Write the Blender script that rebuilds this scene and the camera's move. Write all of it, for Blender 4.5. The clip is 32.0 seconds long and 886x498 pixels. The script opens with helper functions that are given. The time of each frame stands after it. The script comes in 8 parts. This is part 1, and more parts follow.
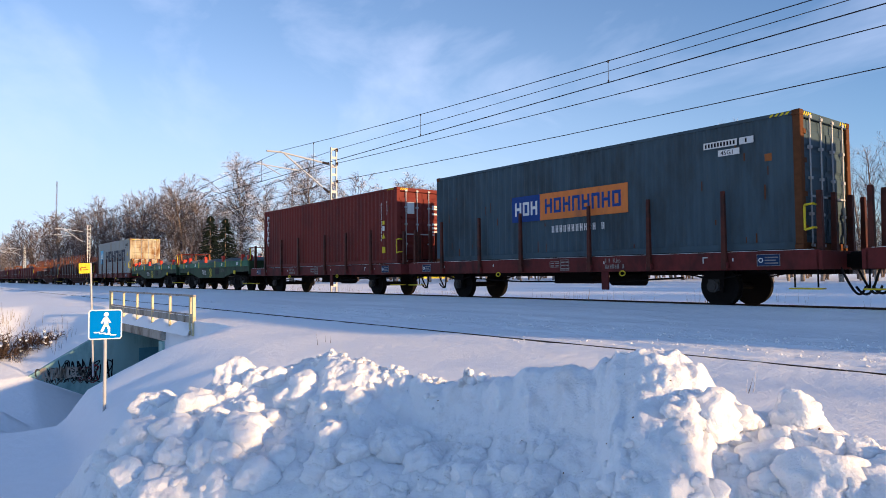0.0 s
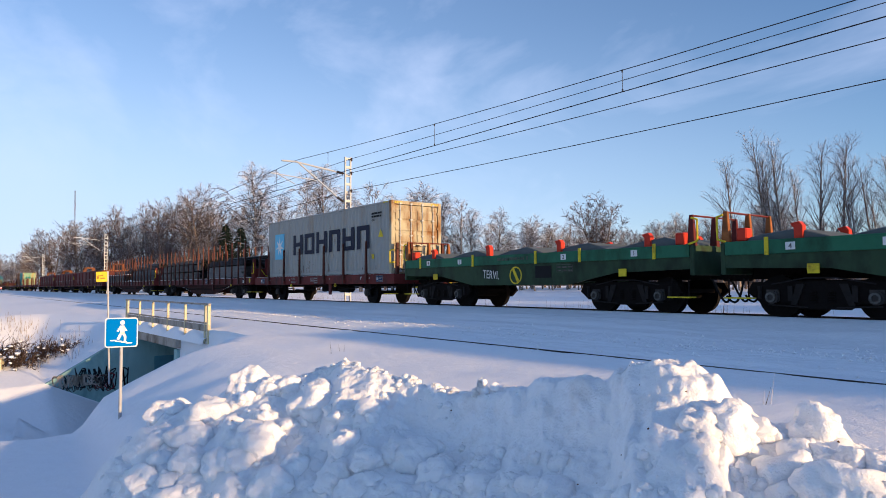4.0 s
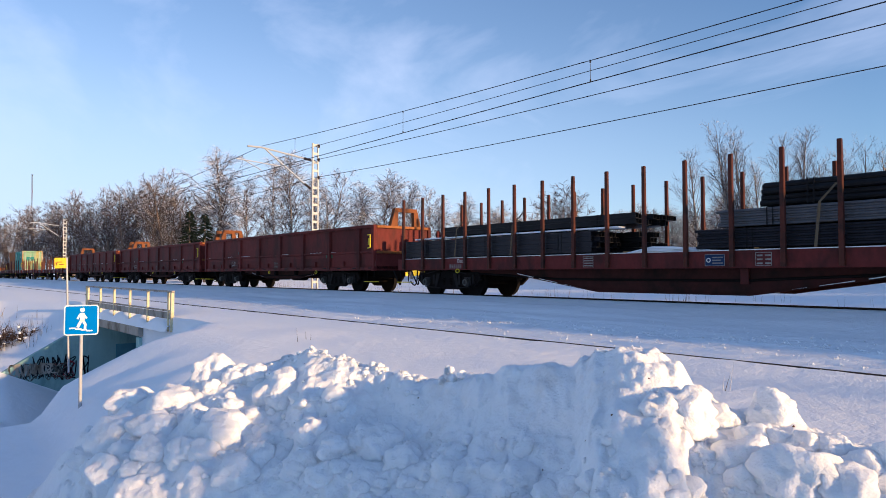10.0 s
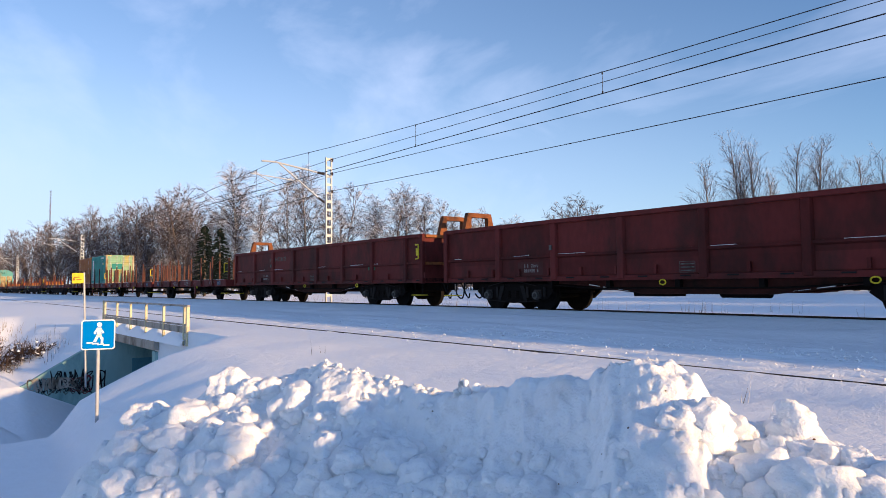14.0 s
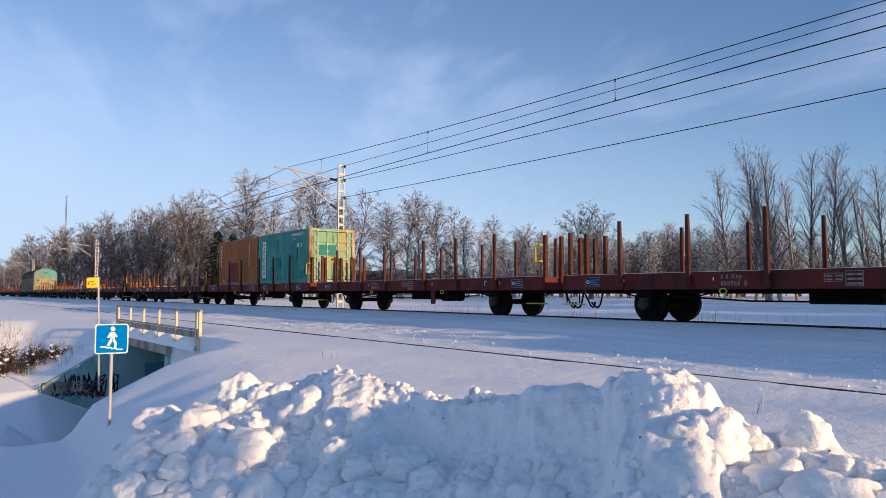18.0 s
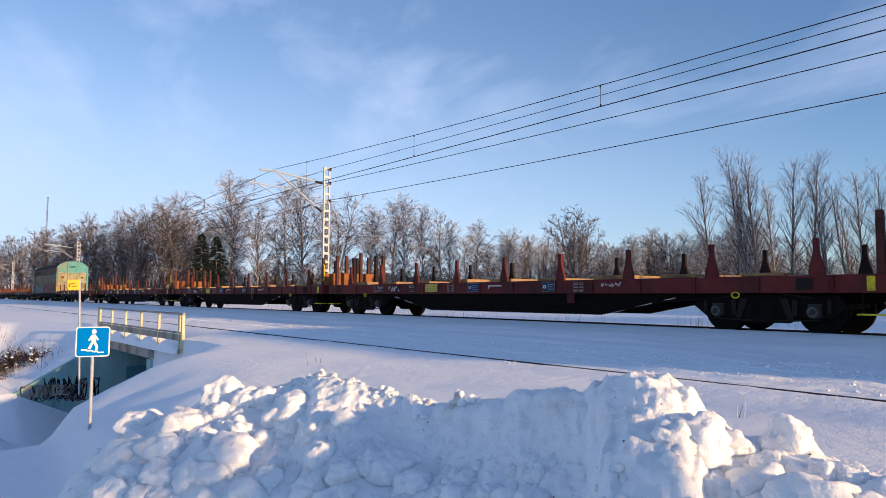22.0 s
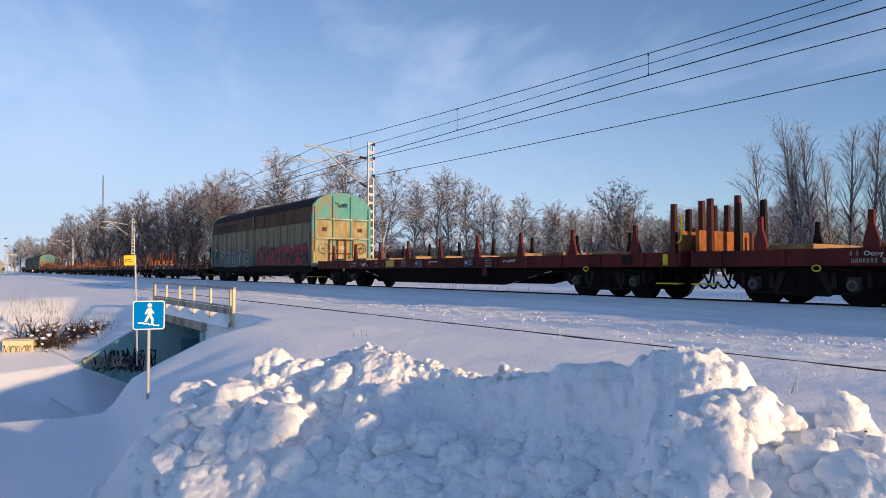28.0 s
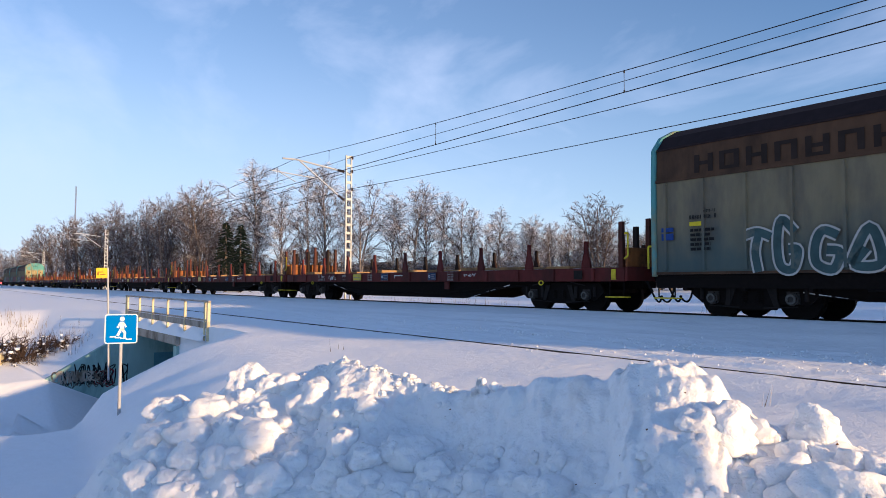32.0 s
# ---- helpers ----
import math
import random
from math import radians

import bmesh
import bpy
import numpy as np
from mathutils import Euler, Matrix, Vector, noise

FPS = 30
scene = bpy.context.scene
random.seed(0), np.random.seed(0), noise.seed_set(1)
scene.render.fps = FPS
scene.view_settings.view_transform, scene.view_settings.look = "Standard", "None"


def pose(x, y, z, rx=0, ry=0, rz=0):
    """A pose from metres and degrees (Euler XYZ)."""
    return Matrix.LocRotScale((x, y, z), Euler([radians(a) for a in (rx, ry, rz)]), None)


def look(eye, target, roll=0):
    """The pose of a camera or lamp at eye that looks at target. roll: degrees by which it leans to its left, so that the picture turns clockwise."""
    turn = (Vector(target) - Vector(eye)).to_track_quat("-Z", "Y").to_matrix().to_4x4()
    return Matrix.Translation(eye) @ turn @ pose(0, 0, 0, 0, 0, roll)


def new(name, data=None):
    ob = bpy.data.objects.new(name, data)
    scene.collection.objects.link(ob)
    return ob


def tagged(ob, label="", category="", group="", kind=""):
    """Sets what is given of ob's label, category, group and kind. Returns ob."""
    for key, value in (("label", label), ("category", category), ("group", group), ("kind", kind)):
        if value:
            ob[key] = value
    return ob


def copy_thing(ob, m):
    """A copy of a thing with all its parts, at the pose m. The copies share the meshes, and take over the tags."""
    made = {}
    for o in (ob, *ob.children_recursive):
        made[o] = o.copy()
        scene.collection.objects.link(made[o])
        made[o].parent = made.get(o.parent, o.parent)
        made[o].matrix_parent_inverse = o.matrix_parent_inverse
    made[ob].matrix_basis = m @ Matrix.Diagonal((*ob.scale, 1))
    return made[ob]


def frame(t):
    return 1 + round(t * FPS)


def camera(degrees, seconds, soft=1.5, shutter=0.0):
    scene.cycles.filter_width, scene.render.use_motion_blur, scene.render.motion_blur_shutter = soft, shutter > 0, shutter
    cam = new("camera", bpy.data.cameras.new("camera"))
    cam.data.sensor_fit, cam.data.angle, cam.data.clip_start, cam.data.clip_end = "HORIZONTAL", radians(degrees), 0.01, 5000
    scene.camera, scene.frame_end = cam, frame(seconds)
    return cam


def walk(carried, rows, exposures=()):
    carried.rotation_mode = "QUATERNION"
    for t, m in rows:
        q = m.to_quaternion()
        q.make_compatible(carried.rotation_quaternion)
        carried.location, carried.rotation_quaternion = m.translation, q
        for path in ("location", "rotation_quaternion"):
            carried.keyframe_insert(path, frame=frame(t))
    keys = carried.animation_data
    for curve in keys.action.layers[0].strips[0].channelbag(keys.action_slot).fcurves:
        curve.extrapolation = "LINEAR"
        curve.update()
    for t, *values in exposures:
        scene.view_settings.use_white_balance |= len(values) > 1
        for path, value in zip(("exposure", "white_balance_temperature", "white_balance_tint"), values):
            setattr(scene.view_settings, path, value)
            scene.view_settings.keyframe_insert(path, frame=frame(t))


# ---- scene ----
# The camera: hand-held at eye height behind a plowed snow bank, turning a little.
cam = camera(66.78, 32.0, soft=0.9)
PATH = [
    (0.0, 0, 0, 0.75, 92.29, 0.46, 51.91),
    (0.5, 0, 0, 0.75, 92.32, 0.22, 52.40),
    (1.0, 0, 0, 0.75, 92.75, 0.41, 52.34),
    (1.5, 0, 0, 0.75, 92.73, 0.19, 52.44),
    (2.0, 0, 0, 0.75, 92.63, 0.22, 52.09),
    (2.5, 0, 0, 0.75, 92.35, 0.38, 52.22),
    (3.0, 0, 0, 0.75, 92.69, 0.81, 51.92),
    (3.5, 0, 0, 0.75, 93.08, 0.54, 52.47),
    (5.5, 0, 0, 0.75, 92.84, 0.24, 54.15),
    (6.0, 0, 0, 0.75, 93.07, 0.38, 54.19),
    (6.5, 0, 0, 0.75, 92.75, -0.03, 54.10),
    (7.0, 0, 0, 0.75, 92.01, 0.47, 53.87),
    (7.5, 0, 0, 0.75, 91.67, 0.33, 53.16),
    (8.0, 0, 0, 0.75, 91.88, 0.32, 52.77),
    (8.5, 0, 0, 0.75, 91.59, 0.21, 51.68),
    (9.0, 0, 0, 0.75, 91.55, 0.16, 50.51),
    (9.5, 0, 0, 0.75, 91.71, -0.03, 50.26),
    (10.0, 0, 0, 0.75, 92.06, 0.07, 50.32),
    (10.5, 0, 0, 0.75, 92.20, 0.18, 50.52),
    (11.0, 0, 0, 0.75, 92.53, 0.03, 50.31),
    (11.5, 0, 0, 0.75, 92.25, 0.02, 50.32),
    (12.0, 0, 0, 0.75, 92.31, 0.12, 50.62),
    (12.5, 0, 0, 0.75, 92.47, 0.04, 50.41),
    (13.0, 0, 0, 0.75, 92.72, 0.37, 51.21),
    (13.5, 0, 0, 0.75, 92.92, 0.65, 51.88),
    (14.0, 0, 0, 0.75, 93.14, 0.44, 51.48),
    (14.5, 0, 0, 0.75, 94.33, -0.06, 51.48),
    (15.0, 0, 0, 0.75, 93.98, -0.13, 52.48),
    (15.5, 0, 0, 0.75, 93.85, 0.01, 53.88),
    (17.5, 0, 0, 0.75, 93.37, -0.15, 53.02),
    (18.0, 0, 0, 0.75, 93.72, 0.05, 52.44),
    (18.5, 0, 0, 0.75, 93.38, 0.08, 52.57),
    (19.0, 0, 0, 0.75, 93.24, 0.26, 53.14),
    (19.5, 0, 0, 0.75, 93.62, 0.24, 53.61),
    (20.0, 0, 0, 0.75, 93.16, 0.10, 52.81),
    (20.5, 0, 0, 0.75, 93.70, 0.00, 52.39),
    (21.0, 0, 0, 0.75, 93.37, -0.10, 51.71),
    (21.5, 0, 0, 0.75, 93.89, -0.15, 50.83),
    (22.0, 0, 0, 0.75, 94.04, -0.18, 51.19),
    (22.5, 0, 0, 0.75, 94.02, -0.17, 53.19),
    (23.0, 0, 0, 0.75, 93.46, -0.15, 54.08),
    (23.5, 0, 0, 0.75, 92.10, 0.06, 54.07),
    (24.0, 0, 0, 0.75, 91.84, -0.09, 53.97),
    (24.5, 0, 0, 0.75, 92.11, 0.21, 55.04),
    (25.0, 0, 0, 0.75, 91.83, 0.43, 54.78),
    (25.5, 0, 0, 0.75, 91.92, 0.39, 54.96),
    (27.5, 0, 0, 0.75, 91.86, 0.32, 54.96),
    (28.0, 0, 0, 0.75, 91.84, -0.02, 54.95),
    (28.5, 0, 0, 0.75, 92.04, -0.31, 55.07),
    (29.0, 0, 0, 0.75, 92.55, -0.21, 55.31),
    (29.5, 0, 0, 0.75, 93.25, -0.23, 55.23),
    (30.0, 0, 0, 0.75, 93.46, -0.20, 55.31),
    (30.5, 0, 0, 0.75, 92.69, -0.23, 54.56),
    (31.0, 0, 0, 0.75, 92.55, -0.52, 52.61),
    (31.5, 0, 0, 0.75, 92.65, -0.39, 53.09),
    (32.0, 0, 0, 0.75, 93.01, -0.18, 53.06),
]
EXPOSURE = ((0.0, 0.94), (1.0, 0.95), (3.0, 0.89), (6.0, 0.77), (7.0, 0.81), (9.0, 0.87), (11.0, 0.90), (14.0, 0.91), (15.0, 0.88), (18.0, 0.64), (20.0, 0.65), (22.0, 0.79), (23.0, 0.73), (25.0, 0.63), (28.0, 0.61), (30.0, 0.67), (31.0, 0.85), (32.0, 0.86))
walk(cam, [(t, pose(*p)) for t, *p in PATH], exposures=EXPOSURE)

# ---- light: low winter sun along the line, clear sky ----
SUN_AZ, SUN_EL = 15.0, 11.3
world = bpy.data.worlds.new("winter_sky")
scene.world = world
world.use_nodes = True
wn, wl = world.node_tree.nodes, world.node_tree.links
wn.clear()
sky = wn.new("ShaderNodeTexSky")
sky.sky_type, sky.sun_disc = "NISHITA", False
sky.sun_elevation, sky.sun_rotation = radians(SUN_EL), radians(90 - SUN_AZ)
sky.air_density, sky.dust_density, sky.ozone_density, sky.altitude = 1.0, 0.05, 3.4, 50
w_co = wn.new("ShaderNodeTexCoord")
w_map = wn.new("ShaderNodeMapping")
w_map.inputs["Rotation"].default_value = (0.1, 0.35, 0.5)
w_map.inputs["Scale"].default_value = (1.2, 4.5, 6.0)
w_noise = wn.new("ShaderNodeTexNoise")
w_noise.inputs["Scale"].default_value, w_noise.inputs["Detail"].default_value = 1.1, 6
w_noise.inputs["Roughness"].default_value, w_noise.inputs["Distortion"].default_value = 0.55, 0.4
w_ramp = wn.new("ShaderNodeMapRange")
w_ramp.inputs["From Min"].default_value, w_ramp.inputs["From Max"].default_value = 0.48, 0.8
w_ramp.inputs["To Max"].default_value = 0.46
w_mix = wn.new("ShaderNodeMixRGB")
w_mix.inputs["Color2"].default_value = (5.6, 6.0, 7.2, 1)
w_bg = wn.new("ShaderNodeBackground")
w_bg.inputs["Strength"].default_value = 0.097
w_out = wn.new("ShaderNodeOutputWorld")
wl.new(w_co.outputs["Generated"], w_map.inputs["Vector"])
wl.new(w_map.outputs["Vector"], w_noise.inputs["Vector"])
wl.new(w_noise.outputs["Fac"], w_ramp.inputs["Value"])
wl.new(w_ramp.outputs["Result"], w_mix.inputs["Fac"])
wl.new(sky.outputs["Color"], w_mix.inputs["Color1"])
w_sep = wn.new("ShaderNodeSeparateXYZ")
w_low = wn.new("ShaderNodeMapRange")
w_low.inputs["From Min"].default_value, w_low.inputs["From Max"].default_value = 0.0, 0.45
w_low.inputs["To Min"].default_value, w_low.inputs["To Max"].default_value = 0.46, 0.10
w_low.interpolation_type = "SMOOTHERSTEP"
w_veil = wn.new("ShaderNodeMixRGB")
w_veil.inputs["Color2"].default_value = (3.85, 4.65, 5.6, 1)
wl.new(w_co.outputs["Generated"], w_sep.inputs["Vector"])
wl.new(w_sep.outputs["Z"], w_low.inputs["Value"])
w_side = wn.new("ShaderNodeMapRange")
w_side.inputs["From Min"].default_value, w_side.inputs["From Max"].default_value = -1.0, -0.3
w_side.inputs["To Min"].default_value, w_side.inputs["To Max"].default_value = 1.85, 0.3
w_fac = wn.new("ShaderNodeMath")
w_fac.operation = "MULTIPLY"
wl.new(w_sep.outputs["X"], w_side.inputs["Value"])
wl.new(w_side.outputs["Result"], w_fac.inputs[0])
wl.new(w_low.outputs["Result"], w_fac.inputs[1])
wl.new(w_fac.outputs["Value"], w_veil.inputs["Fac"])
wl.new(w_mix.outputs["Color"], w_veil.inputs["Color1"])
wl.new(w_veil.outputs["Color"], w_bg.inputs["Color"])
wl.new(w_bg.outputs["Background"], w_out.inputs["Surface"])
sun = new("sun", bpy.data.lights.new("sun", "SUN"))
sun.data.energy, sun.data.angle, sun.data.color = 4.0, radians(1.1), (1.0, 0.65, 0.30)
SUN_TO = Vector((math.cos(radians(SUN_AZ)) * math.cos(radians(SUN_EL)), math.sin(radians(SUN_AZ)) * math.cos(radians(SUN_EL)), math.sin(radians(SUN_EL))))
sun.matrix_world = look(SUN_TO * 60, (0, 0, 0))
scene.view_settings.use_white_balance = True
scene.view_settings.white_balance_temperature, scene.view_settings.white_balance_tint = 5960, 15


# ---- materials ----
def material(name, color, rough=0.7, metal=0.0, grain=6.0, vary=0.25, bump=0.15, dirt=None, dirt_amount=0.4, dirt_scale=1.4, streak=1.0, spec=0.09, piece=0.0, fade=None):
    """Paint, steel, wood and the like: grain and larger stains, with relief."""
    m = bpy.data.materials.new(name)
    m.use_nodes = True
    n, l = m.node_tree.nodes, m.node_tree.links
    b = n["Principled BSDF"]
    b.inputs["Roughness"].default_value, b.inputs["Metallic"].default_value = rough, metal
    b.inputs["Specular IOR Level"].default_value = spec
    co = n.new("ShaderNodeTexCoord")
    mp = n.new("ShaderNodeMapping")
    mp.inputs["Scale"].default_value = (1, 1, streak)
    l.new(co.outputs["Object"], mp.inputs["Vector"])
    fine = n.new("ShaderNodeTexNoise")
    fine.inputs["Scale"].default_value, fine.inputs["Detail"].default_value = grain, 6
    l.new(mp.outputs["Vector"], fine.inputs["Vector"])
    mix = n.new("ShaderNodeMixRGB")
    mix.inputs["Color1"].default_value = (*[c * (1 - vary) for c in color], 1)
    mix.inputs["Color2"].default_value = (*[min(1, c * (1 + vary)) for c in color], 1)
    l.new(fine.outputs["Fac"], mix.inputs["Fac"])
    last = mix
    if dirt:
        big = n.new("ShaderNodeTexNoise")
        big.inputs["Scale"].default_value, big.inputs["Detail"].default_value, big.inputs["Roughness"].default_value = dirt_scale, 8, 0.65
        l.new(mp.outputs["Vector"], big.inputs["Vector"])
        ramp = n.new("ShaderNodeMapRange")
        ramp.inputs["From Min"].default_value, ramp.inputs["From Max"].default_value = 0.62 - dirt_amount * 0.3, 0.82 - dirt_amount * 0.3
        l.new(big.outputs["Fac"], ramp.inputs["Value"])
        d = n.new("ShaderNodeMixRGB")
        d.inputs["Color2"].default_value = (*dirt, 1)
        l.new(ramp.outputs["Result"], d.inputs["Fac"])
        l.new(last.outputs["Color"], d.inputs["Color1"])
        last = d
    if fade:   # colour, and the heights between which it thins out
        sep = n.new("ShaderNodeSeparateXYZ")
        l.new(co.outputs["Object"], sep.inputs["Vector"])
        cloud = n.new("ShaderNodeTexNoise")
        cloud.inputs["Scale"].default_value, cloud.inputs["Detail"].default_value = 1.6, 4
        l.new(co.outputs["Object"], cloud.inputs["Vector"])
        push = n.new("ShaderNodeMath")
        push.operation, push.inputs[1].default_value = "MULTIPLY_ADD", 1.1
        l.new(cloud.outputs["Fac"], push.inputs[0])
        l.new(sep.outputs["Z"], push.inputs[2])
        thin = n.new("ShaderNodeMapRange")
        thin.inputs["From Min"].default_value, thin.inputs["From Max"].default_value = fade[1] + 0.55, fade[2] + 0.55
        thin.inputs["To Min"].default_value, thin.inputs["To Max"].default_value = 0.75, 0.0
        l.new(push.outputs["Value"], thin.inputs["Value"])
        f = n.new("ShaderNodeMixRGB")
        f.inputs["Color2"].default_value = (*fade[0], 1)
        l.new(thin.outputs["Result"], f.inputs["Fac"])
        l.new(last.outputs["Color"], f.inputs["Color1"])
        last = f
    if piece:
        info = n.new("ShaderNodeObjectInfo")
        span = n.new("ShaderNodeMapRange")
        span.inputs["To Min"].default_value, span.inputs["To Max"].default_value = 1 - piece, 1 + piece
        l.new(info.outputs["Random"], span.inputs["Value"])
        hsv = n.new("ShaderNodeHueSaturation")
        l.new(span.outputs["Result"], hsv.inputs["Value"])
        l.new(last.outputs["Color"], hsv.inputs["Color"])
        last = hsv
    l.new(last.outputs["Color"], b.inputs["Base Color"])
    if bump:
        bp = n.new("ShaderNodeBump")
        bp.inputs["Strength"].default_value, bp.inputs["Distance"].default_value = bump, 0.01
        l.new(fine.outputs["Fac"], bp.inputs["Height"])
        l.new(bp.outputs["Normal"], b.inputs["Normal"])
    return m


def snow_material(name, color, scales, strength, dist, dirt=None):
    m = bpy.data.materials.new(name)
    m.use_nodes = True
    n, l = m.node_tree.nodes, m.node_tree.links
    b = n["Principled BSDF"]
    b.inputs["Roughness"].default_value, b.inputs["Specular IOR Level"].default_value = 0.75, 0.25
    b.inputs["Subsurface Weight"].default_value = 0.6 if dirt else 0.0
    b.inputs["Subsurface Radius"].default_value, b.inputs["Subsurface Scale"].default_value = (0.9, 0.95, 1.0), 0.035
    co = n.new("ShaderNodeTexCoord")
    first = n.new("ShaderNodeTexNoise")
    first.inputs["Scale"].default_value, first.inputs["Detail"].default_value = scales[0], 8
    second = n.new("ShaderNodeTexNoise")
    second.inputs["Scale"].default_value, second.inputs["Detail"].default_value = scales[1], 5
    l.new(co.outputs["Object"], first.inputs["Vector"])
    l.new(co.outputs["Object"], second.inputs["Vector"])
    mix = n.new("ShaderNodeMixRGB")
    mix.inputs["Color1"].default_value = (*[c * 0.94 for c in color], 1)
    mix.inputs["Color2"].default_value = (*color, 1)
    l.new(first.outputs["Fac"], mix.inputs["Fac"])
    last = mix
    if dirt:
        third = n.new("ShaderNodeTexNoise")
        third.inputs["Scale"].default_value, third.inputs["Detail"].default_value, third.inputs["Roughness"].default_value = 2.2, 8, 0.7
        l.new(co.outputs["Object"], third.inputs["Vector"])
        ramp = n.new("ShaderNodeMapRange")
        ramp.inputs["From Min"].default_value, ramp.inputs["From Max"].default_value, ramp.inputs["To Max"].default_value = 0.53, 0.76, 0.45
        l.new(third.outputs["Fac"], ramp.inputs["Value"])
        d = n.new("ShaderNodeMixRGB")
        d.inputs["Color2"].default_value = (*dirt, 1)
        l.new(ramp.outputs["Result"], d.inputs["Fac"])
        l.new(last.outputs["Color"], d.inputs["Color1"])
        last = d
    l.new(last.outputs["Color"], b.inputs["Base Color"])
    add = n.new("ShaderNodeMath")
    add.operation = "MULTIPLY_ADD"
    add.inputs[1].default_value = 0.35
    l.new(second.outputs["Fac"], add.inputs[0])
    l.new(first.outputs["Fac"], add.inputs[2])
    bp = n.new("ShaderNodeBump")
    bp.inputs["Strength"].default_value, bp.inputs["Distance"].default_value = strength, dist
    l.new(add.outputs["Value"], bp.inputs["Height"])
    l.new(bp.outputs["Normal"], b.inputs["Normal"])
    return m


def twig_material(name, dark, frost, share):
    """Thin twigs: most bare and dark, a share of them white with frost."""
    m = bpy.data.materials.new(name)
    m.use_nodes = True
    n, l = m.node_tree.nodes, m.node_tree.links
    b = n["Principled BSDF"]
    b.inputs["Roughness"].default_value, b.inputs["Specular IOR Level"].default_value = 0.9, 0.1
    geo = n.new("ShaderNodeNewGeometry")
    pick = n.new("ShaderNodeMapRange")
    pick.inputs["From Min"].default_value, pick.inputs["From Max"].default_value = 0.85 - share, 1.15 - share
    mix = n.new("ShaderNodeMixRGB")
    mix.inputs["Color1"].default_value, mix.inputs["Color2"].default_value = (*dark, 1), (*frost, 1)
    l.new(geo.outputs["Random Per Island"], pick.inputs["Value"])
    l.new(pick.outputs["Result"], mix.inputs["Fac"])
    l.new(mix.outputs["Color"], b.inputs["Base Color"])
    return m


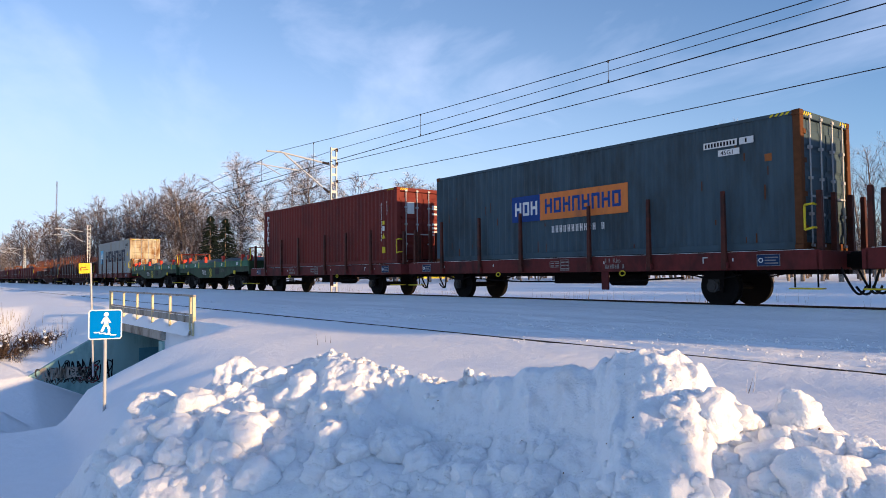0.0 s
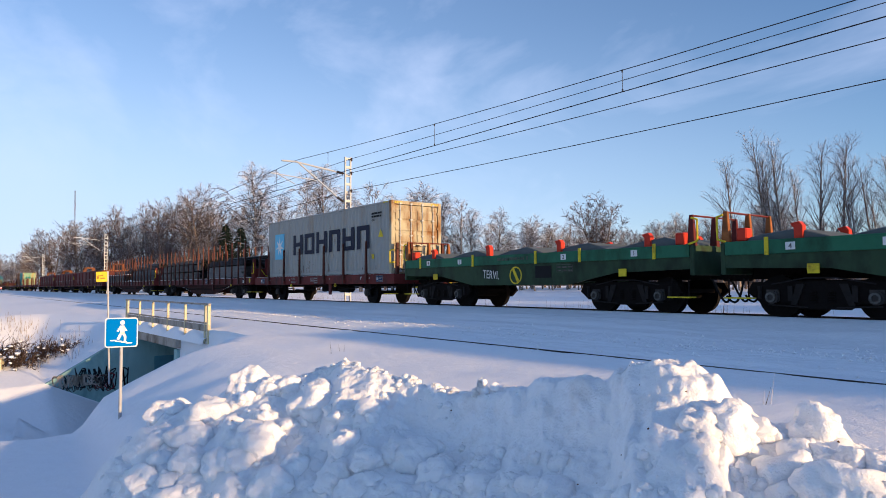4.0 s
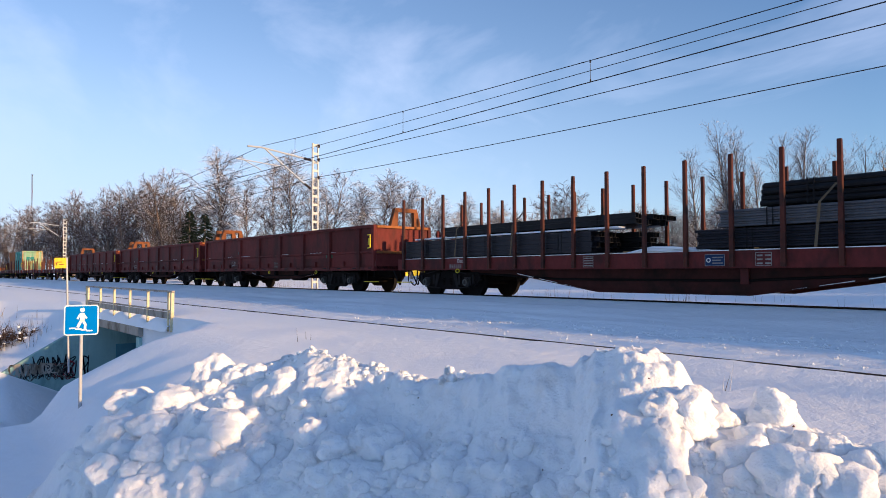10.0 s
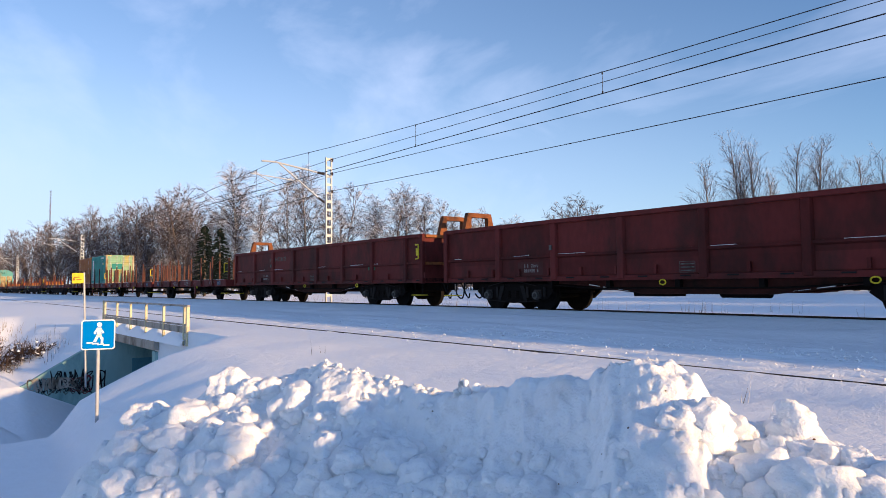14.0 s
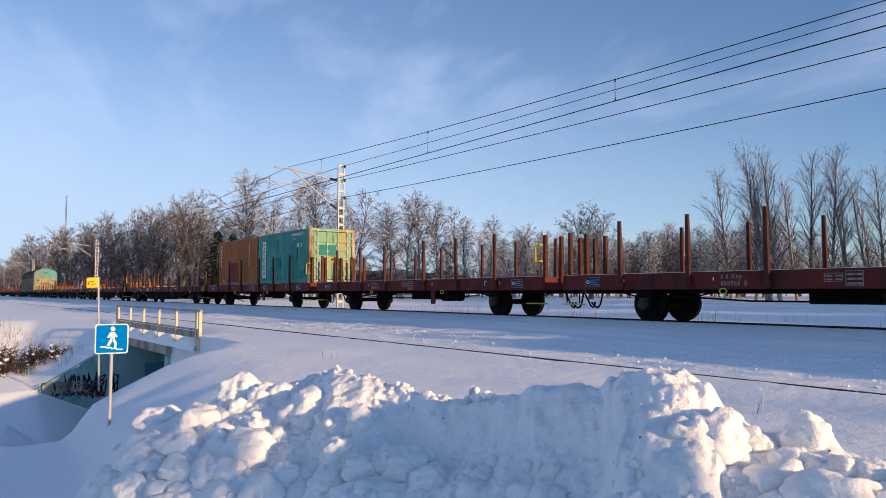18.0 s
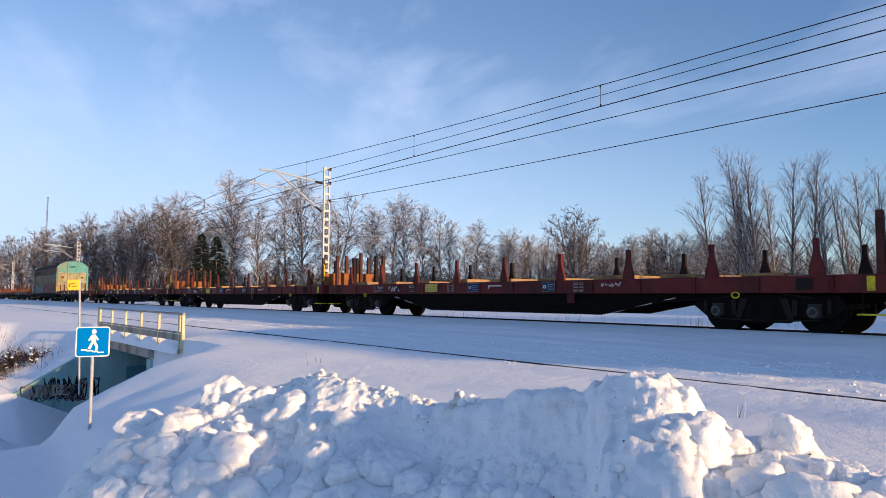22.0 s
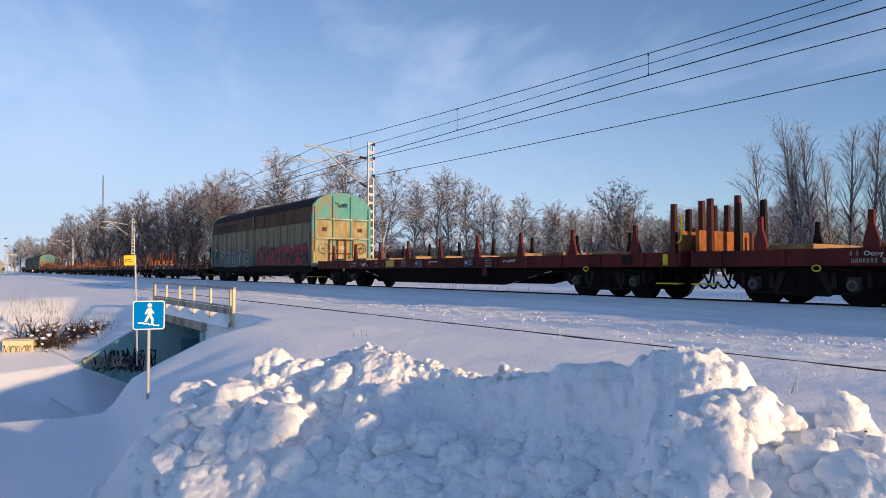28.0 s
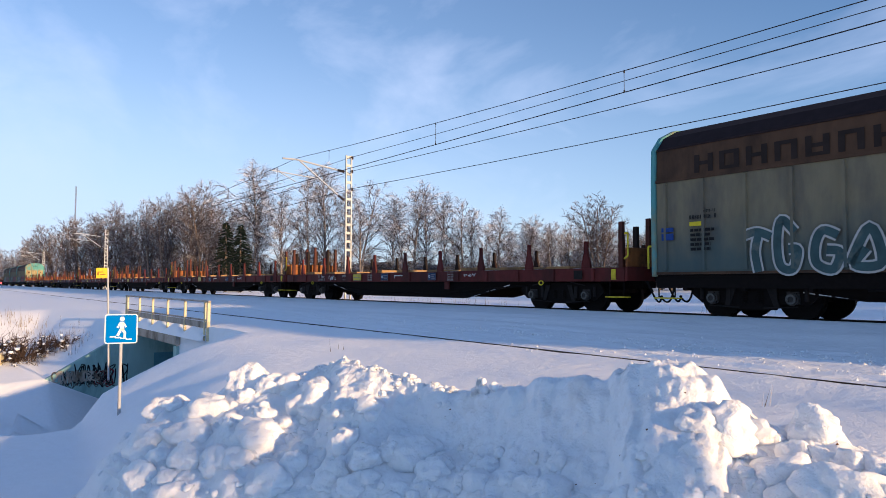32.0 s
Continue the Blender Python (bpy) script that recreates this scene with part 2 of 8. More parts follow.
RUST = (0.11, 0.045, 0.02)
M = dict(
    dark_panel=material("dark_blue_panel", (0.10, 0.26, 0.32), 0.6, 0, 5, 0.2, 0.1),
    # both snows: base tinted slightly blue to bring out the shade's blue
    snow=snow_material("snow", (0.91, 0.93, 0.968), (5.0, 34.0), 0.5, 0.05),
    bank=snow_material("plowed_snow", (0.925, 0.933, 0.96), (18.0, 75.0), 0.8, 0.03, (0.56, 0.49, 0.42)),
    red=material("red_oxide_paint", (0.128, 0.026, 0.024), 0.65, 0, 9, 0.3, 0.2, (0.045, 0.019, 0.018), 0.45, 1.1, 0.6),
    brown=material("brown_wagon_paint", (0.112, 0.022, 0.020), 0.65, 0, 7, 0.3, 0.25, (0.05, 0.018, 0.016), 0.5, 0.9, 0.5, spec=0.1, piece=0.22),
    brown_dark=material("faded_dark_panel", (0.075, 0.028, 0.025), 0.7, 0, 7, 0.3, 0.1),
    stake=material("stake_steel", (0.085, 0.028, 0.021), 0.55, 0.1, 14, 0.3, 0.2, (0.03, 0.02, 0.018), 0.5, 2.0),
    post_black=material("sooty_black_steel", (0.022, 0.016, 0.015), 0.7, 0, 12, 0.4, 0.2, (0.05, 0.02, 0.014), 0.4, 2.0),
    # worn paint whose orange includes the low sun on the wagon ends
    worn=material("worn_orange_paint", (0.29, 0.105, 0.035), 0.6, 0, 9, 0.3, 0.2, (0.10, 0.04, 0.02), 0.45, 1.8),
    # one even, very dark tone for everything below the wagon floors
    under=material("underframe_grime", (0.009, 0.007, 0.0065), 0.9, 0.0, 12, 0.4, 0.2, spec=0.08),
    belly=material("dirty_red_girder", (0.05, 0.016, 0.014), 0.8, 0, 9, 0.3, 0.2, (0.02, 0.012, 0.01), 0.5, 1.2),
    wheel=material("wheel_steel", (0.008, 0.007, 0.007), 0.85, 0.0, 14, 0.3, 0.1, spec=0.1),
    axle=material("grimy_axle_box", (0.05, 0.045, 0.042), 0.7, 0.1, 14, 0.4, 0.2),
    frame_paint=material("flaking_orange_paint", (0.20, 0.07, 0.028), 0.65, 0, 9, 0.35, 0.25, (0.06, 0.028, 0.02), 0.5, 2.2),
    grime=material("dusty_grime", (0.020, 0.017, 0.016), 0.85, 0, 12, 0.4, 0.2),
    hub=material("faded_pale_paint", (0.12, 0.115, 0.105), 0.65, 0.2, 14, 0.4, 0.2, (0.03, 0.025, 0.02), 0.5, 6.0),
    grey_blue=material("slate_container_paint", (0.058, 0.090, 0.112), 0.6, 0, 5, 0.14, 0.1, (0.042, 0.055, 0.062), 0.5, 0.9, 0.35),
    maroon=material("maroon_container_paint", (0.155, 0.030, 0.024), 0.6, 0, 6, 0.14, 0.1, (0.09, 0.027, 0.025), 0.4, 0.9, 0.35),
    pale=material("pale_container_paint", (0.31, 0.325, 0.31), 0.6, 0, 6, 0.10, 0.1, (0.30, 0.25, 0.19), 0.28, 1.3, 0.25),
    teal=material("turquoise_container_paint", (0.065, 0.28, 0.245), 0.55, 0, 6, 0.15, 0.1, (0.04, 0.19, 0.17), 0.45, 0.9, 0.35),
    # door copy of the turquoise: faded, and yellowed to carry the low sun
    teal_door=material("sun_faded_turquoise", (0.20, 0.36, 0.24), 0.6, 0, 6, 0.15, 0.1, (0.38, 0.27, 0.08), 0.3, 1.1, 0.4),
    teal_patch=material("dark_teal_patch", (0.03, 0.19, 0.18), 0.6, 0, 6, 0.1, 0.1),
    ochre=material("ochre_container_paint", (0.30, 0.115, 0.04), 0.55, 0, 6, 0.12, 0.1, (0.20, 0.075, 0.03), 0.4, 0.9, 0.35),
    rust=material("rusted_edge", RUST, 0.85, 0, 10, 0.4, 0.3),
    rusty_pale=material("rust_run_paint", (0.42, 0.38, 0.27), 0.7, 0, 8, 0.2, 0.2, (0.20, 0.09, 0.03), 0.6, 2.0, 0.4),
    print_grey=material("worn_print_paint", (0.27, 0.25, 0.235), 0.6, 0, 12, 0.2, 0.0, (0.12, 0.07, 0.06), 0.4, 9.0),
    white=material("white_marking", (0.66, 0.66, 0.64), 0.6, 0, 12, 0.12, 0.0),
    plate_blue=material("dull_blue_plate", (0.018, 0.038, 0.095), 0.6, 0, 8, 0.2, 0.0),
    navy=material("navy_marking", (0.010, 0.014, 0.034), 0.55, 0, 12, 0.2, 0.0),
    deep_blue=material("blue_marking", (0.02, 0.055, 0.21), 0.55, 0, 8, 0.2, 0.05),
    sky_blue=material("light_blue_marking", (0.14, 0.46, 0.66), 0.55, 0, 8, 0.1, 0.05),
    orange=material("orange_marking", (0.62, 0.19, 0.05), 0.55, 0, 8, 0.15, 0.05, (0.35, 0.13, 0.06), 0.35, 2.2, 0.3),
    yellow=material("yellow_paint", (0.62, 0.49, 0.03), 0.5, 0, 12, 0.2, 0.05, (0.25, 0.15, 0.03), 0.3, 4),
    signal_red=material("bright_red_paint", (0.50, 0.045, 0.025), 0.5, 0, 8, 0.15, 0.05),
    green=material("green_wagon_paint", (0.030, 0.135, 0.075), 0.5, 0, 6, 0.15, 0.1, (0.02, 0.05, 0.03), 0.4, 1.0, 0.5),
    dark_green=material("dark_green_frame", (0.035, 0.065, 0.035), 0.6, 0, 6, 0.2, 0.1, (0.02, 0.025, 0.018), 0.5, 1.2, 0.5),
    tarp=material("grey_cradle", (0.10, 0.12, 0.13), 0.7, 0, 5, 0.2, 0.2),
    wood=material("floor_planks", (0.33, 0.20, 0.09), 0.75, 0, 10, 0.35, 0.3, (0.16, 0.10, 0.06), 0.5, 2.0),
    tube=material("steel_tube", (0.026, 0.026, 0.032), 0.45, 0.4, 9, 0.25, 0.05, (0.034, 0.032, 0.036), 0.4, 2.2),
    dark_tube=material("black_steel_tube", (0.018, 0.019, 0.022), 0.45, 0.4, 9, 0.25, 0.05),
    bright_tube=material("oiled_steel_tube", (0.105, 0.107, 0.118), 0.45, 0.3, 9, 0.25, 0.05),
    strap=material("lashing_strap", (0.13, 0.098, 0.065), 0.8, 0, 30, 0.2, 0.1),
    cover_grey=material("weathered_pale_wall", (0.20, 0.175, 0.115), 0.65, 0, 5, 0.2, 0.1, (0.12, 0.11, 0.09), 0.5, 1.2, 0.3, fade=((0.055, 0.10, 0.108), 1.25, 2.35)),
    cover_brown=material("sooty_roof_paint", (0.090, 0.052, 0.033), 0.7, 0, 5, 0.3, 0.15, (0.03, 0.022, 0.018), 0.5, 1.0, 0.4),
    cover_roof=material("dark_roof_soot", (0.026, 0.018, 0.020), 0.8, 0, 5, 0.3, 0.15),
    cover_end=material("turquoise_end_paint", (0.10, 0.30, 0.30), 0.6, 0, 6, 0.2, 0.1, (0.28, 0.17, 0.05), 0.5, 1.1, 0.5),
    rusty_yellow=material("rust_stained_panel", (0.32, 0.31, 0.19), 0.7, 0, 6, 0.3, 0.2, (0.26, 0.13, 0.04), 0.6, 1.6, 0.4),
    spray_red=material("red_spray_paint", (0.20, 0.026, 0.03), 0.6, 0, 4, 0.35, 0.0),
    spray_dark=material("dark_teal_spray_paint", (0.05, 0.09, 0.095), 0.6, 0, 4, 0.5, 0.0, (0.2, 0.19, 0.15), 0.3, 1.5),
    spray_black=material("smoky_black_spray", (0.022, 0.022, 0.026), 0.6, 0, 4, 0.4, 0.0),
    spray_white=material("dull_white_spray", (0.42, 0.42, 0.40), 0.6, 0, 4, 0.25, 0.0),
    soot_letter=material("sooty_lettering", (0.030, 0.022, 0.020), 0.7, 0, 4, 0.4, 0.0),
    black=material("black_marking", (0.012, 0.012, 0.014), 0.6, 0, 12, 0.2, 0.0),
    galv=material("galvanised_steel", (0.42, 0.43, 0.44), 0.55, 0.2, 10, 0.15, 0.05, (0.33, 0.31, 0.28), 0.3, 3),
    rail_yellow=material("pale_yellow_railing", (0.62, 0.55, 0.36), 0.55, 0, 10, 0.15, 0.1, (0.35, 0.25, 0.14), 0.3, 4),
    wire=material("copper_wire", (0.05, 0.05, 0.055), 0.6, 0.3, 10, 0.1, 0.0),
    insulator=material("brown_insulator", (0.05, 0.035, 0.03), 0.3, 0, 10, 0.1, 0.0),
    sign_blue=material("sign_blue", (0.0, 0.17, 0.52), 0.35, 0, 3, 0.06, 0.0),
    sign_white=material("sign_white", (0.78, 0.78, 0.76), 0.4, 0, 10, 0.05, 0.0),
    wall_green=material("sea_green_wall", (0.29, 0.46, 0.45), 0.75, 0, 5, 0.1, 0.15, (0.13, 0.24, 0.235), 0.4, 0.8, 0.4),
    concrete=material("weathered_concrete", (0.38, 0.345, 0.30), 0.85, 0, 8, 0.2, 0.3, (0.16, 0.13, 0.10), 0.45, 1.6, 0.5),
    rail_steel=material("rail_steel", (0.045, 0.035, 0.03), 0.7, 0.2, 12, 0.3, 0.1),
    bark=material("birch_bark", (0.30, 0.25, 0.21), 0.85, 0, 5, 0.45, 0.3, (0.07, 0.055, 0.05), 0.5, 3.0),
    dark_bark=material("alder_bark", (0.19, 0.145, 0.12), 0.9, 0, 5, 0.4, 0.3),
    twig=twig_material("frosty_twigs", (0.105, 0.082, 0.08), (0.70, 0.71, 0.76), 0.5),
    dark_twig=twig_material("dark_twigs", (0.085, 0.066, 0.066), (0.50, 0.49, 0.53), 0.34),
    shrub=material("dark_shrub_bark", (0.06, 0.042, 0.036), 0.9, 0, 5, 0.4, 0.2),
    bough=material("dark_boughs", (0.095, 0.076, 0.072), 0.9, 0, 3, 0.4, 0.0),
    needle=material("spruce_needles", (0.013, 0.021, 0.018), 0.85, 0, 2, 0.4, 0.0),
    grass=material("dry_grass", (0.20, 0.15, 0.09), 0.9, 0, 3, 0.3, 0.0),
    shed=material("dark_shed_wall", (0.05, 0.055, 0.06), 0.7, 0, 2, 0.2, 0.1),
    roof=material("snowy_roof", (0.40, 0.41, 0.44), 0.8, 0, 2, 0.1, 0.1),
    rubber=material("black_rubber", (0.015, 0.015, 0.016), 0.7, 0, 10, 0.2, 0.0),
    haze_wood=material("far_woods", (0.10, 0.09, 0.095), 0.95, 0, 0.3, 0.4, 0.0),
)


# ---- mesh helpers ----
def box(bm, x0, x1, y0, y1, z0, z1):
    v = [bm.verts.new((x, y, z)) for z in (z0, z1) for y in (y0, y1) for x in (x0, x1)]
    for f in ((0, 2, 3, 1), (4, 5, 7, 6), (0, 1, 5, 4), (2, 6, 7, 3), (0, 4, 6, 2), (1, 3, 7, 5)):
        bm.faces.new([v[i] for i in f])
    return v


def prism(bm, pts, axis, a, b):
    """A polygon of 2D points, extruded along an axis from a to b."""
    def place(p, t):
        return {"x": (t, p[0], p[1]), "y": (p[0], t, p[1]), "z": (p[0], p[1], t)}[axis]
    lo = [bm.verts.new(place(p, a)) for p in pts]
    hi = [bm.verts.new(place(p, b)) for p in pts]
    n = len(pts)
    bm.faces.new(lo[::-1])
    bm.faces.new(hi)
    for i in range(n):
        bm.faces.new((lo[i], lo[(i + 1) % n], hi[(i + 1) % n], hi[i]))


def rod(bm, p, q, r, sides=8, r2=None, caps=True):
    p, q = Vector(p), Vector(q)
    d = (q - p).normalized()
    u = d.orthogonal().normalized()
    w = d.cross(u)
    rings = []
    for c, rr in ((p, r), (q, r if r2 is None else r2)):
        rings.append([bm.verts.new(c + rr * (math.cos(2 * math.pi * i / sides) * u + math.sin(2 * math.pi * i / sides) * w)) for i in range(sides)])
    for i in range(sides):
        bm.faces.new((rings[0][i], rings[0][(i + 1) % sides], rings[1][(i + 1) % sides], rings[1][i]))
    if caps:
        bm.faces.new(rings[0][::-1])
        bm.faces.new(rings[1])


def pipe(bm, pts, r, sides=6):
    for p, q in zip(pts, pts[1:]):
        rod(bm, p, q, r, sides)


def part(name, bm, mat, parent, label="", bevel=0.0, smooth=False):
    """Links a bmesh as one mesh object under a thing or a part."""
    bmesh.ops.recalc_face_normals(bm, faces=bm.faces)
    if bevel:
        bmesh.ops.bevel(bm, geom=list(bm.edges), offset=bevel, segments=1, affect="EDGES")
    me = bpy.data.meshes.new(name)
    bm.to_mesh(me)
    bm.free()
    return mesh_part(name, me, mat, parent, label, smooth)


def mesh_part(name, me, mat, parent, label="", smooth=False):
    if mat and not me.materials:
        me.materials.append(mat)
    if smooth:
        me.polygons.foreach_set("use_smooth", [True] * len(me.polygons))
    ob = new(name, me)
    ob.parent = parent
    if label:
        tagged(ob, label)
    return ob


def boxes(name, rows, mat, parent, label="", bevel=0.0):
    bm = bmesh.new()
    for r in rows:
        box(bm, *r)
    return part(name, bm, mat, parent, label, bevel)


def thing(name, label, category, group="", m=None):
    ob = new(name)
    ob.empty_display_size = 0.3
    tagged(ob, label, category, group)
    if m is not None:
        ob.matrix_basis = m
    return ob


TEXTS = {}


def lettering(string, size, mat, parent, m, name="lettering"):
    """Stencilled words of the built-in font, upright on a wall that faces the road."""
    key = (string, size)
    if key not in TEXTS:
        cu = bpy.data.curves.new("lettering", "FONT")
        cu.body, cu.size, cu.extrude, cu.resolution_u = string, size, 0.0015, 2
        tmp = new("lettering", cu)
        bpy.context.view_layer.update()
        dg = bpy.context.evaluated_depsgraph_get()
        TEXTS[key] = bpy.data.meshes.new_from_object(tmp.evaluated_get(dg))
        bpy.data.objects.remove(tmp)
        TEXTS[key].materials.clear()
        TEXTS[key].materials.append(mat)
    ob = new(name, TEXTS[key])
    ob.parent = parent
    ob.matrix_basis = m
    return ob


def upright(x, y, z):
    return pose(x, y, z, 90, 0, 0)


def bars(name, rows, y, mat, parent, depth=0.003, label=""):
    """Flat markings (x0, x1, z0, z1) on a wall that faces the road at y."""
    return boxes(name, [(x0, x1, y - depth, y, z0, z1) for x0, x1, z0, z1 in rows], mat, parent, label)


def small_print(name, x, z, w, h, y, mat, parent, lines=3, rng=None):
    """Rows of plain bars in place of print that cannot be read."""
    rng = rng or random.Random(int(abs(x * 100 + z * 10)))
    rows = []
    step = h / lines
    if lines == 1:
        n = max(3, round(w / (h * 0.72)))
        for i in range(n):
            if i != n - 2:
                x0, x1, top = x + i * w / n, x + (i + 0.62) * w / n, z + h * rng.uniform(0.93, 1.0)
                rows.append((x0, x0 + 0.34 * (x1 - x0), z, top))
                rows.append((x1 - 0.34 * (x1 - x0), x1, z, top))
                if i % 3:
                    rows.append((x0 + 0.34 * (x1 - x0), x1 - 0.34 * (x1 - x0), z + h * 0.38, z + h * 0.56))
        return tagged(bars(name, rows, y, mat, parent), kind="stuff")
    for i in range(lines):
        cx, end = x, x + w * rng.uniform(0.75, 1.0)
        while cx < end:
            l = rng.uniform(0.12, 0.3) * w
            rows.append((cx, min(cx + l, end), z + i * step, z + i * step + step * 0.6))
            cx += l + 0.04 * w
    return tagged(bars(name, rows, y, mat, parent), kind="stuff")


def framed_table(parent, x, z, w, h, y, mat, rows=4, cols=3):
    t = 0.012
    r = [(x, x + w, z, z + t), (x, x + w, z + h - t, z + h), (x, x + t, z + t, z + h - t), (x + w - t, x + w, z + t, z + h - t)]
    for i in range(rows):
        for j in range(cols):
            r.append((x + 0.03 + j * w / cols, x + (j + 1) * w / cols - 0.02, z + 0.03 + i * (h - 0.03) / rows, z + 0.03 + (i + 0.42) * (h - 0.03) / rows))
    return tagged(bars("data_panel", r, y, mat, parent), kind="stuff")


def scrawl(name, parent, mat, x0, z0, letter, height, count, y, width, seed):
    """Looping sprayed strokes that spell nothing."""
    rng = random.Random(seed)
    bm = bmesh.new()
    for k in range(count):
        cx = x0 + k * letter
        for s in range(2):
            n = 16
            pts, ph, a, b = [], rng.uniform(0, 6.28), rng.randint(1, 2), rng.randint(1, 3)
            sx, sz = rng.uniform(0.32, 0.55) * letter, rng.uniform(0.32, 0.5) * height
            for i in range(n + 1):
                u = 2 * math.pi * i / n * rng.uniform(0.97, 1.03) * 0.85
                pts.append((cx + letter / 2 + sx * math.sin(a * u + ph), z0 + height / 2 + sz * math.sin(b * u + ph * 1.7)))
            for p, q in zip(pts, pts[1:]):
                d = Vector((q[0] - p[0], q[1] - p[1]))
                if d.length < 1e-4:
                    continue
                nrm = Vector((-d.y, d.x)).normalized() * width / 2
                lift = y - 0.003 - 0.0004 * (k * 2 + s)
                v = [bm.verts.new((p[0] + e * nrm.x, lift, p[1] + e * nrm.y)) for e in (1, -1)] + [bm.verts.new((q[0] + e * nrm.x, lift, q[1] + e * nrm.y)) for e in (-1, 1)]
                bm.faces.new(v)
    me = bpy.data.meshes.new(name)
    bm.to_mesh(me)
    bm.free()
    return mesh_part(name, me, mat, parent)


class Limbs:
    def __init__(self):
        self.v, self.f = [], []

    def tube(self, pts, radii, sides):
        base = len(self.v)
        up = Vector((0.3, 0.2, 1)).normalized()
        for i, (p, r) in enumerate(zip(pts, radii)):
            d = (pts[min(i + 1, len(pts) - 1)] - pts[max(i - 1, 0)]).normalized()
            u = d.cross(up)
            u = u.normalized() if u.length > 1e-3 else Vector((1, 0, 0))
            w = d.cross(u)
            for k in range(sides):
                a = 2 * math.pi * k / sides
                self.v.append(p + r * (math.cos(a) * u + math.sin(a) * w))
        for i in range(len(pts) - 1):
            for k in range(sides):
                a, b = base + i * sides + k, base + i * sides + (k + 1) % sides
                self.f.append((a, b, b + sides, a + sides))

    def twig(self, p, q, r):
        d = (q - p).normalized()
        u = d.orthogonal().normalized() * r
        w = d.cross(u)
        b = len(self.v)
        self.v += [p + u, p - 0.5 * u + 0.87 * w, p - 0.5 * u - 0.87 * w, q]
        self.f += [(b, b + 1, b + 3), (b + 1, b + 2, b + 3), (b + 2, b, b + 3)]

    def mesh(self, name):
        me = bpy.data.meshes.new(name)
        me.from_pydata(self.v, [], self.f)
        return me

# ---- ground: one snow sheet, with the underpass ramp cut into it ----
TRACK_Y, SIDING_Y, PORTAL_Y = 15.38, 9.96, 7.2
WALL_X, RIGHT_X = -32.1, -26.1
RAMP = ((-29.1, 30.0, -5.0), (-29.1, 6.0, -4.95), (-27.0, 4.0, -4.8), (-23.0, 2.5, -4.1), (-17.7, 1.5, -2.75), (-16.9, 1.45, -2.45), (-13.0, 1.1, -2.3), (-9.5, 0.6, -1.95), (-6.0, -0.3, -1.6), (-2.0, -2.1, -1.15), (3.0, -3.6, -1.0))
PROFILE = ((-60, -1.0), (0.5, -0.95), (4.0, -0.85), (6.0, -0.72), (8.2, -0.60), (9.0, -0.478), (9.3, -0.471), (10.2, -0.435), (11.0, -0.42), (12.6, -0.30), (13.6, -0.09), (14.0, 0.0), (14.2, 0.045), (14.4, 0.04), (14.5, -0.06),
           (16.6, -0.06), (17.6, -0.2), (21, -0.55), (30, -0.5), (80, 0.2), (2000, 0.3))


def profile(y):
    for (a, za), (b, zb) in zip(PROFILE, PROFILE[1:]):
        if a <= y <= b:
            return za + (zb - za) * (y - a) / (b - a)
    return -1.0


def ramp_depth(x, y):
    best, floor = 1e9, 0
    for (ax, ay, az), (bx, by, bz) in zip(RAMP, RAMP[1:]):
        dx, dy = bx - ax, by - ay
        t = max(0, min(1, ((x - ax) * dx + (y - ay) * dy) / (dx * dx + dy * dy)))
        d = math.hypot(x - ax - t * dx, y - ay - t * dy)
        if d < best:
            best, floor = d, az + t * (bz - az)
    return best, floor


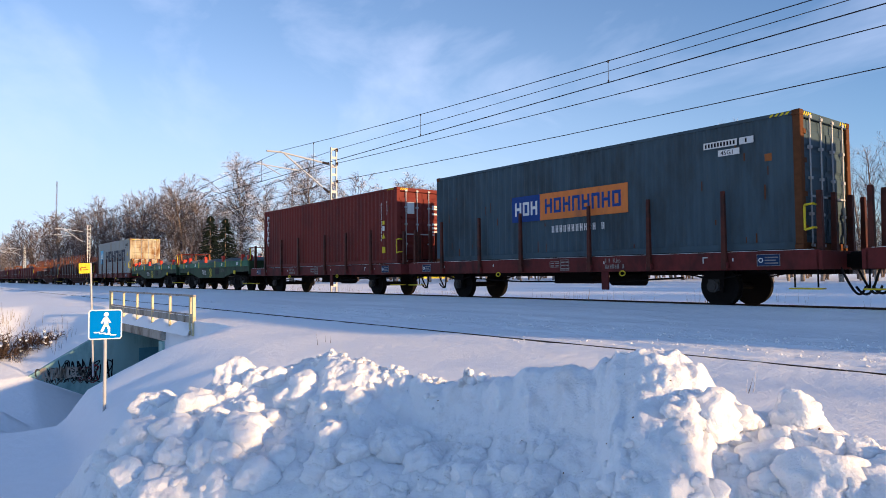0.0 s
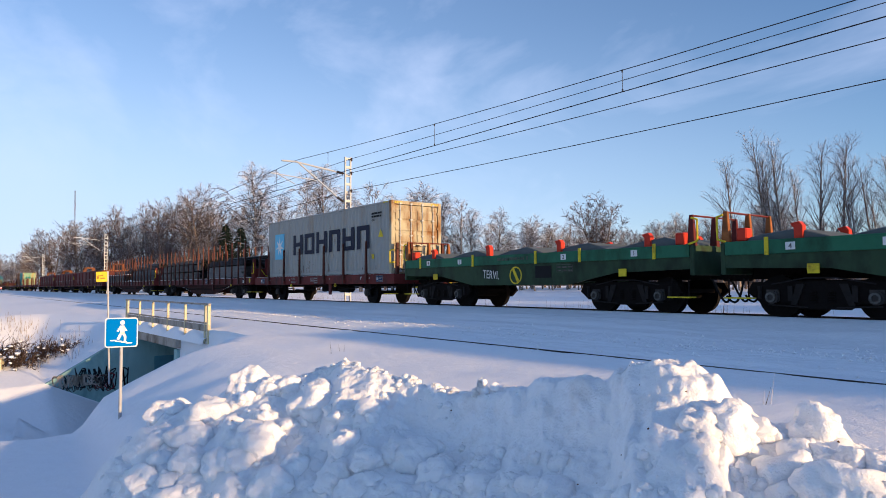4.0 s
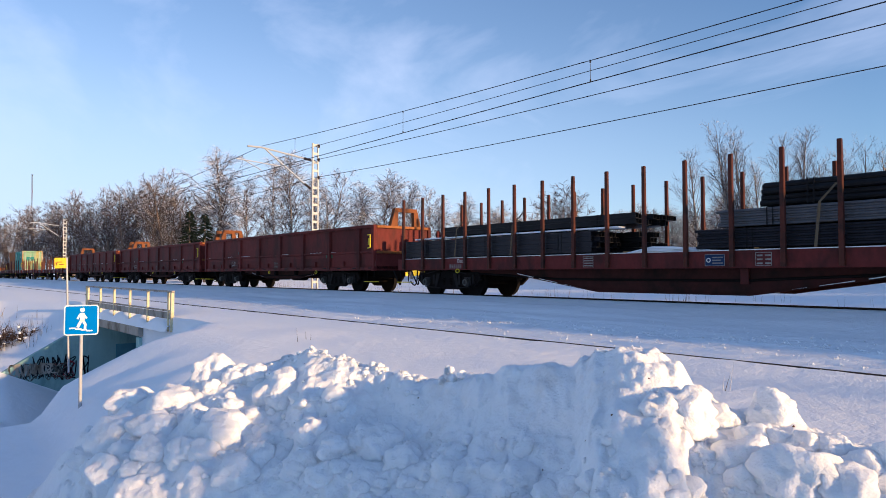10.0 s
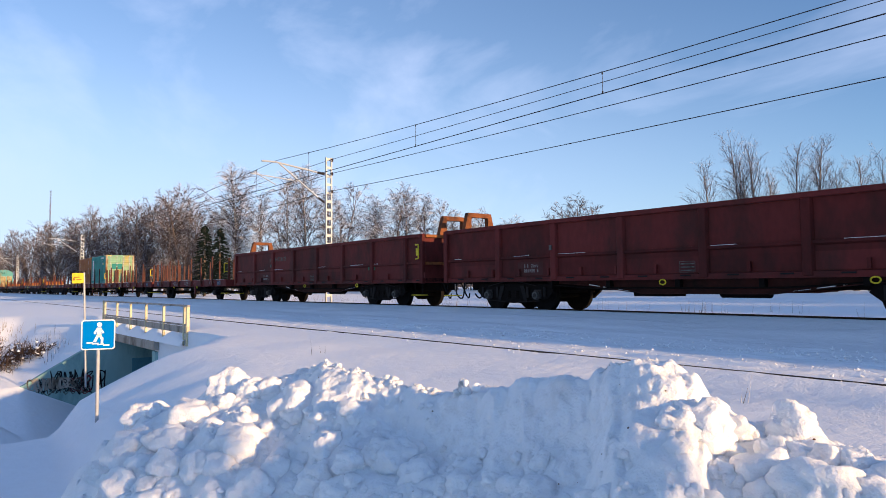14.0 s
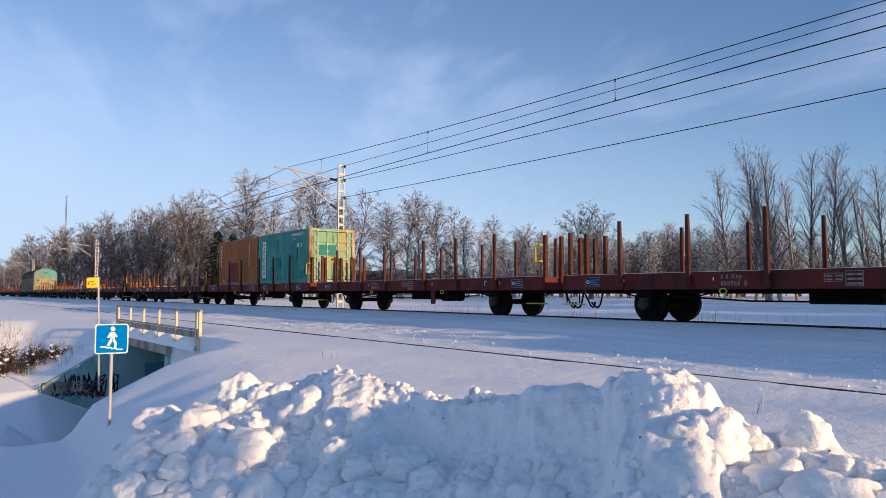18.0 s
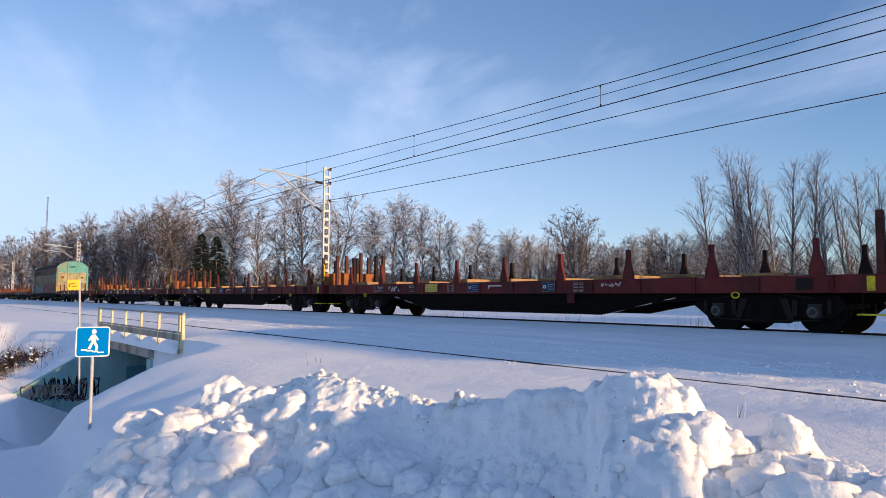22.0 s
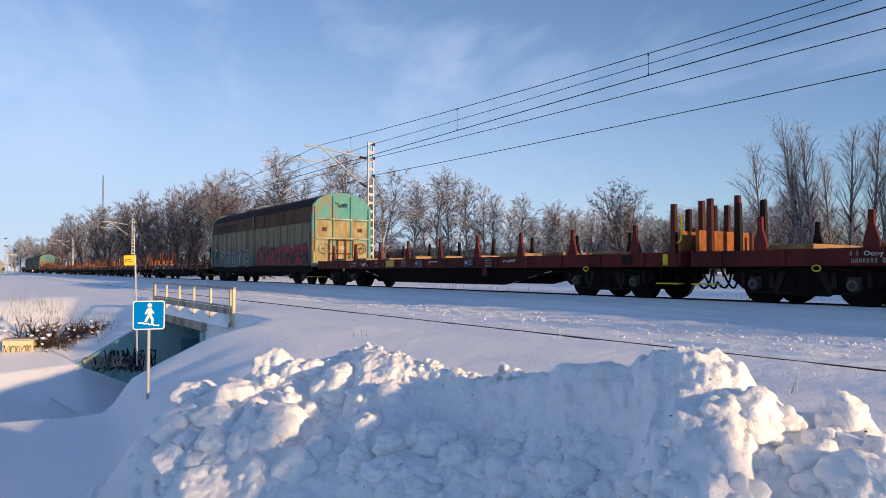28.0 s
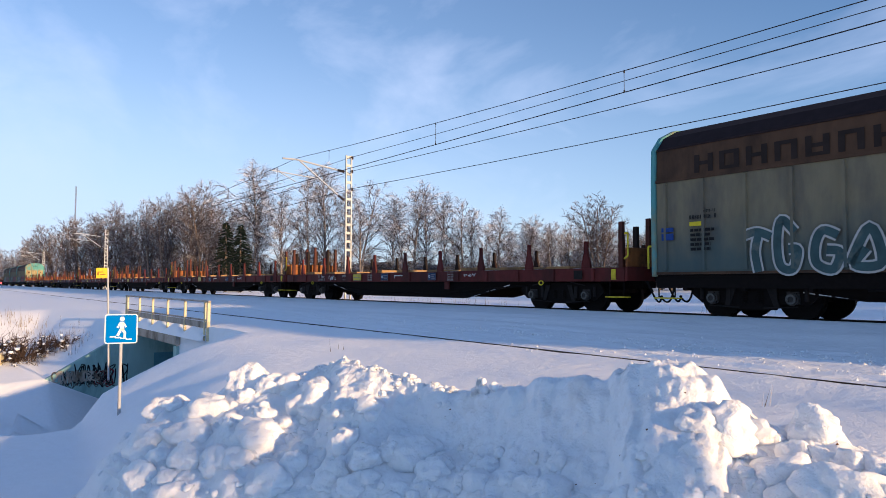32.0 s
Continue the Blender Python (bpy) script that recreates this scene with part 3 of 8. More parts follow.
def ground_z(x, y):
    z = profile(y)
    near = -80 < x < 20 and -30 < y < 26
    if abs(y - TRACK_Y) > 1.6:
        calm = 0.15 + 0.85 * max(0, min(1, abs(y - 10.0) / 1.2 - 1.2)) if y < 13.5 or y > 17 else 0.2
        z += 0.10 * noise.noise((x * 0.13, y * 0.16, 1.7)) * calm
        if near:
            band = max(0, min(1, (y - 7.6) / 0.8, (13.8 - y) / 0.6)) * (0.35 if abs(y - 9.2) < 0.3 else 1)
            rough = max(0, min(1, (y - 9.3) / 0.3, (12.6 - y) / 0.8))
            z += band * 0.032 * noise.noise((x * 0.3, y * 3.0, 7.0)) + rough * (0.040 * noise.noise((x * 0.12, y * 5.5, 3.0)) + 0.040 * noise.noise((x * 1.7, y * 4.0, 5.0)) + 0.028 * noise.noise((x * 4.0, y * 9.0, 6.0)))
            z += calm * 0.035 * noise.noise((x * 0.6, y * 0.7, 4.0)) + 0.012 * noise.noise((x * 2.3, y * 2.6, 9.0))
    if near and y < PORTAL_Y + 0.005:
        d, floor = ramp_depth(x, y)
        hw = 1.1 + 0.12 * max(0, min(1, (-x - 18) / 7))
        near_cut = max(0, min(1, (x + 22) / 4))
        side = y - (0.6 + (-17 - x) * 0.16)
        slope = 0.43 + 0.57 * max(0, min(1, (-x - 14) / 11)) ** 1.5 if side > 0 and x > -28.5 else 0.28 if x < -20 else 0.45
        dd = max(0, d - hw)
        cut = floor + min(dd, 0.5) * 0.95 * near_cut + dd * slope + 0.05 * noise.noise((x * 0.9, y * 0.9, 2.0))
        if x < WALL_X - 0.1:
            back = -1.22 - (PORTAL_Y - y) * 0.575 if y > 3.64 else -3.19 - 0.06 * (3.64 - y)
            cut = max(cut, back + (WALL_X - x) * 0.12)
        elif x < RIGHT_X:
            drift = -3.19 - (0.48 * (y - 3.64) if y > 3.64 else 0.06 * (3.64 - y)) - 0.4 * (x - WALL_X)
            cut = max(cut, drift)
        k = 0.35
        h = max(0, min(1, 0.5 + 0.5 * (z - cut) / k))
        z = z * (1 - h) + cut * h - k * h * (1 - h)
    if PORTAL_Y < y < PORTAL_Y + 1.6 and -36 < x < -23:
        fx = max(0, min(1, (x + 36) / 2)) * max(0, min(1, (-23 - x) / 2))
        z -= 0.42 * fx * (1 - (y - PORTAL_Y) / 1.6) ** 2
    if 8.9 < y < 11.2 and near:
        z -= 0.012 if abs(abs(y - SIDING_Y) - 0.76) < 0.09 else 0.0
    return z


def spread(stops):
    out = []
    for a, b, step in stops:
        n = max(1, round((b - a) / step))
        out += [a + (b - a) * i / n for i in range(n)]
    return out + [stops[-1][1]]


gx = spread(((-1500, -400, 60), (-400, -120, 12), (-120, -48, 1.6), (-48, -34, 0.5), (-34, -2, 0.22), (-2, 10, 0.6), (10, 60, 5), (60, 400, 60)))
gx = sorted([x for x in gx if min(abs(x - WALL_X), abs(x - RIGHT_X)) > 0.21] + [WALL_X - 0.2, WALL_X - 0.006, WALL_X + 0.15, RIGHT_X - 0.12, RIGHT_X, RIGHT_X + 0.12])
gy = spread(((-90, -20, 10), (-20, -4, 1.0), (-4, 7.1, 0.2), (7.3, 8.9, 0.2), (8.9, 11.1, 0.06), (11.1, 13.7, 0.1), (13.7, 14.7, 0.1), (14.7, 17.6, 0.5), (17.6, 40, 2.5), (40, 140, 14), (140, 1500, 170)))
gy = sorted([y for y in gy if abs(y - PORTAL_Y) > 0.06] + [PORTAL_Y - 0.004, PORTAL_Y + 0.008])
verts = [(x, y, ground_z(x, y)) for y in gy for x in gx]
faces, W = [], len(gx)
for j in range(len(gy) - 1):
    lip = gy[j] < PORTAL_Y < gy[j + 1]
    for i in range(W - 1):
        if lip and WALL_X - 0.03 < gx[i] and gx[i + 1] <= RIGHT_X + 0.01:
            continue
        faces.append((j * W + i, j * W + i + 1, (j + 1) * W + i + 1, (j + 1) * W + i))
me = bpy.data.meshes.new("ground")
me.from_pydata(verts, [], faces)
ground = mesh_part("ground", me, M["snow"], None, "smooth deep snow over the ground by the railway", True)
tagged(ground, category="snow", kind="structure")


# ---- tracks ----
def track(name, y, z, x0, x1, label):
    t = thing(name, label, "railway track")
    tagged(t, kind="structure")
    prof = ((-0.07, -0.16), (0.07, -0.16), (0.07, -0.145), (0.012, -0.13), (0.012, -0.045), (0.036, -0.035), (0.036, -0.003), (0.03, 0), (-0.03, 0), (-0.036, -0.003), (-0.036, -0.035), (-0.012, -0.045), (-0.012, -0.13), (-0.07, -0.145))
    for side in (-1, 1):
        bm = bmesh.new()
        prism(bm, [(y + side * 0.797 + a, z + b) for a, b in prof], "x", x0, x1)
        part("rail", bm, M["rail_steel"], t, "dark steel rail")
    return t


main = track("track_1", TRACK_Y, 0.0, -900, 120, "main line track with steel rails in cleared snow")
siding = track("track_2", SIDING_Y, -0.466, -900, 120, "siding track buried in snow with rail heads showing")

# ---- overhead line ----
MAST_X, MAST_Y, SPAN = -33.55, 18.5, 68.4
CONTACT_Z, TOP_Z = 6.20, 8.06


def build_mast():
    t = thing("catenary_mast", "galvanised lattice mast with a bracket arm over the track", "catenary mast", "masts along the line")
    for s in (-1, 1):
        boxes("leg", [(-0.05, 0.05, s * 0.165 - 0.04, s * 0.165 + 0.04, -0.6, TOP_Z)], M["galv"], t, bevel=0.008)
    for k in range(17):
        z = 0.2 + k * 0.48
        boxes("batten", [(-0.04, 0.04, -0.125, 0.125, z, z + 0.14)], M["galv"], t)
    bm = bmesh.new()
    box(bm, -0.3, 0.3, -0.3, 0.3, -0.75, -0.2)
    part("foundation", bm, M["concrete"], t, "concrete footing", bevel=0.03)
    bm = bmesh.new()
    pipe(bm, [(0, -0.75, 7.15), (0, -3.2, 7.46), (0, -4.0, 7.44)], 0.048, 8)
    arm = part("top_arm", bm, M["galv"], t)
    bm = bmesh.new()
    pipe(bm, [(0, -0.7, 5.75), (0, -3.0, 7.40)], 0.048, 8)
    part("strut", bm, M["galv"], t)
    bm = bmesh.new()
    pipe(bm, [(0, -2.0, 6.55), (0, -4.6, 6.72)], 0.033, 6)
    pipe(bm, [(0, -4.15, 6.68), (0.1, -3.25, 6.22)], 0.03, 6)
    part("steady_arm", bm, M["galv"], t)
    for a, b in (((0, -0.24, 7.09), (0, -0.75, 7.15)), ((0, -0.24, 5.46), (0, -0.7, 5.75))):
        bm = bmesh.new()
        rod(bm, a, b, 0.03, 8)
        for k in range(7):
            f = (k + 1) / 8.5
            p = Vector(a).lerp(Vector(b), f)
            q = Vector(a).lerp(Vector(b), f + 0.04)
            rod(bm, p, q, 0.075, 10)
        part("insulator", bm, M["insulator"], t, "dark ribbed insulator")
    for z in (7.86, 7.08, 6.07):
        bm = bmesh.new()
        box(bm, 0.06, 0.28, 0.07, 0.13, z + 0.05, z + 0.1)
        rod(bm, (0.24, 0.1, z - 0.06), (0.24, 0.1, z + 0.12), 0.055, 8)
        part("wire_clamp", bm, M["insulator"], t)
    return t


mast = build_mast()
mast.matrix_basis = pose(MAST_X, MAST_Y, 0)
for k in (-1, 1, 2, 3, 4, 5):
    copy_thing(mast, pose(MAST_X - k * SPAN, MAST_Y, 0))


def wire(name, y, z, sag, label, r):
    pts = []
    for k in range(-2, 6):
        xa = MAST_X - k * SPAN
        for i in range(12 if k < 5 else 13):
            f = i / 12
            pts.append(Vector((xa - f * SPAN, y, z - 4 * sag * f * (1 - f))))
    line = Limbs()
    line.tube(pts, [r * 0.85] * len(pts), 5)
    ob = mesh_part(name, line.mesh(name), M["wire"], None)
    return tagged(ob, label, "wire", "overhead wires")


wire("messenger_wire", TRACK_Y, 7.56, 0.86, "thin dark carrying wire above the contact wire", 0.015)
wire("contact_wire", TRACK_Y, CONTACT_Z, 0.0, "dark copper contact wire over the track", 0.018)
wire("feeder_wire", MAST_Y + 0.1, 7.95, 0.27, "thin wire strung from mast top to mast top", 0.015)
wire("return_wire", MAST_Y + 0.1, 7.15, 0.36, "thin wire strung along the masts", 0.017)
wire("earth_wire", MAST_Y + 0.1, 6.15, 0.39, "thin low wire strung along the masts", 0.017)
bm = bmesh.new()
for k in range(-1, 4):
    for f in (0.053, 0.184, 0.316, 0.447, 0.579, 0.71, 0.842, 0.96):
        x = MAST_X - k * SPAN + f * SPAN
        z = 7.56 - 4 * 0.86 * f * (1 - f)
        rod(bm, (x, TRACK_Y, CONTACT_Z), (x, TRACK_Y, z), 0.008, 4)
        rod(bm, (x, TRACK_Y, z - 0.06), (x, TRACK_Y, z + 0.02), 0.025, 5)
        rod(bm, (x, TRACK_Y, CONTACT_Z), (x, TRACK_Y, CONTACT_Z + 0.07), 0.025, 5)
tagged(part("droppers", bm, M["wire"], None), "thin dropper wires between carrying and contact wire", "wire", kind="stuff")


# ---- underpass ----
under = thing("underpass", "concrete pedestrian underpass with sea green painted walls", "underpass")
tagged(under, kind="structure")
bm = bmesh.new()
prism(bm, [(3.45, -3.35), (PORTAL_Y, -1.14), (24, -1.14), (24, -6.0), (3.45, -6.0)], "x", WALL_X - 0.35, WALL_X)
part("wing_wall", bm, M["wall_green"], under, "sea green wall with sprayed scrawls")
boxes("right_wall", [(RIGHT_X, RIGHT_X + 0.4, PORTAL_Y - 0.1, 24, -6.0, -1.56)], M["wall_green"], under)
boxes("portal_beam", [(WALL_X - 0.3, RIGHT_X + 0.5, PORTAL_Y - 0.18, PORTAL_Y + 0.2, -1.5, -1.13)], M["concrete"], under, "weathered concrete beam over the portal", 0.02)
boxes("soffit", [(WALL_X, RIGHT_X, PORTAL_Y + 0.2, 24, -1.56, -1.3)], M["concrete"], under)
boxes("tunnel_floor", [(WALL_X, RIGHT_X, PORTAL_Y - 0.3, 24, -5.3, -5.0)], M["concrete"], under)
boxes("tunnel_end", [(WALL_X, RIGHT_X, 24, 24.3, -5.0, -1.3)], M["wall_green"], under)


def wall_scrawl(mat, y0, z0, letter, height, count, width, seed):
    ob = scrawl("graffiti", under, mat, 0, 0, letter, height, count, 0, width, seed)
    ob.matrix_basis = Matrix.Translation((WALL_X + 0.002, y0, z0)) @ Matrix.Rotation(radians(90), 4, "Z")
    return ob


boxes("dark_panel", [(WALL_X + 0.002, WALL_X + 0.02, 7.9, 10.4, -4.0, -2.35)], M["dark_panel"], under, "dark blue painted panel in the tunnel")
wall_scrawl(M["black"], 4.75, -3.55, 0.42, 0.95, 3, 0.04, 5)
wall_scrawl(M["black"], 5.4, -3.75, 0.5, 1.05, 3, 0.05, 8)
wall_scrawl(M["black"], 4.3, -3.6, 0.3, 0.7, 4, 0.025, 21)
wall_scrawl(M["concrete"], 3.9, -3.45, 0.3, 0.55, 6, 0.05, 11)
wall_scrawl(M["hub"], 4.2, -3.7, 0.5, 0.75, 4, 0.03, 12)
wall_scrawl(M["spray_red"], 5.5, -3.7, 0.4, 0.8, 2, 0.04, 14)

rail = thing("railing", "pale yellow steel railing above the underpass portal", "railing", m=pose(-0.1, 7.2, 0))
for i in range(6):
    x = -34.05 + i * 2.27
    boxes("post", [(x - 0.045, x + 0.045, -0.04, 0.04, -1.15, 0.13)], M["rail_yellow"], rail, bevel=0.008)
boxes("post", [(-22.42, -22.3, -0.05, 0.05, -1.15, 0.16)], M["rail_yellow"], rail, bevel=0.008)
boxes("post", [(-34.36, -34.24, -0.05, 0.05, -1.15, 0.16)], M["rail_yellow"], rail, bevel=0.008)
boxes("top_rail", [(-34.4, -22.25, -0.05, 0.05, 0.13, 0.19)], M["concrete"], rail, bevel=0.01)
boxes("kick_plate", [(-34.2, -22.4, -0.012, 0.012, -0.74, -0.52)], M["concrete"], rail, "grey stained plate below the bars", bevel=0.004)
boxes("bottom_rail", [(-34.2, -22.4, -0.02, 0.02, -0.50, -0.44)], M["concrete"], rail, bevel=0.006)
rows_l = []
for i in range(60):
    x0 = -34.6 + i * 0.205
    h = 0.0 + 0.27 * abs(math.sin((x0 + 34.05) / 2.27 * math.pi)) + 0.03 * noise.noise((x0 * 2, 0, 0))
    rows_l.append([(x0, dy, -1.16 if f is None else -1.0 + 1.2 * h * f) for dy, f in ((-0.2, None), (-0.14, 0.1), (-0.06, 0.75), (0.08, 1.0), (0.3, 0.8), (0.6, 0.2), (0.9, -1.0))])
lv = [p for r in rows_l for p in r]
lf = [(i * 7 + j, (i + 1) * 7 + j, (i + 1) * 7 + j + 1, i * 7 + j + 1) for i in range(59) for j in range(6)]
ledge_me = bpy.data.meshes.new("snow_ledge")
ledge_me.from_pydata([(x, 7.2 + y, z) for x, y, z in lv], [], lf)
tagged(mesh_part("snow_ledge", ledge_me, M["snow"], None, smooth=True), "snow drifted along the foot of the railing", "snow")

# ---- signs ----
sign = thing("underpass_sign", "blue square sign showing a walker on stairs", "road sign", m=pose(-13.72, 2.785, 0, 0, 0, 76))
bm = bmesh.new()
rod(bm, (0, 0.04, -2.0), (0, 0.04, 0.12), 0.03, 12)
part("pole", bm, M["galv"], sign, "galvanised steel pole", smooth=False)


def plate(name, w, h, y, mat, parent, rad=0.05, t=0.008, cx=0.0, cz=0.0):
    pts = []
    for sx, sz, a0 in ((1, 1, 0), (-1, 1, 90), (-1, -1, 180), (1, -1, 270)):
        for k in range(5):
            a = radians(a0 + k * 22.5)
            pts.append((cx + sx * (w / 2 - rad) + rad * math.cos(a), cz + sz * (h / 2 - rad) + rad * math.sin(a)))
    bm = bmesh.new()
    prism(bm, pts, "y", y, y + t)
    return part(name, bm, mat, parent)


SZ = -0.10
plate("plate", 0.56, 0.55, 0, M["sign_white"], sign, cz=SZ)
plate("face", 0.52, 0.51, -0.004, M["sign_blue"], sign, rad=0.035, t=0.003, cz=SZ)
bm = bmesh.new()


def stroke(p, q, w):
    p, q = Vector(p), Vector(q)
    d = (q - p).normalized()
    s = Vector((-d.y, d.x)) * w / 2
    prism(bm, [tuple(p + s), tuple(p - s), tuple(q - s), tuple(q + s)], "y", -0.0075, -0.0045)


for k in range(4):
    stroke((-0.19 + k * 0.09, SZ - 0.145 - k * 0.017), (-0.085 + k * 0.09, SZ - 0.145 - k * 0.017), 0.022)
stroke((0.01, SZ + 0.13), (0.015, SZ - 0.02), 0.075)
stroke((0.0, SZ - 0.0), (-0.06, SZ - 0.13), 0.045)
stroke((0.02, SZ - 0.0), (0.065, SZ - 0.08), 0.045)
stroke((0.065, SZ - 0.07), (0.06, SZ - 0.165), 0.038)
stroke((-0.02, SZ + 0.11), (-0.065, SZ + 0.02), 0.03)
stroke((0.035, SZ + 0.11), (0.085, SZ + 0.03), 0.03)
prism(bm, [(0.015 + 0.042 * math.cos(a * math.pi / 5), SZ + 0.185 + 0.042 * math.sin(a * math.pi / 5)) for a in range(10)], "y", -0.0075, -0.0045)
part("pictogram", bm, M["sign_white"], sign, "white walking figure over steps")

ysign = thing("yellow_sign", "small yellow sign on a slightly leaning steel post", "road sign", m=pose(-27.26, 4.86, 0, 0, -1.8, 80))
bm = bmesh.new()
rod(bm, (0.2, 0.04, -2.8), (0.2, 0.04, 1.33), 0.035, 10)
part("post", bm, M["galv"], ysign)
plate("plate", 0.37, 0.37, 0, M["yellow"], ysign, rad=0.03, t=0.01, cz=1.13)
bars("worn_pictogram", [(-0.12, 0.05, 1.15, 1.18), (-0.05, 0.12, 1.06, 1.09), (-0.15, -0.1, 1.05, 1.15)], -0.002, M["worn"], ysign)

box_t = thing("utility_cabinet", "grey roadside cabinet covered in sprayed scrawls, half in snow", "cabinet", m=pose(-35.9, 1.85, -3.38, 0, 0, 75))
boxes("body", [(-0.6, 0.6, -0.35, 0.35, 0, 1.0)], M["rail_yellow"], box_t, bevel=0.02)
boxes("lid", [(-0.65, 0.65, -0.4, 0.4, 1.0, 1.07)], M["concrete"], box_t, bevel=0.015)
scrawl("graffiti", box_t, M["black"], -0.55, 0.25, 0.22, 0.6, 5, -0.352, 0.014, 3)

signal_post = thing("signal_lamp", "low railway signal with a lit red lamp", "railway signal", m=pose(-196, 12.6, -0.25))
bm = bmesh.new()
rod(bm, (0, 0, -0.8), (0, 0, 0.9), 0.06, 8)
part("post", bm, M["galv"], signal_post)
boxes("housing", [(-0.1, 0.1, -0.25, 0.25, 0.7, 1.3)], M["black"], signal_post, bevel=0.02)
glow = bpy.data.materials.new("red_lamp_glow")
glow.use_nodes = True
glow.node_tree.nodes["Principled BSDF"].inputs["Emission Color"].default_value = (1, 0.035, 0.015, 1)
glow.node_tree.nodes["Principled BSDF"].inputs["Emission Strength"].default_value = 6
bm = bmesh.new()
rod(bm, (0.1, -0.08, 1.0), (0.16, -0.08, 1.0), 0.16, 12)
part("lens", bm, glow, signal_post, "glowing red lens")

tower = thing("radio_mast", "tall thin lattice radio mast in faded red and grey", "radio mast", m=pose(-594, 85, 0))
for k in range(8):
    bm = bmesh.new()
    z0 = k * 9.6
    for a in range(3):
        u = (0.5 * math.cos(a * 2.094), 0.5 * math.sin(a * 2.094))
        rod(bm, (*u, z0), (*u, z0 + 9.6), 0.09, 5)
        w = (0.5 * math.cos((a + 1) * 2.094), 0.5 * math.sin((a + 1) * 2.094))
        for q in range(4):
            rod(bm, (*u, z0 + q * 2.4), (*w, z0 + q * 2.4 + 2.4), 0.07, 4)
    part("section", bm, M["hub"] if k % 2 else M["rust"], tower)

# ---- trees ----
def way_off(rng, d, spread_deg, droop=0.0):
    o = d.orthogonal().normalized()
    o = Matrix.Rotation(rng.uniform(0, 6.283), 3, d) @ o
    a = radians(spread_deg)
    r = d * math.cos(a) + o * math.sin(a)
    r.z -= droop
    return r.normalized()


def build_tree(name, height, seed, trunk_mat, twig_mat, label, stems=1, droop=0.25, spread_deg=42, bare=0.22, limbs=34, fine=(10, 10), twig_r=0.012, wob=0.03, twig_len=1.0, tight=1.0, thick=0.022):
    rng = random.Random(seed)
    t = thing(name, label, "tree")
    trunk, crown, boughs = Limbs(), Limbs(), Limbs()
    for s in range(stems):
        lean = Vector((rng.uniform(-0.035, 0.035) * (1 + stems), rng.uniform(-0.035, 0.035) * (1 + stems), 1)).normalized()
        h = height * (1 if s == 0 else rng.uniform(0.75, 0.97))
        r0 = 0.009 * h + 0.02
        pts, p, d = [], Vector((0.25 * s * rng.uniform(-1, 1), 0.25 * s * rng.uniform(-1, 1), -0.4)), lean
        n = 14
        for i in range(n + 1):
            pts.append(p.copy())
            d = (d + Vector((rng.gauss(0, wob), rng.gauss(0, wob), 0.03))).normalized()
            p = p + d * (h / n)
        radii = [r0 * (1 - i / n) ** 0.85 + 0.012 for i in range(n + 1)]
        trunk.tube(pts, radii, 7)
        m = limbs // stems
        for i in range(m):
            f = bare + (0.98 - bare) * (i + rng.random()) / m
            k = min(n - 1, int(f * n))
            q = pts[k].lerp(pts[k + 1], f * n - k)
            ln = h * rng.uniform(0.16, 0.36) * (0.42 + 0.58 * math.sin(math.pi * min(1.0, (f - bare) / (0.98 - bare)) ** 0.8))
            bd = way_off(rng, (pts[k + 1] - pts[k]).normalized(), rng.uniform(spread_deg - 14, spread_deg + 16))
            bp, bd2 = [q.copy()], bd
            for j in range(5):
                bd2 = (bd2 + Vector((rng.gauss(0, 0.12), rng.gauss(0, 0.12), 0.10 - droop * 0.12 * j))).normalized()
                bp.append(bp[-1] + bd2 * ln / 5)
            br = max(0.012, radii[k] * 0.38)
            boughs.tube(bp, [br * (1 - j / 5.6) for j in range(6)], 4)
            for j in range(max(3, round(fine[0] * min(1.2, ln / (0.22 * h))))):
                g = 0.12 + 0.86 * rng.random()
                kk = min(4, int(g * 5))
                q2 = bp[kk].lerp(bp[kk + 1], g * 5 - kk)
                d3 = way_off(rng, (bp[kk + 1] - bp[kk]).normalized(), rng.uniform(25, 60) * tight, droop * rng.uniform(0, 0.8))
                l2 = ln * rng.uniform(0.25, 0.5) * (1.15 - g * 0.6)
                sp = [q2, q2 + d3 * l2 * 0.5]
                d4 = (d3 + Vector((rng.gauss(0, 0.15), rng.gauss(0, 0.15), -droop * 0.5))).normalized()
                sp.append(sp[1] + d4 * l2 * 0.5)
                boughs.tube(sp, [thick, thick * 0.75, thick * 0.4], 3)
                for _ in range(fine[1]):
                    e = rng.random()
                    a = sp[0].lerp(sp[1], e * 2) if e < 0.5 else sp[1].lerp(sp[2], e * 2 - 1)
                    d5 = way_off(rng, d4, rng.uniform(15, 65) * tight, droop * rng.uniform(0.2, 1.4))
                    crown.twig(a, a + d5 * rng.uniform(0.35, 1.05) * (0.5 + height / 26) * twig_len, twig_r)
    mesh_part("trunk", trunk.mesh("trunk"), trunk_mat, t, smooth=True)
    mesh_part("branchwork", boughs.mesh("branchwork"), M["bough"], t)
    mesh_part("crown", crown.mesh("crown"), twig_mat, t, "fine leafless twigs touched with frost")
    return t


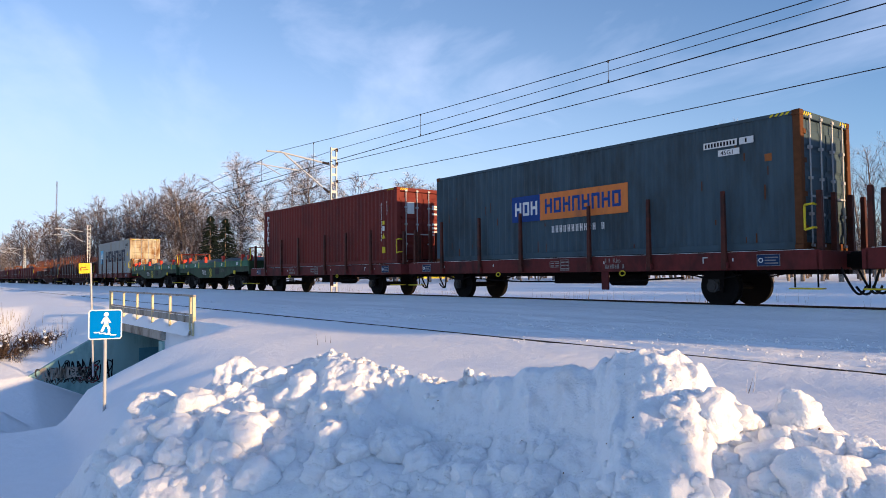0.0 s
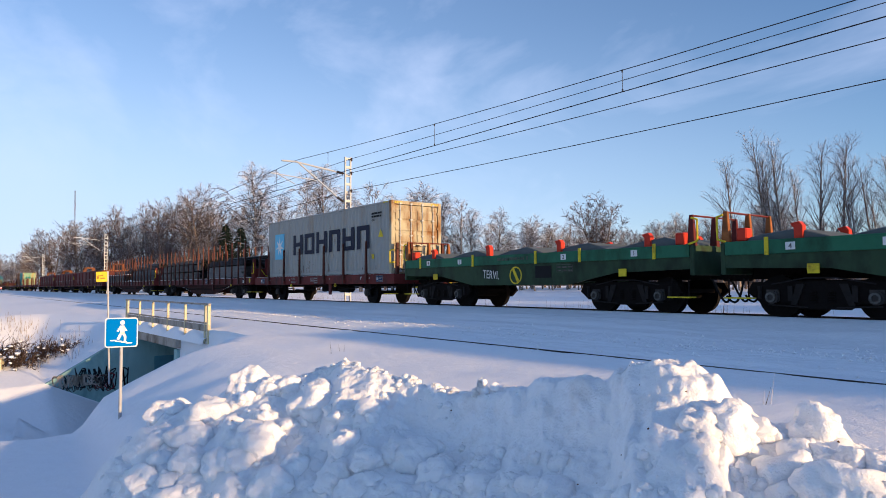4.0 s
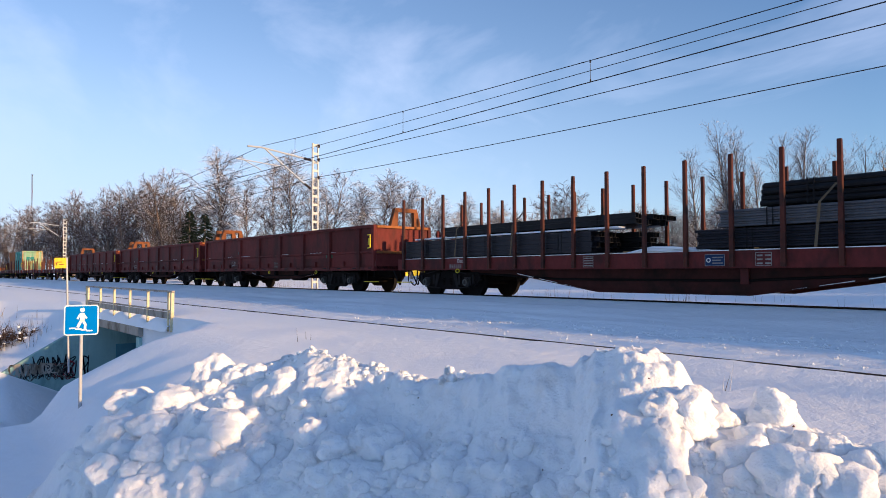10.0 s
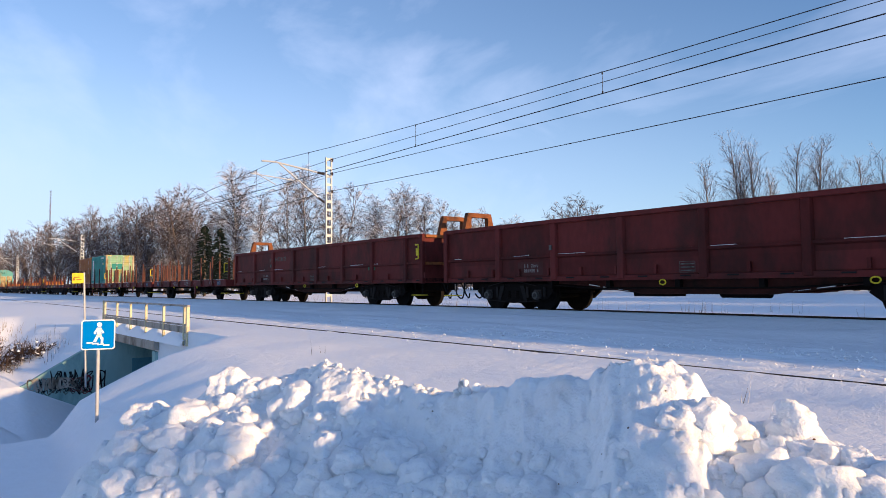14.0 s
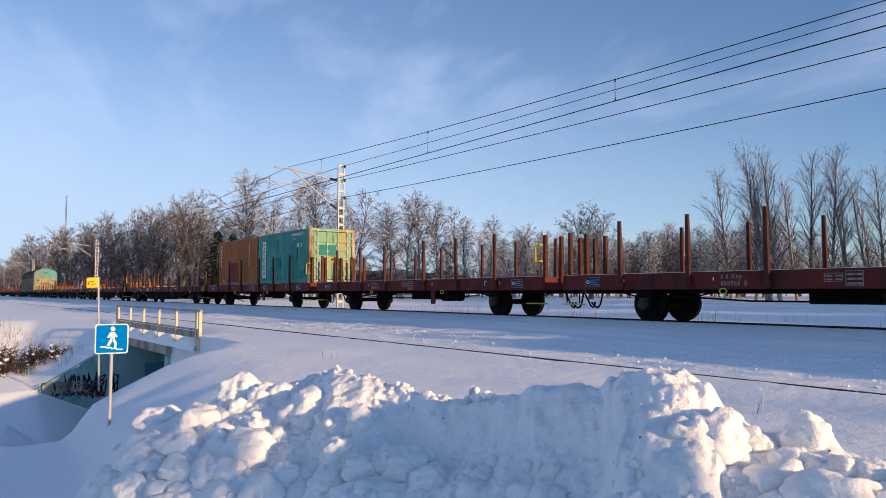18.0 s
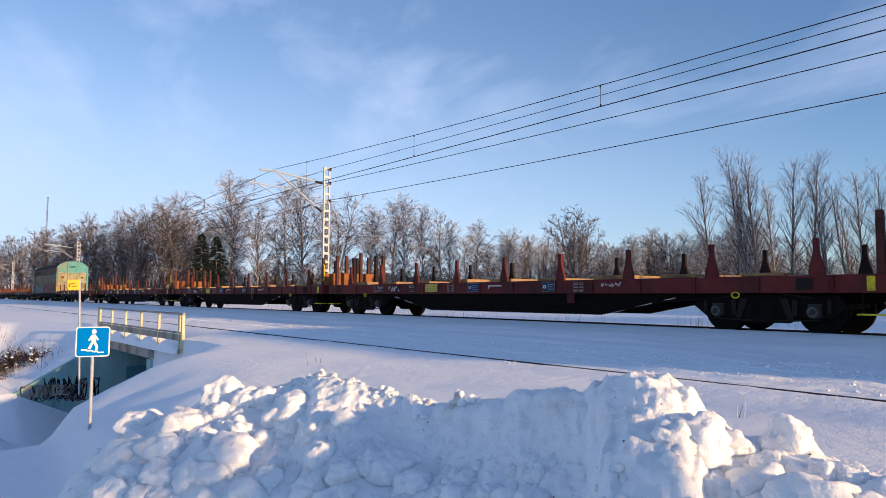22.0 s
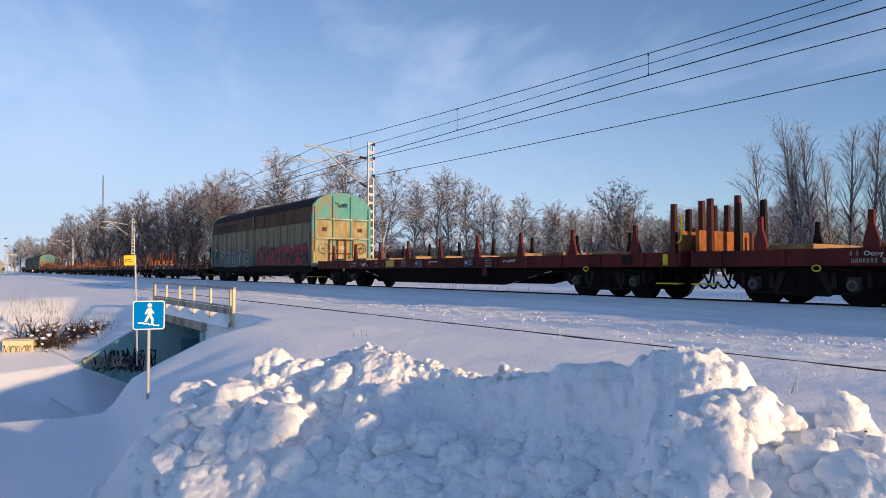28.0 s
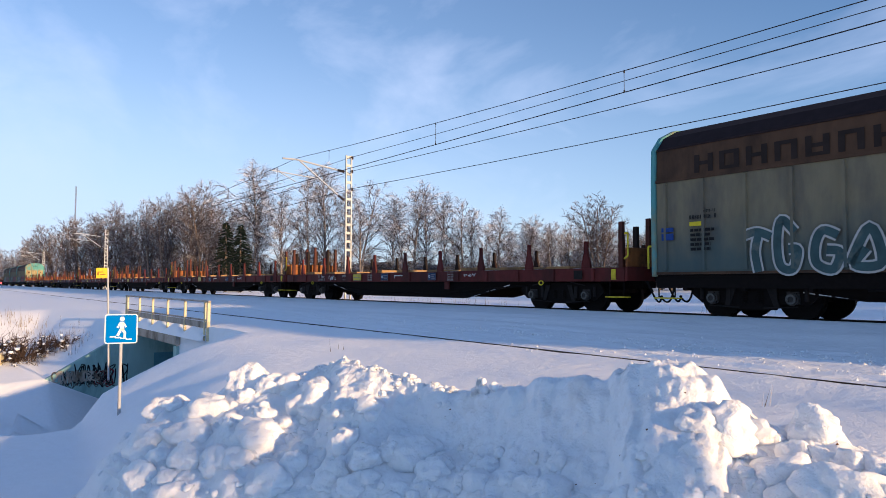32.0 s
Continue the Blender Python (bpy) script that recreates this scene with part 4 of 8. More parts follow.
def build_spruce(name, height, seed, label):
    rng = random.Random(seed)
    t = thing(name, label, "tree", "spruces by the line")
    trunk, crown = Limbs(), Limbs()
    trunk.tube([Vector((0, 0, -0.3)), Vector((0, 0, height * 0.5)), Vector((0, 0, height))], [0.16, 0.09, 0.02], 7)
    for i in range(230):
        f = 0.08 + 0.92 * i / 230
        z = f * height
        reach = (1 - f) ** 0.85 * height * 0.24 * rng.uniform(0.65, 1.1) + 0.12
        a = rng.uniform(0, 6.283)
        o = Vector((math.cos(a), math.sin(a), 0))
        tip = Vector((0, 0, z)) + o * reach - Vector((0, 0, reach * rng.uniform(0.15, 0.45)))
        root = Vector((0, 0, z))
        crown.tube([root, root.lerp(tip, 0.6) + Vector((0, 0, 0.08)), tip], [0.03, 0.02, 0.008], 3)
        side = o.cross(Vector((0, 0, 1)))
        for k in range(26):
            e = rng.uniform(0.15, 1.0)
            q = root.lerp(tip, e)
            dd = (o * rng.uniform(0.2, 0.9) + side * rng.uniform(-1, 1) - Vector((0, 0, rng.uniform(0.1, 0.8)))).normalized()
            crown.twig(q, q + dd * rng.uniform(0.16, 0.42) * (1.15 - e * 0.45), 0.055)
    mesh_part("trunk", trunk.mesh("trunk"), M["dark_bark"], t, smooth=True)
    mesh_part("crown", crown.mesh("crown"), M["needle"], t, "dense dark green needled boughs")
    return t


birches = [build_tree("birch_tree", 15, 21, M["bark"], M["twig"], "bare birch with pale trunk and drooping frosted twigs", 1, 0.5, 33, 0.2, 60, (9, 9), 0.010, 0.03, 1.0, 0.62),
           build_tree("birch_tree", 15, 22, M["bark"], M["twig"], "bare birch with forked pale stems and frosted twigs", 2, 0.42, 31, 0.2, 64, (9, 9), 0.010, 0.03, 0.95, 0.6),
           build_tree("birch_tree", 15, 23, M["bark"], M["twig"], "slim bare birch with fine frosted twigs", 1, 0.35, 29, 0.2, 58, (9, 9), 0.010, 0.03, 0.9, 0.6)]
alders = [build_tree("alder_tree", 15, 31, M["dark_bark"], M["dark_twig"], "bare grey alder with dense dark branches", 2, 0.06, 30, 0.12, 66, (9, 9), 0.012, 0.03, 0.75, 0.7),
          build_tree("alder_tree", 15, 32, M["dark_bark"], M["dark_twig"], "bare alder with several stems and dense twigs", 3, 0.08, 30, 0.1, 76, (9, 9), 0.012, 0.03, 0.75, 0.7)]
aspens = [build_tree("aspen_tree", 15, 41, M["bark"], M["twig"], "tall bare aspen with steep upright branches", 2, -0.03, 28, 0.14, 62, (8, 6), 0.0055, 0.012, 0.62, 0.75, 0.009),
          build_tree("aspen_tree", 15, 42, M["bark"], M["twig"], "tall narrow bare aspen against the sky", 1, -0.02, 28, 0.12, 52, (8, 6), 0.0055, 0.012, 0.62, 0.75, 0.009)]
# unseen young tree added beside the road, its crown dappling the snow bank
shade_sapling = build_tree("young_tree", 3.75, 71, M["dark_bark"], M["dark_twig"], "unseen bare young tree added to dapple the snow bank, small high crown", 1, 0.1, 52, 0.8, 24, (5, 5), 0.010, 0.01, 0.4, 0.9)
shade_sapling.matrix_basis = pose(8.5, 5.38, -0.9)
maple = build_tree("maple_tree", 11, 51, M["dark_bark"], M["dark_twig"], "round crowned bare tree standing alone", 3, 0.1, 44, 0.14, 120, (10, 9), 0.008, 0.03, 0.5, 0.9)
spruce = build_spruce("spruce_tree", 11, 61, "dark green spruce beside the bare trees")
for proto in birches + alders + aspens + [maple, spruce]:
    proto.matrix_basis = pose(-40 - 6 * len(proto.name), 150, 0)


def at_bearing(deg_left, y):
    return -math.tan(radians(deg_left)) * y


def plant(proto, bearing, y, top_slope, rng, native=15.0, wide=1.3):
    x = at_bearing(bearing, y)
    z = ground_z(x, y)
    h = 0.75 + top_slope * math.hypot(x, y) - z
    ob = copy_thing(proto, pose(x, y, z, 0, 0, rng.uniform(0, 360)))
    k = h / native
    ob.scale = (k * wide * rng.uniform(0.9, 1.1),) * 2 + (k,)
    return ob


tree_rng = random.Random(77)
TREES = (  # kind, bearing, distance from the road, slope of the treetop
    (0, 68.9, 45, 0.168), (2, 66.6, 44, 0.125), (1, 64.6, 50, 0.150), (0, 63.0, 52, 0.168), (2, 61.3, 54, 0.13), (1, 60.0, 52, 0.150), (0, 57.4, 58, 0.128), (1, 55.9, 56, 0.140), (0, 54.4, 60, 0.138),
    (2, 53.0, 58, 0.126), (1, 51.6, 60, 0.118), (2, 50.4, 62, 0.104), (0, 48.2, 62, 0.108), (1, 46.4, 64, 0.096), (2, 45.3, 62, 0.088))
for kind, b, y, s in TREES:
    tagged(plant(birches[kind], b, y, s, tree_rng), group="birches behind the track")
for kind, b, y, s in ((0, 71.3, 40, 0.118), (1, 72.6, 38, 0.146), (0, 74.0, 36, 0.150), (1, 75.4, 35, 0.146), (0, 76.6, 34, 0.138), (1, 77.7, 33, 0.130), (0, 78.7, 32, 0.128), (1, 79.8, 30, 0.122), (0, 80.8, 29, 0.112), (1, 81.7, 28, 0.110),
                      (0, 82.5, 27, 0.102), (1, 83.2, 27, 0.098), (0, 83.9, 26, 0.088), (1, 84.6, 26, 0.075), (0, 85.2, 26, 0.064), (1, 85.7, 26, 0.056), (0, 86.2, 26, 0.05), (1, 73.2, 52, 0.125), (0, 75.9, 50, 0.12), (1, 78.2, 47, 0.11), (0, 80.2, 42, 0.105), (1, 82.1, 40, 0.09), (0, 83.6, 38, 0.078)):
    tagged(plant(alders[kind], b, y, s * (0.92 if b < 75 else 0.8), tree_rng), group="woods along the line")
for k in range(14, 26):
    b = 47 + k * 1.5 + tree_rng.uniform(-0.3, 0.3)
    top = (0.088 + 0.035 * max(0, min(1, (b - 47) / 12))) * max(0.4, min(1, (88 - b) / 13))
    tagged(plant(birches[k % 3] if k < 15 else alders[k % 2], b, max(27, 74 - (b - 47) * 1.2), top * tree_rng.uniform(0.85, 1.0), tree_rng), group="woods along the line")
for b, y, s in ((71.0, 34, 0.087), (69.85, 33, 0.084)):
    plant(spruce, b, y, s, tree_rng, 11, 1.45)
plant(maple, 40.2, 62, 0.125, tree_rng, 11, 1.35)
for kind, b, y, s in ((1, 43.8, 66, 0.088), (0, 42.6, 70, 0.092), (1, 36.0, 75, 0.072), (1, 34.4, 72, 0.098), (1, 33.1, 74, 0.096), (0, 31.8, 78, 0.083), (1, 30.5, 70, 0.088), (1, 29.2, 66, 0.168), (1, 27.5, 62, 0.176), (0, 26.7, 62, 0.198), (1, 25.8, 62, 0.190), (1, 24.7, 66, 0.150), (1, 23.8, 64, 0.178), (1, 22.5, 64, 0.186),
                      (0, 21.3, 62, 0.160), (0, 20.0, 66, 0.150), (1, 19.1, 64, 0.158), (0, 17.8, 64, 0.16), (1, 16.2, 66, 0.15)):
    tagged(plant(aspens[kind], b, y, s, tree_rng, 15.0, 1.25), group="tall bare trees beyond the field")
for k in range(30):
    plant(alders[k % 2], 16 + k * 1.05, tree_rng.uniform(80, 100), tree_rng.uniform(0.05, 0.085), tree_rng)
for k in range(9):
    tagged(plant(birches[k % 3], 41.5 + k * 0.95 + tree_rng.uniform(-0.3, 0.3), tree_rng.uniform(66, 80), tree_rng.uniform(0.07, 0.095), tree_rng), group="birches behind the track")
for k in range(14):
    x = -300 - 45 * k
    ob = copy_thing(alders[k % 2], pose(x, 27 + k * 2.0, 0, 0, 0, tree_rng.uniform(0, 360)))
    ob.scale = (1.0,) * 2 + (tree_rng.uniform(0.75, 1.0),)
for k, (b, y, top) in enumerate(((86.0, 23, 0.030), (86.35, 22, 0.036), (86.75, 21, 0.041), (87.1, 21, 0.038), (87.45, 20, 0.035), (87.65, 20, 0.022), (86.55, 24, 0.028))):
    tagged(plant((birches + alders)[k % 5], b, y, top, tree_rng), "bare tree far down the line", group="woods along the line")
for k in range(18):
    tagged(plant((birches + alders)[k % 5], 26 + k * 0.78 + tree_rng.uniform(-0.3, 0.3), tree_rng.uniform(64, 80), tree_rng.uniform(0.068, 0.09) + (0.02 if k < 4 else 0), tree_rng), group="tall bare trees beyond the field")
for k in range(30):
    tagged(plant(alders[k % 2], 14 + k * 1.18 + tree_rng.uniform(-0.4, 0.4), tree_rng.uniform(70, 88), tree_rng.uniform(0.032, 0.05), tree_rng, 15.0, 2.2), "low bare thicket at the edge of the woods", group="thickets")
for k in range(38):
    b = 48.5 + k * 0.95 + tree_rng.uniform(-0.3, 0.3)
    tagged(plant(alders[k % 2], b, max(29, 80 - (b - 47) * 1.3), tree_rng.uniform(0.034, 0.056) * max(0.6, min(1, (88 - b) / 10)), tree_rng, 15.0, 2.4), "low bare thicket at the edge of the woods", group="thickets")
# unseen trees added along the line towards the sun, to shade the snow
for k in range(4):
    x = (46, 53, 61, 74)[k]
    y = 0.268 * x + (13.4, 12.4, 14.2, 11.6)[k]
    ob = copy_thing((birches + alders)[k % 5], pose(x, y, -0.4, 0, 0, tree_rng.uniform(0, 360)))
    ob.scale = (0.5,) * 2 + (tree_rng.uniform(0.7, 0.9),)
# this row's height sets how far up the bank its shadow reaches
for k in range(9):
    x = 72 + k * 5
    ob = copy_thing(birches[k % 3], pose(x, 0.268 * x + (0.2, -1.3, -0.4, 0.4, -0.9, -1.8, 0.0, -0.6, -1.4)[k], -0.4, 0, 0, k * 70))
    ob.scale = (0.75,) * 2 + ((0.3 + 0.2 * (x + 5)) / 15.4,)
# further unseen trees, added to shade the field beyond the track
for k in range(36):
    x, y = tree_rng.uniform(-14, 58), tree_rng.uniform(49, 68)
    if x > y * -0.2:
        ob = copy_thing((birches + alders + aspens)[k % 7], pose(x, y, -0.4, 0, 0, tree_rng.uniform(0, 360)))
        ob.scale = (1.0,) * 2 + (tree_rng.uniform(0.7, 0.95),)
for k in range(34):
    x, y = tree_rng.uniform(55, 115), tree_rng.uniform(44, 74)
    ob = copy_thing((birches + alders)[k % 5], pose(x, y, -0.4, 0, 0, tree_rng.uniform(0, 360)))
    ob.scale = (1.25,) * 2 + (tree_rng.uniform(1.1, 1.5),)
for proto in birches + alders + aspens + [maple, spruce]:
    for o in (proto, *proto.children_recursive):
        bpy.data.objects.remove(o)

# far woods on the horizon
bm = bmesh.new()
wood_rng = random.Random(9)
for i in range(340):
    a = radians(15 + i * 0.19)
    r = 330
    x, y = -math.sin(a) * r, math.cos(a) * r
    h = 5.5 + 4.0 * noise.noise((i * 0.07, 3, 1)) + wood_rng.uniform(0, 3)
    w = 3.0
    for q in range(3):
        dx = wood_rng.uniform(-w, w)
        rod(bm, (x + dx, y + dx, 0), (x + dx + wood_rng.uniform(-1, 1), y + dx, h * wood_rng.uniform(0.7, 1.1)), w * 0.45, 5, 0.4, False)
tagged(part("far_woods", bm, M["haze_wood"], None), "grey line of distant bare woods on the horizon", "woods", kind="stuff")


def shed(name, b0, y, w, h, wall, label):
    x = at_bearing(b0, y)
    t = thing(name, label, "building", m=pose(x, y, ground_z(x, y)))
    boxes("wall", [(-w / 2, w / 2, 0, 9, -0.3, h)], wall, t)
    bm = bmesh.new()
    prism(bm, [(-0.4, h), (9.4, h), (9.4, h + 0.5), (4.5, h + 1.3), (-0.4, h + 0.3)], "x", -w / 2 - 0.4, w / 2 + 0.4)
    part("roof", bm, M["shed"], t)
    for k in range(4):
        cx = -w / 2 + (k + 0.5) * w / 4
        boxes("window", [(cx - 0.5, cx + 0.5, -0.04, 0.0, h * 0.4, h * 0.7)], M["black"], t)
    return t


house = thing("house", "small pale house far down the line in low sun", "house", m=pose(-338, 9.9, -0.45))
boxes("wall", [(-4, 4, -1.6, 2.0, -0.2, 3.6)], M["rail_yellow"], house)
bm = bmesh.new()
prism(bm, [(-2.0, 3.6), (2.4, 3.6), (0.2, 5.4)], "x", -4.4, 4.4)
part("roof", bm, M["roof"], house, "snow covered pitched roof")
for y in (-1.0, 0.7):
    boxes("window", [(4.0, 4.03, y, y + 0.9, 1.2, 2.4)], M["black"], house)
light_mast = thing("light_mast", "tall slim lattice light mast far down the line", "mast", m=pose(-319, 11.0, -0.4))
bm = bmesh.new()
for sy in (-0.3, 0.3):
    rod(bm, (0, sy, 0), (0, sy * 0.5, 14), 0.09, 5)
for k in range(14):
    rod(bm, (0, -0.3 + k * 0.0107, k), (0, 0.3 - (k + 1) * 0.0107, k + 1), 0.05, 4)
part("lattice", bm, M["galv"], light_mast)
for z in (10.6, 13.6):
    boxes("lamp_head", [(-0.2, 0.3, -0.5, 0.5, z, z + 0.5)], M["tarp"], light_mast, bevel=0.03)
gantry = thing("signal_gantry", "grey steel gantry over the siding far down the line", "gantry", m=pose(-300, 12.0, -0.4))
for y in (0.45, -0.9):
    boxes("post", [(-0.12, 0.12, y - 0.12, y + 0.12, 0, 8.2)], M["galv"], gantry)
boxes("beam", [(-0.1, 0.1, -1.4, 2.2, 6.9, 7.2)], M["galv"], gantry)

shed("warehouse", 59.5, 82, 22, 4.6, M["shed"], "long dark low warehouse behind the trees")
shed("yellow_hut", 54.6, 84, 9, 3.6, M["yellow"], "small yellow hut beyond the tracks")


def tufts(name, spots, mat, label, seed, lo, hi, r):
    g = Limbs()
    rng = random.Random(seed)
    for x, y, n, wide in spots:
        for _ in range(n):
            px, py = x + rng.gauss(0, wide), y + rng.gauss(0, wide)
            p = Vector((px, py, ground_z(px, py) - 0.03))
            g.twig(p, p + Vector((rng.gauss(0, 0.12), rng.gauss(0, 0.12), 1)).normalized() * rng.uniform(lo, hi), r)
    ob = mesh_part(name, g.mesh(name), mat, None)
    return tagged(ob, label, "grass", kind="stuff")


grass_rng = random.Random(12)
tufts("dry_grass", [(grass_rng.uniform(-60, 4), grass_rng.uniform(21, 30), 9, 0.6) for _ in range(40)], M["grass"], "dry reeds standing out of the snow beyond the track", 5, 0.3, 0.8, 0.006)
tufts("dry_weeds", [(grass_rng.uniform(-44, -37.5), grass_rng.uniform(1.5, 4.2), 11, 0.35) for _ in range(14)], M["grass"], "dry weeds and thin stalks on the snowy bank", 6, 0.25, 0.9, 0.010)
tufts("snow_stalks", [(-21, 5.2, 7, 0.3), (-24.5, 5.4, 10, 0.4), (-25.6, 5.6, 12, 0.4), (-4.0, 7.6, 3, 0.05), (-13, 7.2, 3, 0.2)], M["dark_twig"], "thin dead stalks poking through the snow", 7, 0.15, 0.4, 0.006)
tufts("frosted_weeds", [(-35.4, 4.2, 12, 0.25), (-36.0, 4.7, 14, 0.3), (-36.6, 5.3, 12, 0.3), (-34.8, 3.5, 10, 0.25), (-34.4, 5.4, 12, 0.25), (-33.6, 4.9, 9, 0.2), (-37.6, 4.4, 14, 0.4), (-26.0, 5.2, 9, 0.25), (-25.1, 4.7, 9, 0.3), (-26.6, 5.9, 8, 0.2), (-24.0, 4.2, 6, 0.3)], M["dark_twig"], "thin frosted weeds standing out of the bank", 17, 0.25, 0.75, 0.009)
tufts("fence_stakes", [(grass_rng.uniform(-40, 0), 24.5, 1, 0.2) for _ in range(8)], M["dark_bark"], "short wooden stakes in the snow beyond the track", 8, 0.6, 0.9, 0.025)


def shrub(x, y, seed, h):
    rng = random.Random(seed)
    t = thing("shrub", "bare dark shrub bent under snow on the bank", "shrub", m=pose(x, y, ground_z(x, y)))
    g = Limbs()
    caps = bmesh.new()
    for i in range(26):
        d = way_off(rng, Vector((0.25, 0.1, 1)).normalized(), rng.uniform(15, 80))
        p = Vector((rng.gauss(0, 0.3), rng.gauss(0, 0.3), -0.1))
        pts = [p, p + d * h * 0.5, p + d * h * 0.75 + Vector((0.1, 0.1, -0.12)) * h]
        g.tube(pts, [0.028, 0.02, 0.009], 4)
        for _ in range(9):
            q = pts[0].lerp(pts[2], rng.uniform(0.2, 1))
            g.twig(q, q + way_off(rng, d, rng.uniform(20, 80)) * rng.uniform(0.15, 0.45) * h, 0.011)
        if i % 2 == 0:
            made = bmesh.ops.create_icosphere(caps, subdivisions=2, radius=1)["verts"]
            c, r = pts[1].lerp(pts[2], rng.random()), rng.uniform(0.03, 0.085)
            for q in made:
                k = 1 + 0.7 * noise.noise(q.co * 1.7 + c * 3)
                q.co = c + Vector((q.co.x * r * 1.9, q.co.y * r * 1.3, q.co.z * r * 0.75 + 0.02)) * k
    tagged(part("snow_cap", caps, M["snow"], t, "snow caught in the branches", smooth=True), kind="stuff")
    mesh_part("branchwork", g.mesh("branchwork"), M["shrub"], t)
    return t


for x, y, s, h in ((-35.9, 3.0, 1, 1.5), (-36.6, 3.4, 2, 1.6), (-37.4, 2.3, 3, 2.1), (-36.4, 4.3, 4, 1.3), (-35.6, 4.9, 5, 1.0)):
    shrub(x, y, s, h)

# ---- plowed snow bank in front of the road ----
RIDGE = ((88.5, 9.6, -0.47), (84.5, 8.6, -0.37), (82.1, 8.2, -0.296), (79.0, 7.6, -0.23), (77.9, 7.4, -0.205), (75.2, 7.1, -0.172), (72.7, 6.95, -0.166), (70.2, 6.85, -0.142), (66.8, 6.7, -0.136), (63.9, 6.6, -0.130), (61.3, 6.25, -0.116),
         (58.9, 5.93, -0.126), (56.6, 5.65, -0.138), (52.7, 5.26, -0.157), (49.0, 4.95, -0.156), (47.0, 4.81, -0.150), (44.2, 4.63, -0.141), (41.2, 4.42, -0.134), (39.6, 4.34, -0.139),
         (38.5, 4.25, -0.120), (37.5, 4.18, -0.107), (35.5, 4.08, -0.106), (33.4, 4.05, -0.112), (31.3, 4.04, -0.131), (29.7, 4.10, -0.160), (27.5, 4.10, -0.186), (24.5, 4.0, -0.190), (21.8, 3.85, -0.205), (19.0, 3.8, -0.218),
         (13, 3.7, -0.225), (4, 3.7, -0.21), (-10, 3.7, -0.18), (-20, 3.7, -0.15), (-33, 3.7, -0.12), (-50, 3.8, -0.12))


def ridge_at(a):
    for (a0, r0, s0), (a1, r1, s1) in zip(RIDGE, RIDGE[1:]):
        if a1 <= a <= a0:
            f = (a0 - a) / (a0 - a1)
            f = f * f * (3 - 2 * f)
            return r0 + (r1 - r0) * f, s0 + (s1 - s0) * f
    return RIDGE[-1][1], RIDGE[-1][2]


def ease(x):
    x = max(0.0, min(1.0, x))
    return x * x * (3 - 2 * x)


def bank_point(a, v):
    """a: bearing; v: 0 at the foot on the road side, 1 on the crest, 2 at the far foot."""
    r, s = ridge_at(a + 1.5 * noise.noise((a * 0.3, v * 4.0, 2.0)) * ease((0.98 - v) / 0.15) if 25 < a < 45 else a)
    top = 0.75 + s * r
    x, y = -math.sin(radians(a)), math.cos(radians(a))
    if v <= 1:
        d = r - 2.1 * (1 - v)
        base = min(-0.95, top - 0.4)
        u = 1 - v
        cut = ease((60 - a) / 5) * ease((a - 28.5) / 3) * (0.2 + 0.8 * ease((a - 37.5) / 2))   # the blade left a steep face here
        fall = u ** 1.25 * (1 - cut) + cut * (0.30 * ease(u / 0.17) + 0.70 * max(0, (u - 0.12) / 0.88) ** 1.1)
        z = top - (top - base) * fall
    else:
        d = r + 1.7 * (v - 1)
        g = ground_z(x * (r + 1.7), y * (r + 1.7)) - 0.1
        z = top + (g - top) * ease(v - 1)
    if a < -36:
        low = ground_z(x * d, y * d) - 0.25
        z = low + (z - low) * ease((a + 50) / 14)
    return Vector((x * d, y * d, z))


def on_bank(a, slope):
    """The place on the road side of the bank at that bearing that lies so far below eye height."""
    best = bank_point(a, 1.0)
    for i in range(60):
        p = bank_point(a, 1.0 - i / 60)
        if (p.z - 0.75) / math.hypot(p.x, p.y) <= slope:
            return p
        best = p
    return best


def soft_lumps(p, scale, off):
    q = noise.voronoi(p * scale + Vector(off))[0][0]
    return max(0.0, 1 - (q / 0.72) ** 2) ** 1.3


def broken(a, v):
    """How broken the snow is: lumps at both ends and at the foot, a smoother cut face between."""
    ends = ease((a - 58) / 6) + 0.8 * ease((30 - a) / 4)
    foot = ease((0.84 - v) / 0.12)
    crest = ease((v - 0.96) / 0.06) * ease((a - 52) / 6)
    return min(1, max(ends * 0.5, foot * 0.9, crest) + 0.06)


NA, NV = 900, 200
bank_v = []
for i in range(NA + 1):
    a = 88 - 138 * i / NA
    for j in range(NV + 1):
        v = 2 * j / NV
        p = bank_point(a, v)
        k = broken(a, v)
        warp = p + 0.10 * Vector((noise.noise(p * 2.6), noise.noise(p * 2.6 + Vector((5, 0, 0))), noise.noise(p * 2.6 + Vector((0, 9, 0)))))
        lift = 0.045 * noise.noise(p * 1.1) + 0.018 * noise.noise(p * 6.0) + 0.013 * noise.noise(p * 14.0) + 0.008 * noise.noise(p * 31.0) + 0.004 * noise.noise(p * 67.0)
        lift += k * (0.060 * soft_lumps(warp, 2.4, (3, 7, 1)) + 0.040 * soft_lumps(warp, 4.6, (1, 2, 9)) + 0.022 * soft_lumps(warp, 9.0, (4, 4, 2)) - 0.045)
        lift += (1 - k) * (0.034 * soft_lumps(warp, 4.5, (6, 1, 3)) + 0.018 * soft_lumps(warp, 10.0, (3, 3, 3)) - 0.016)
        out = (Vector((-p.x, -p.y, 0)).normalized() * 0.75 + Vector((0, 0, 0.65))).normalized() if v < 1 else Vector((0, 0, 1))
        bank_v.append(p + out * lift * min(1, v / 0.25, (2 - v) / 0.35) * 1.25)
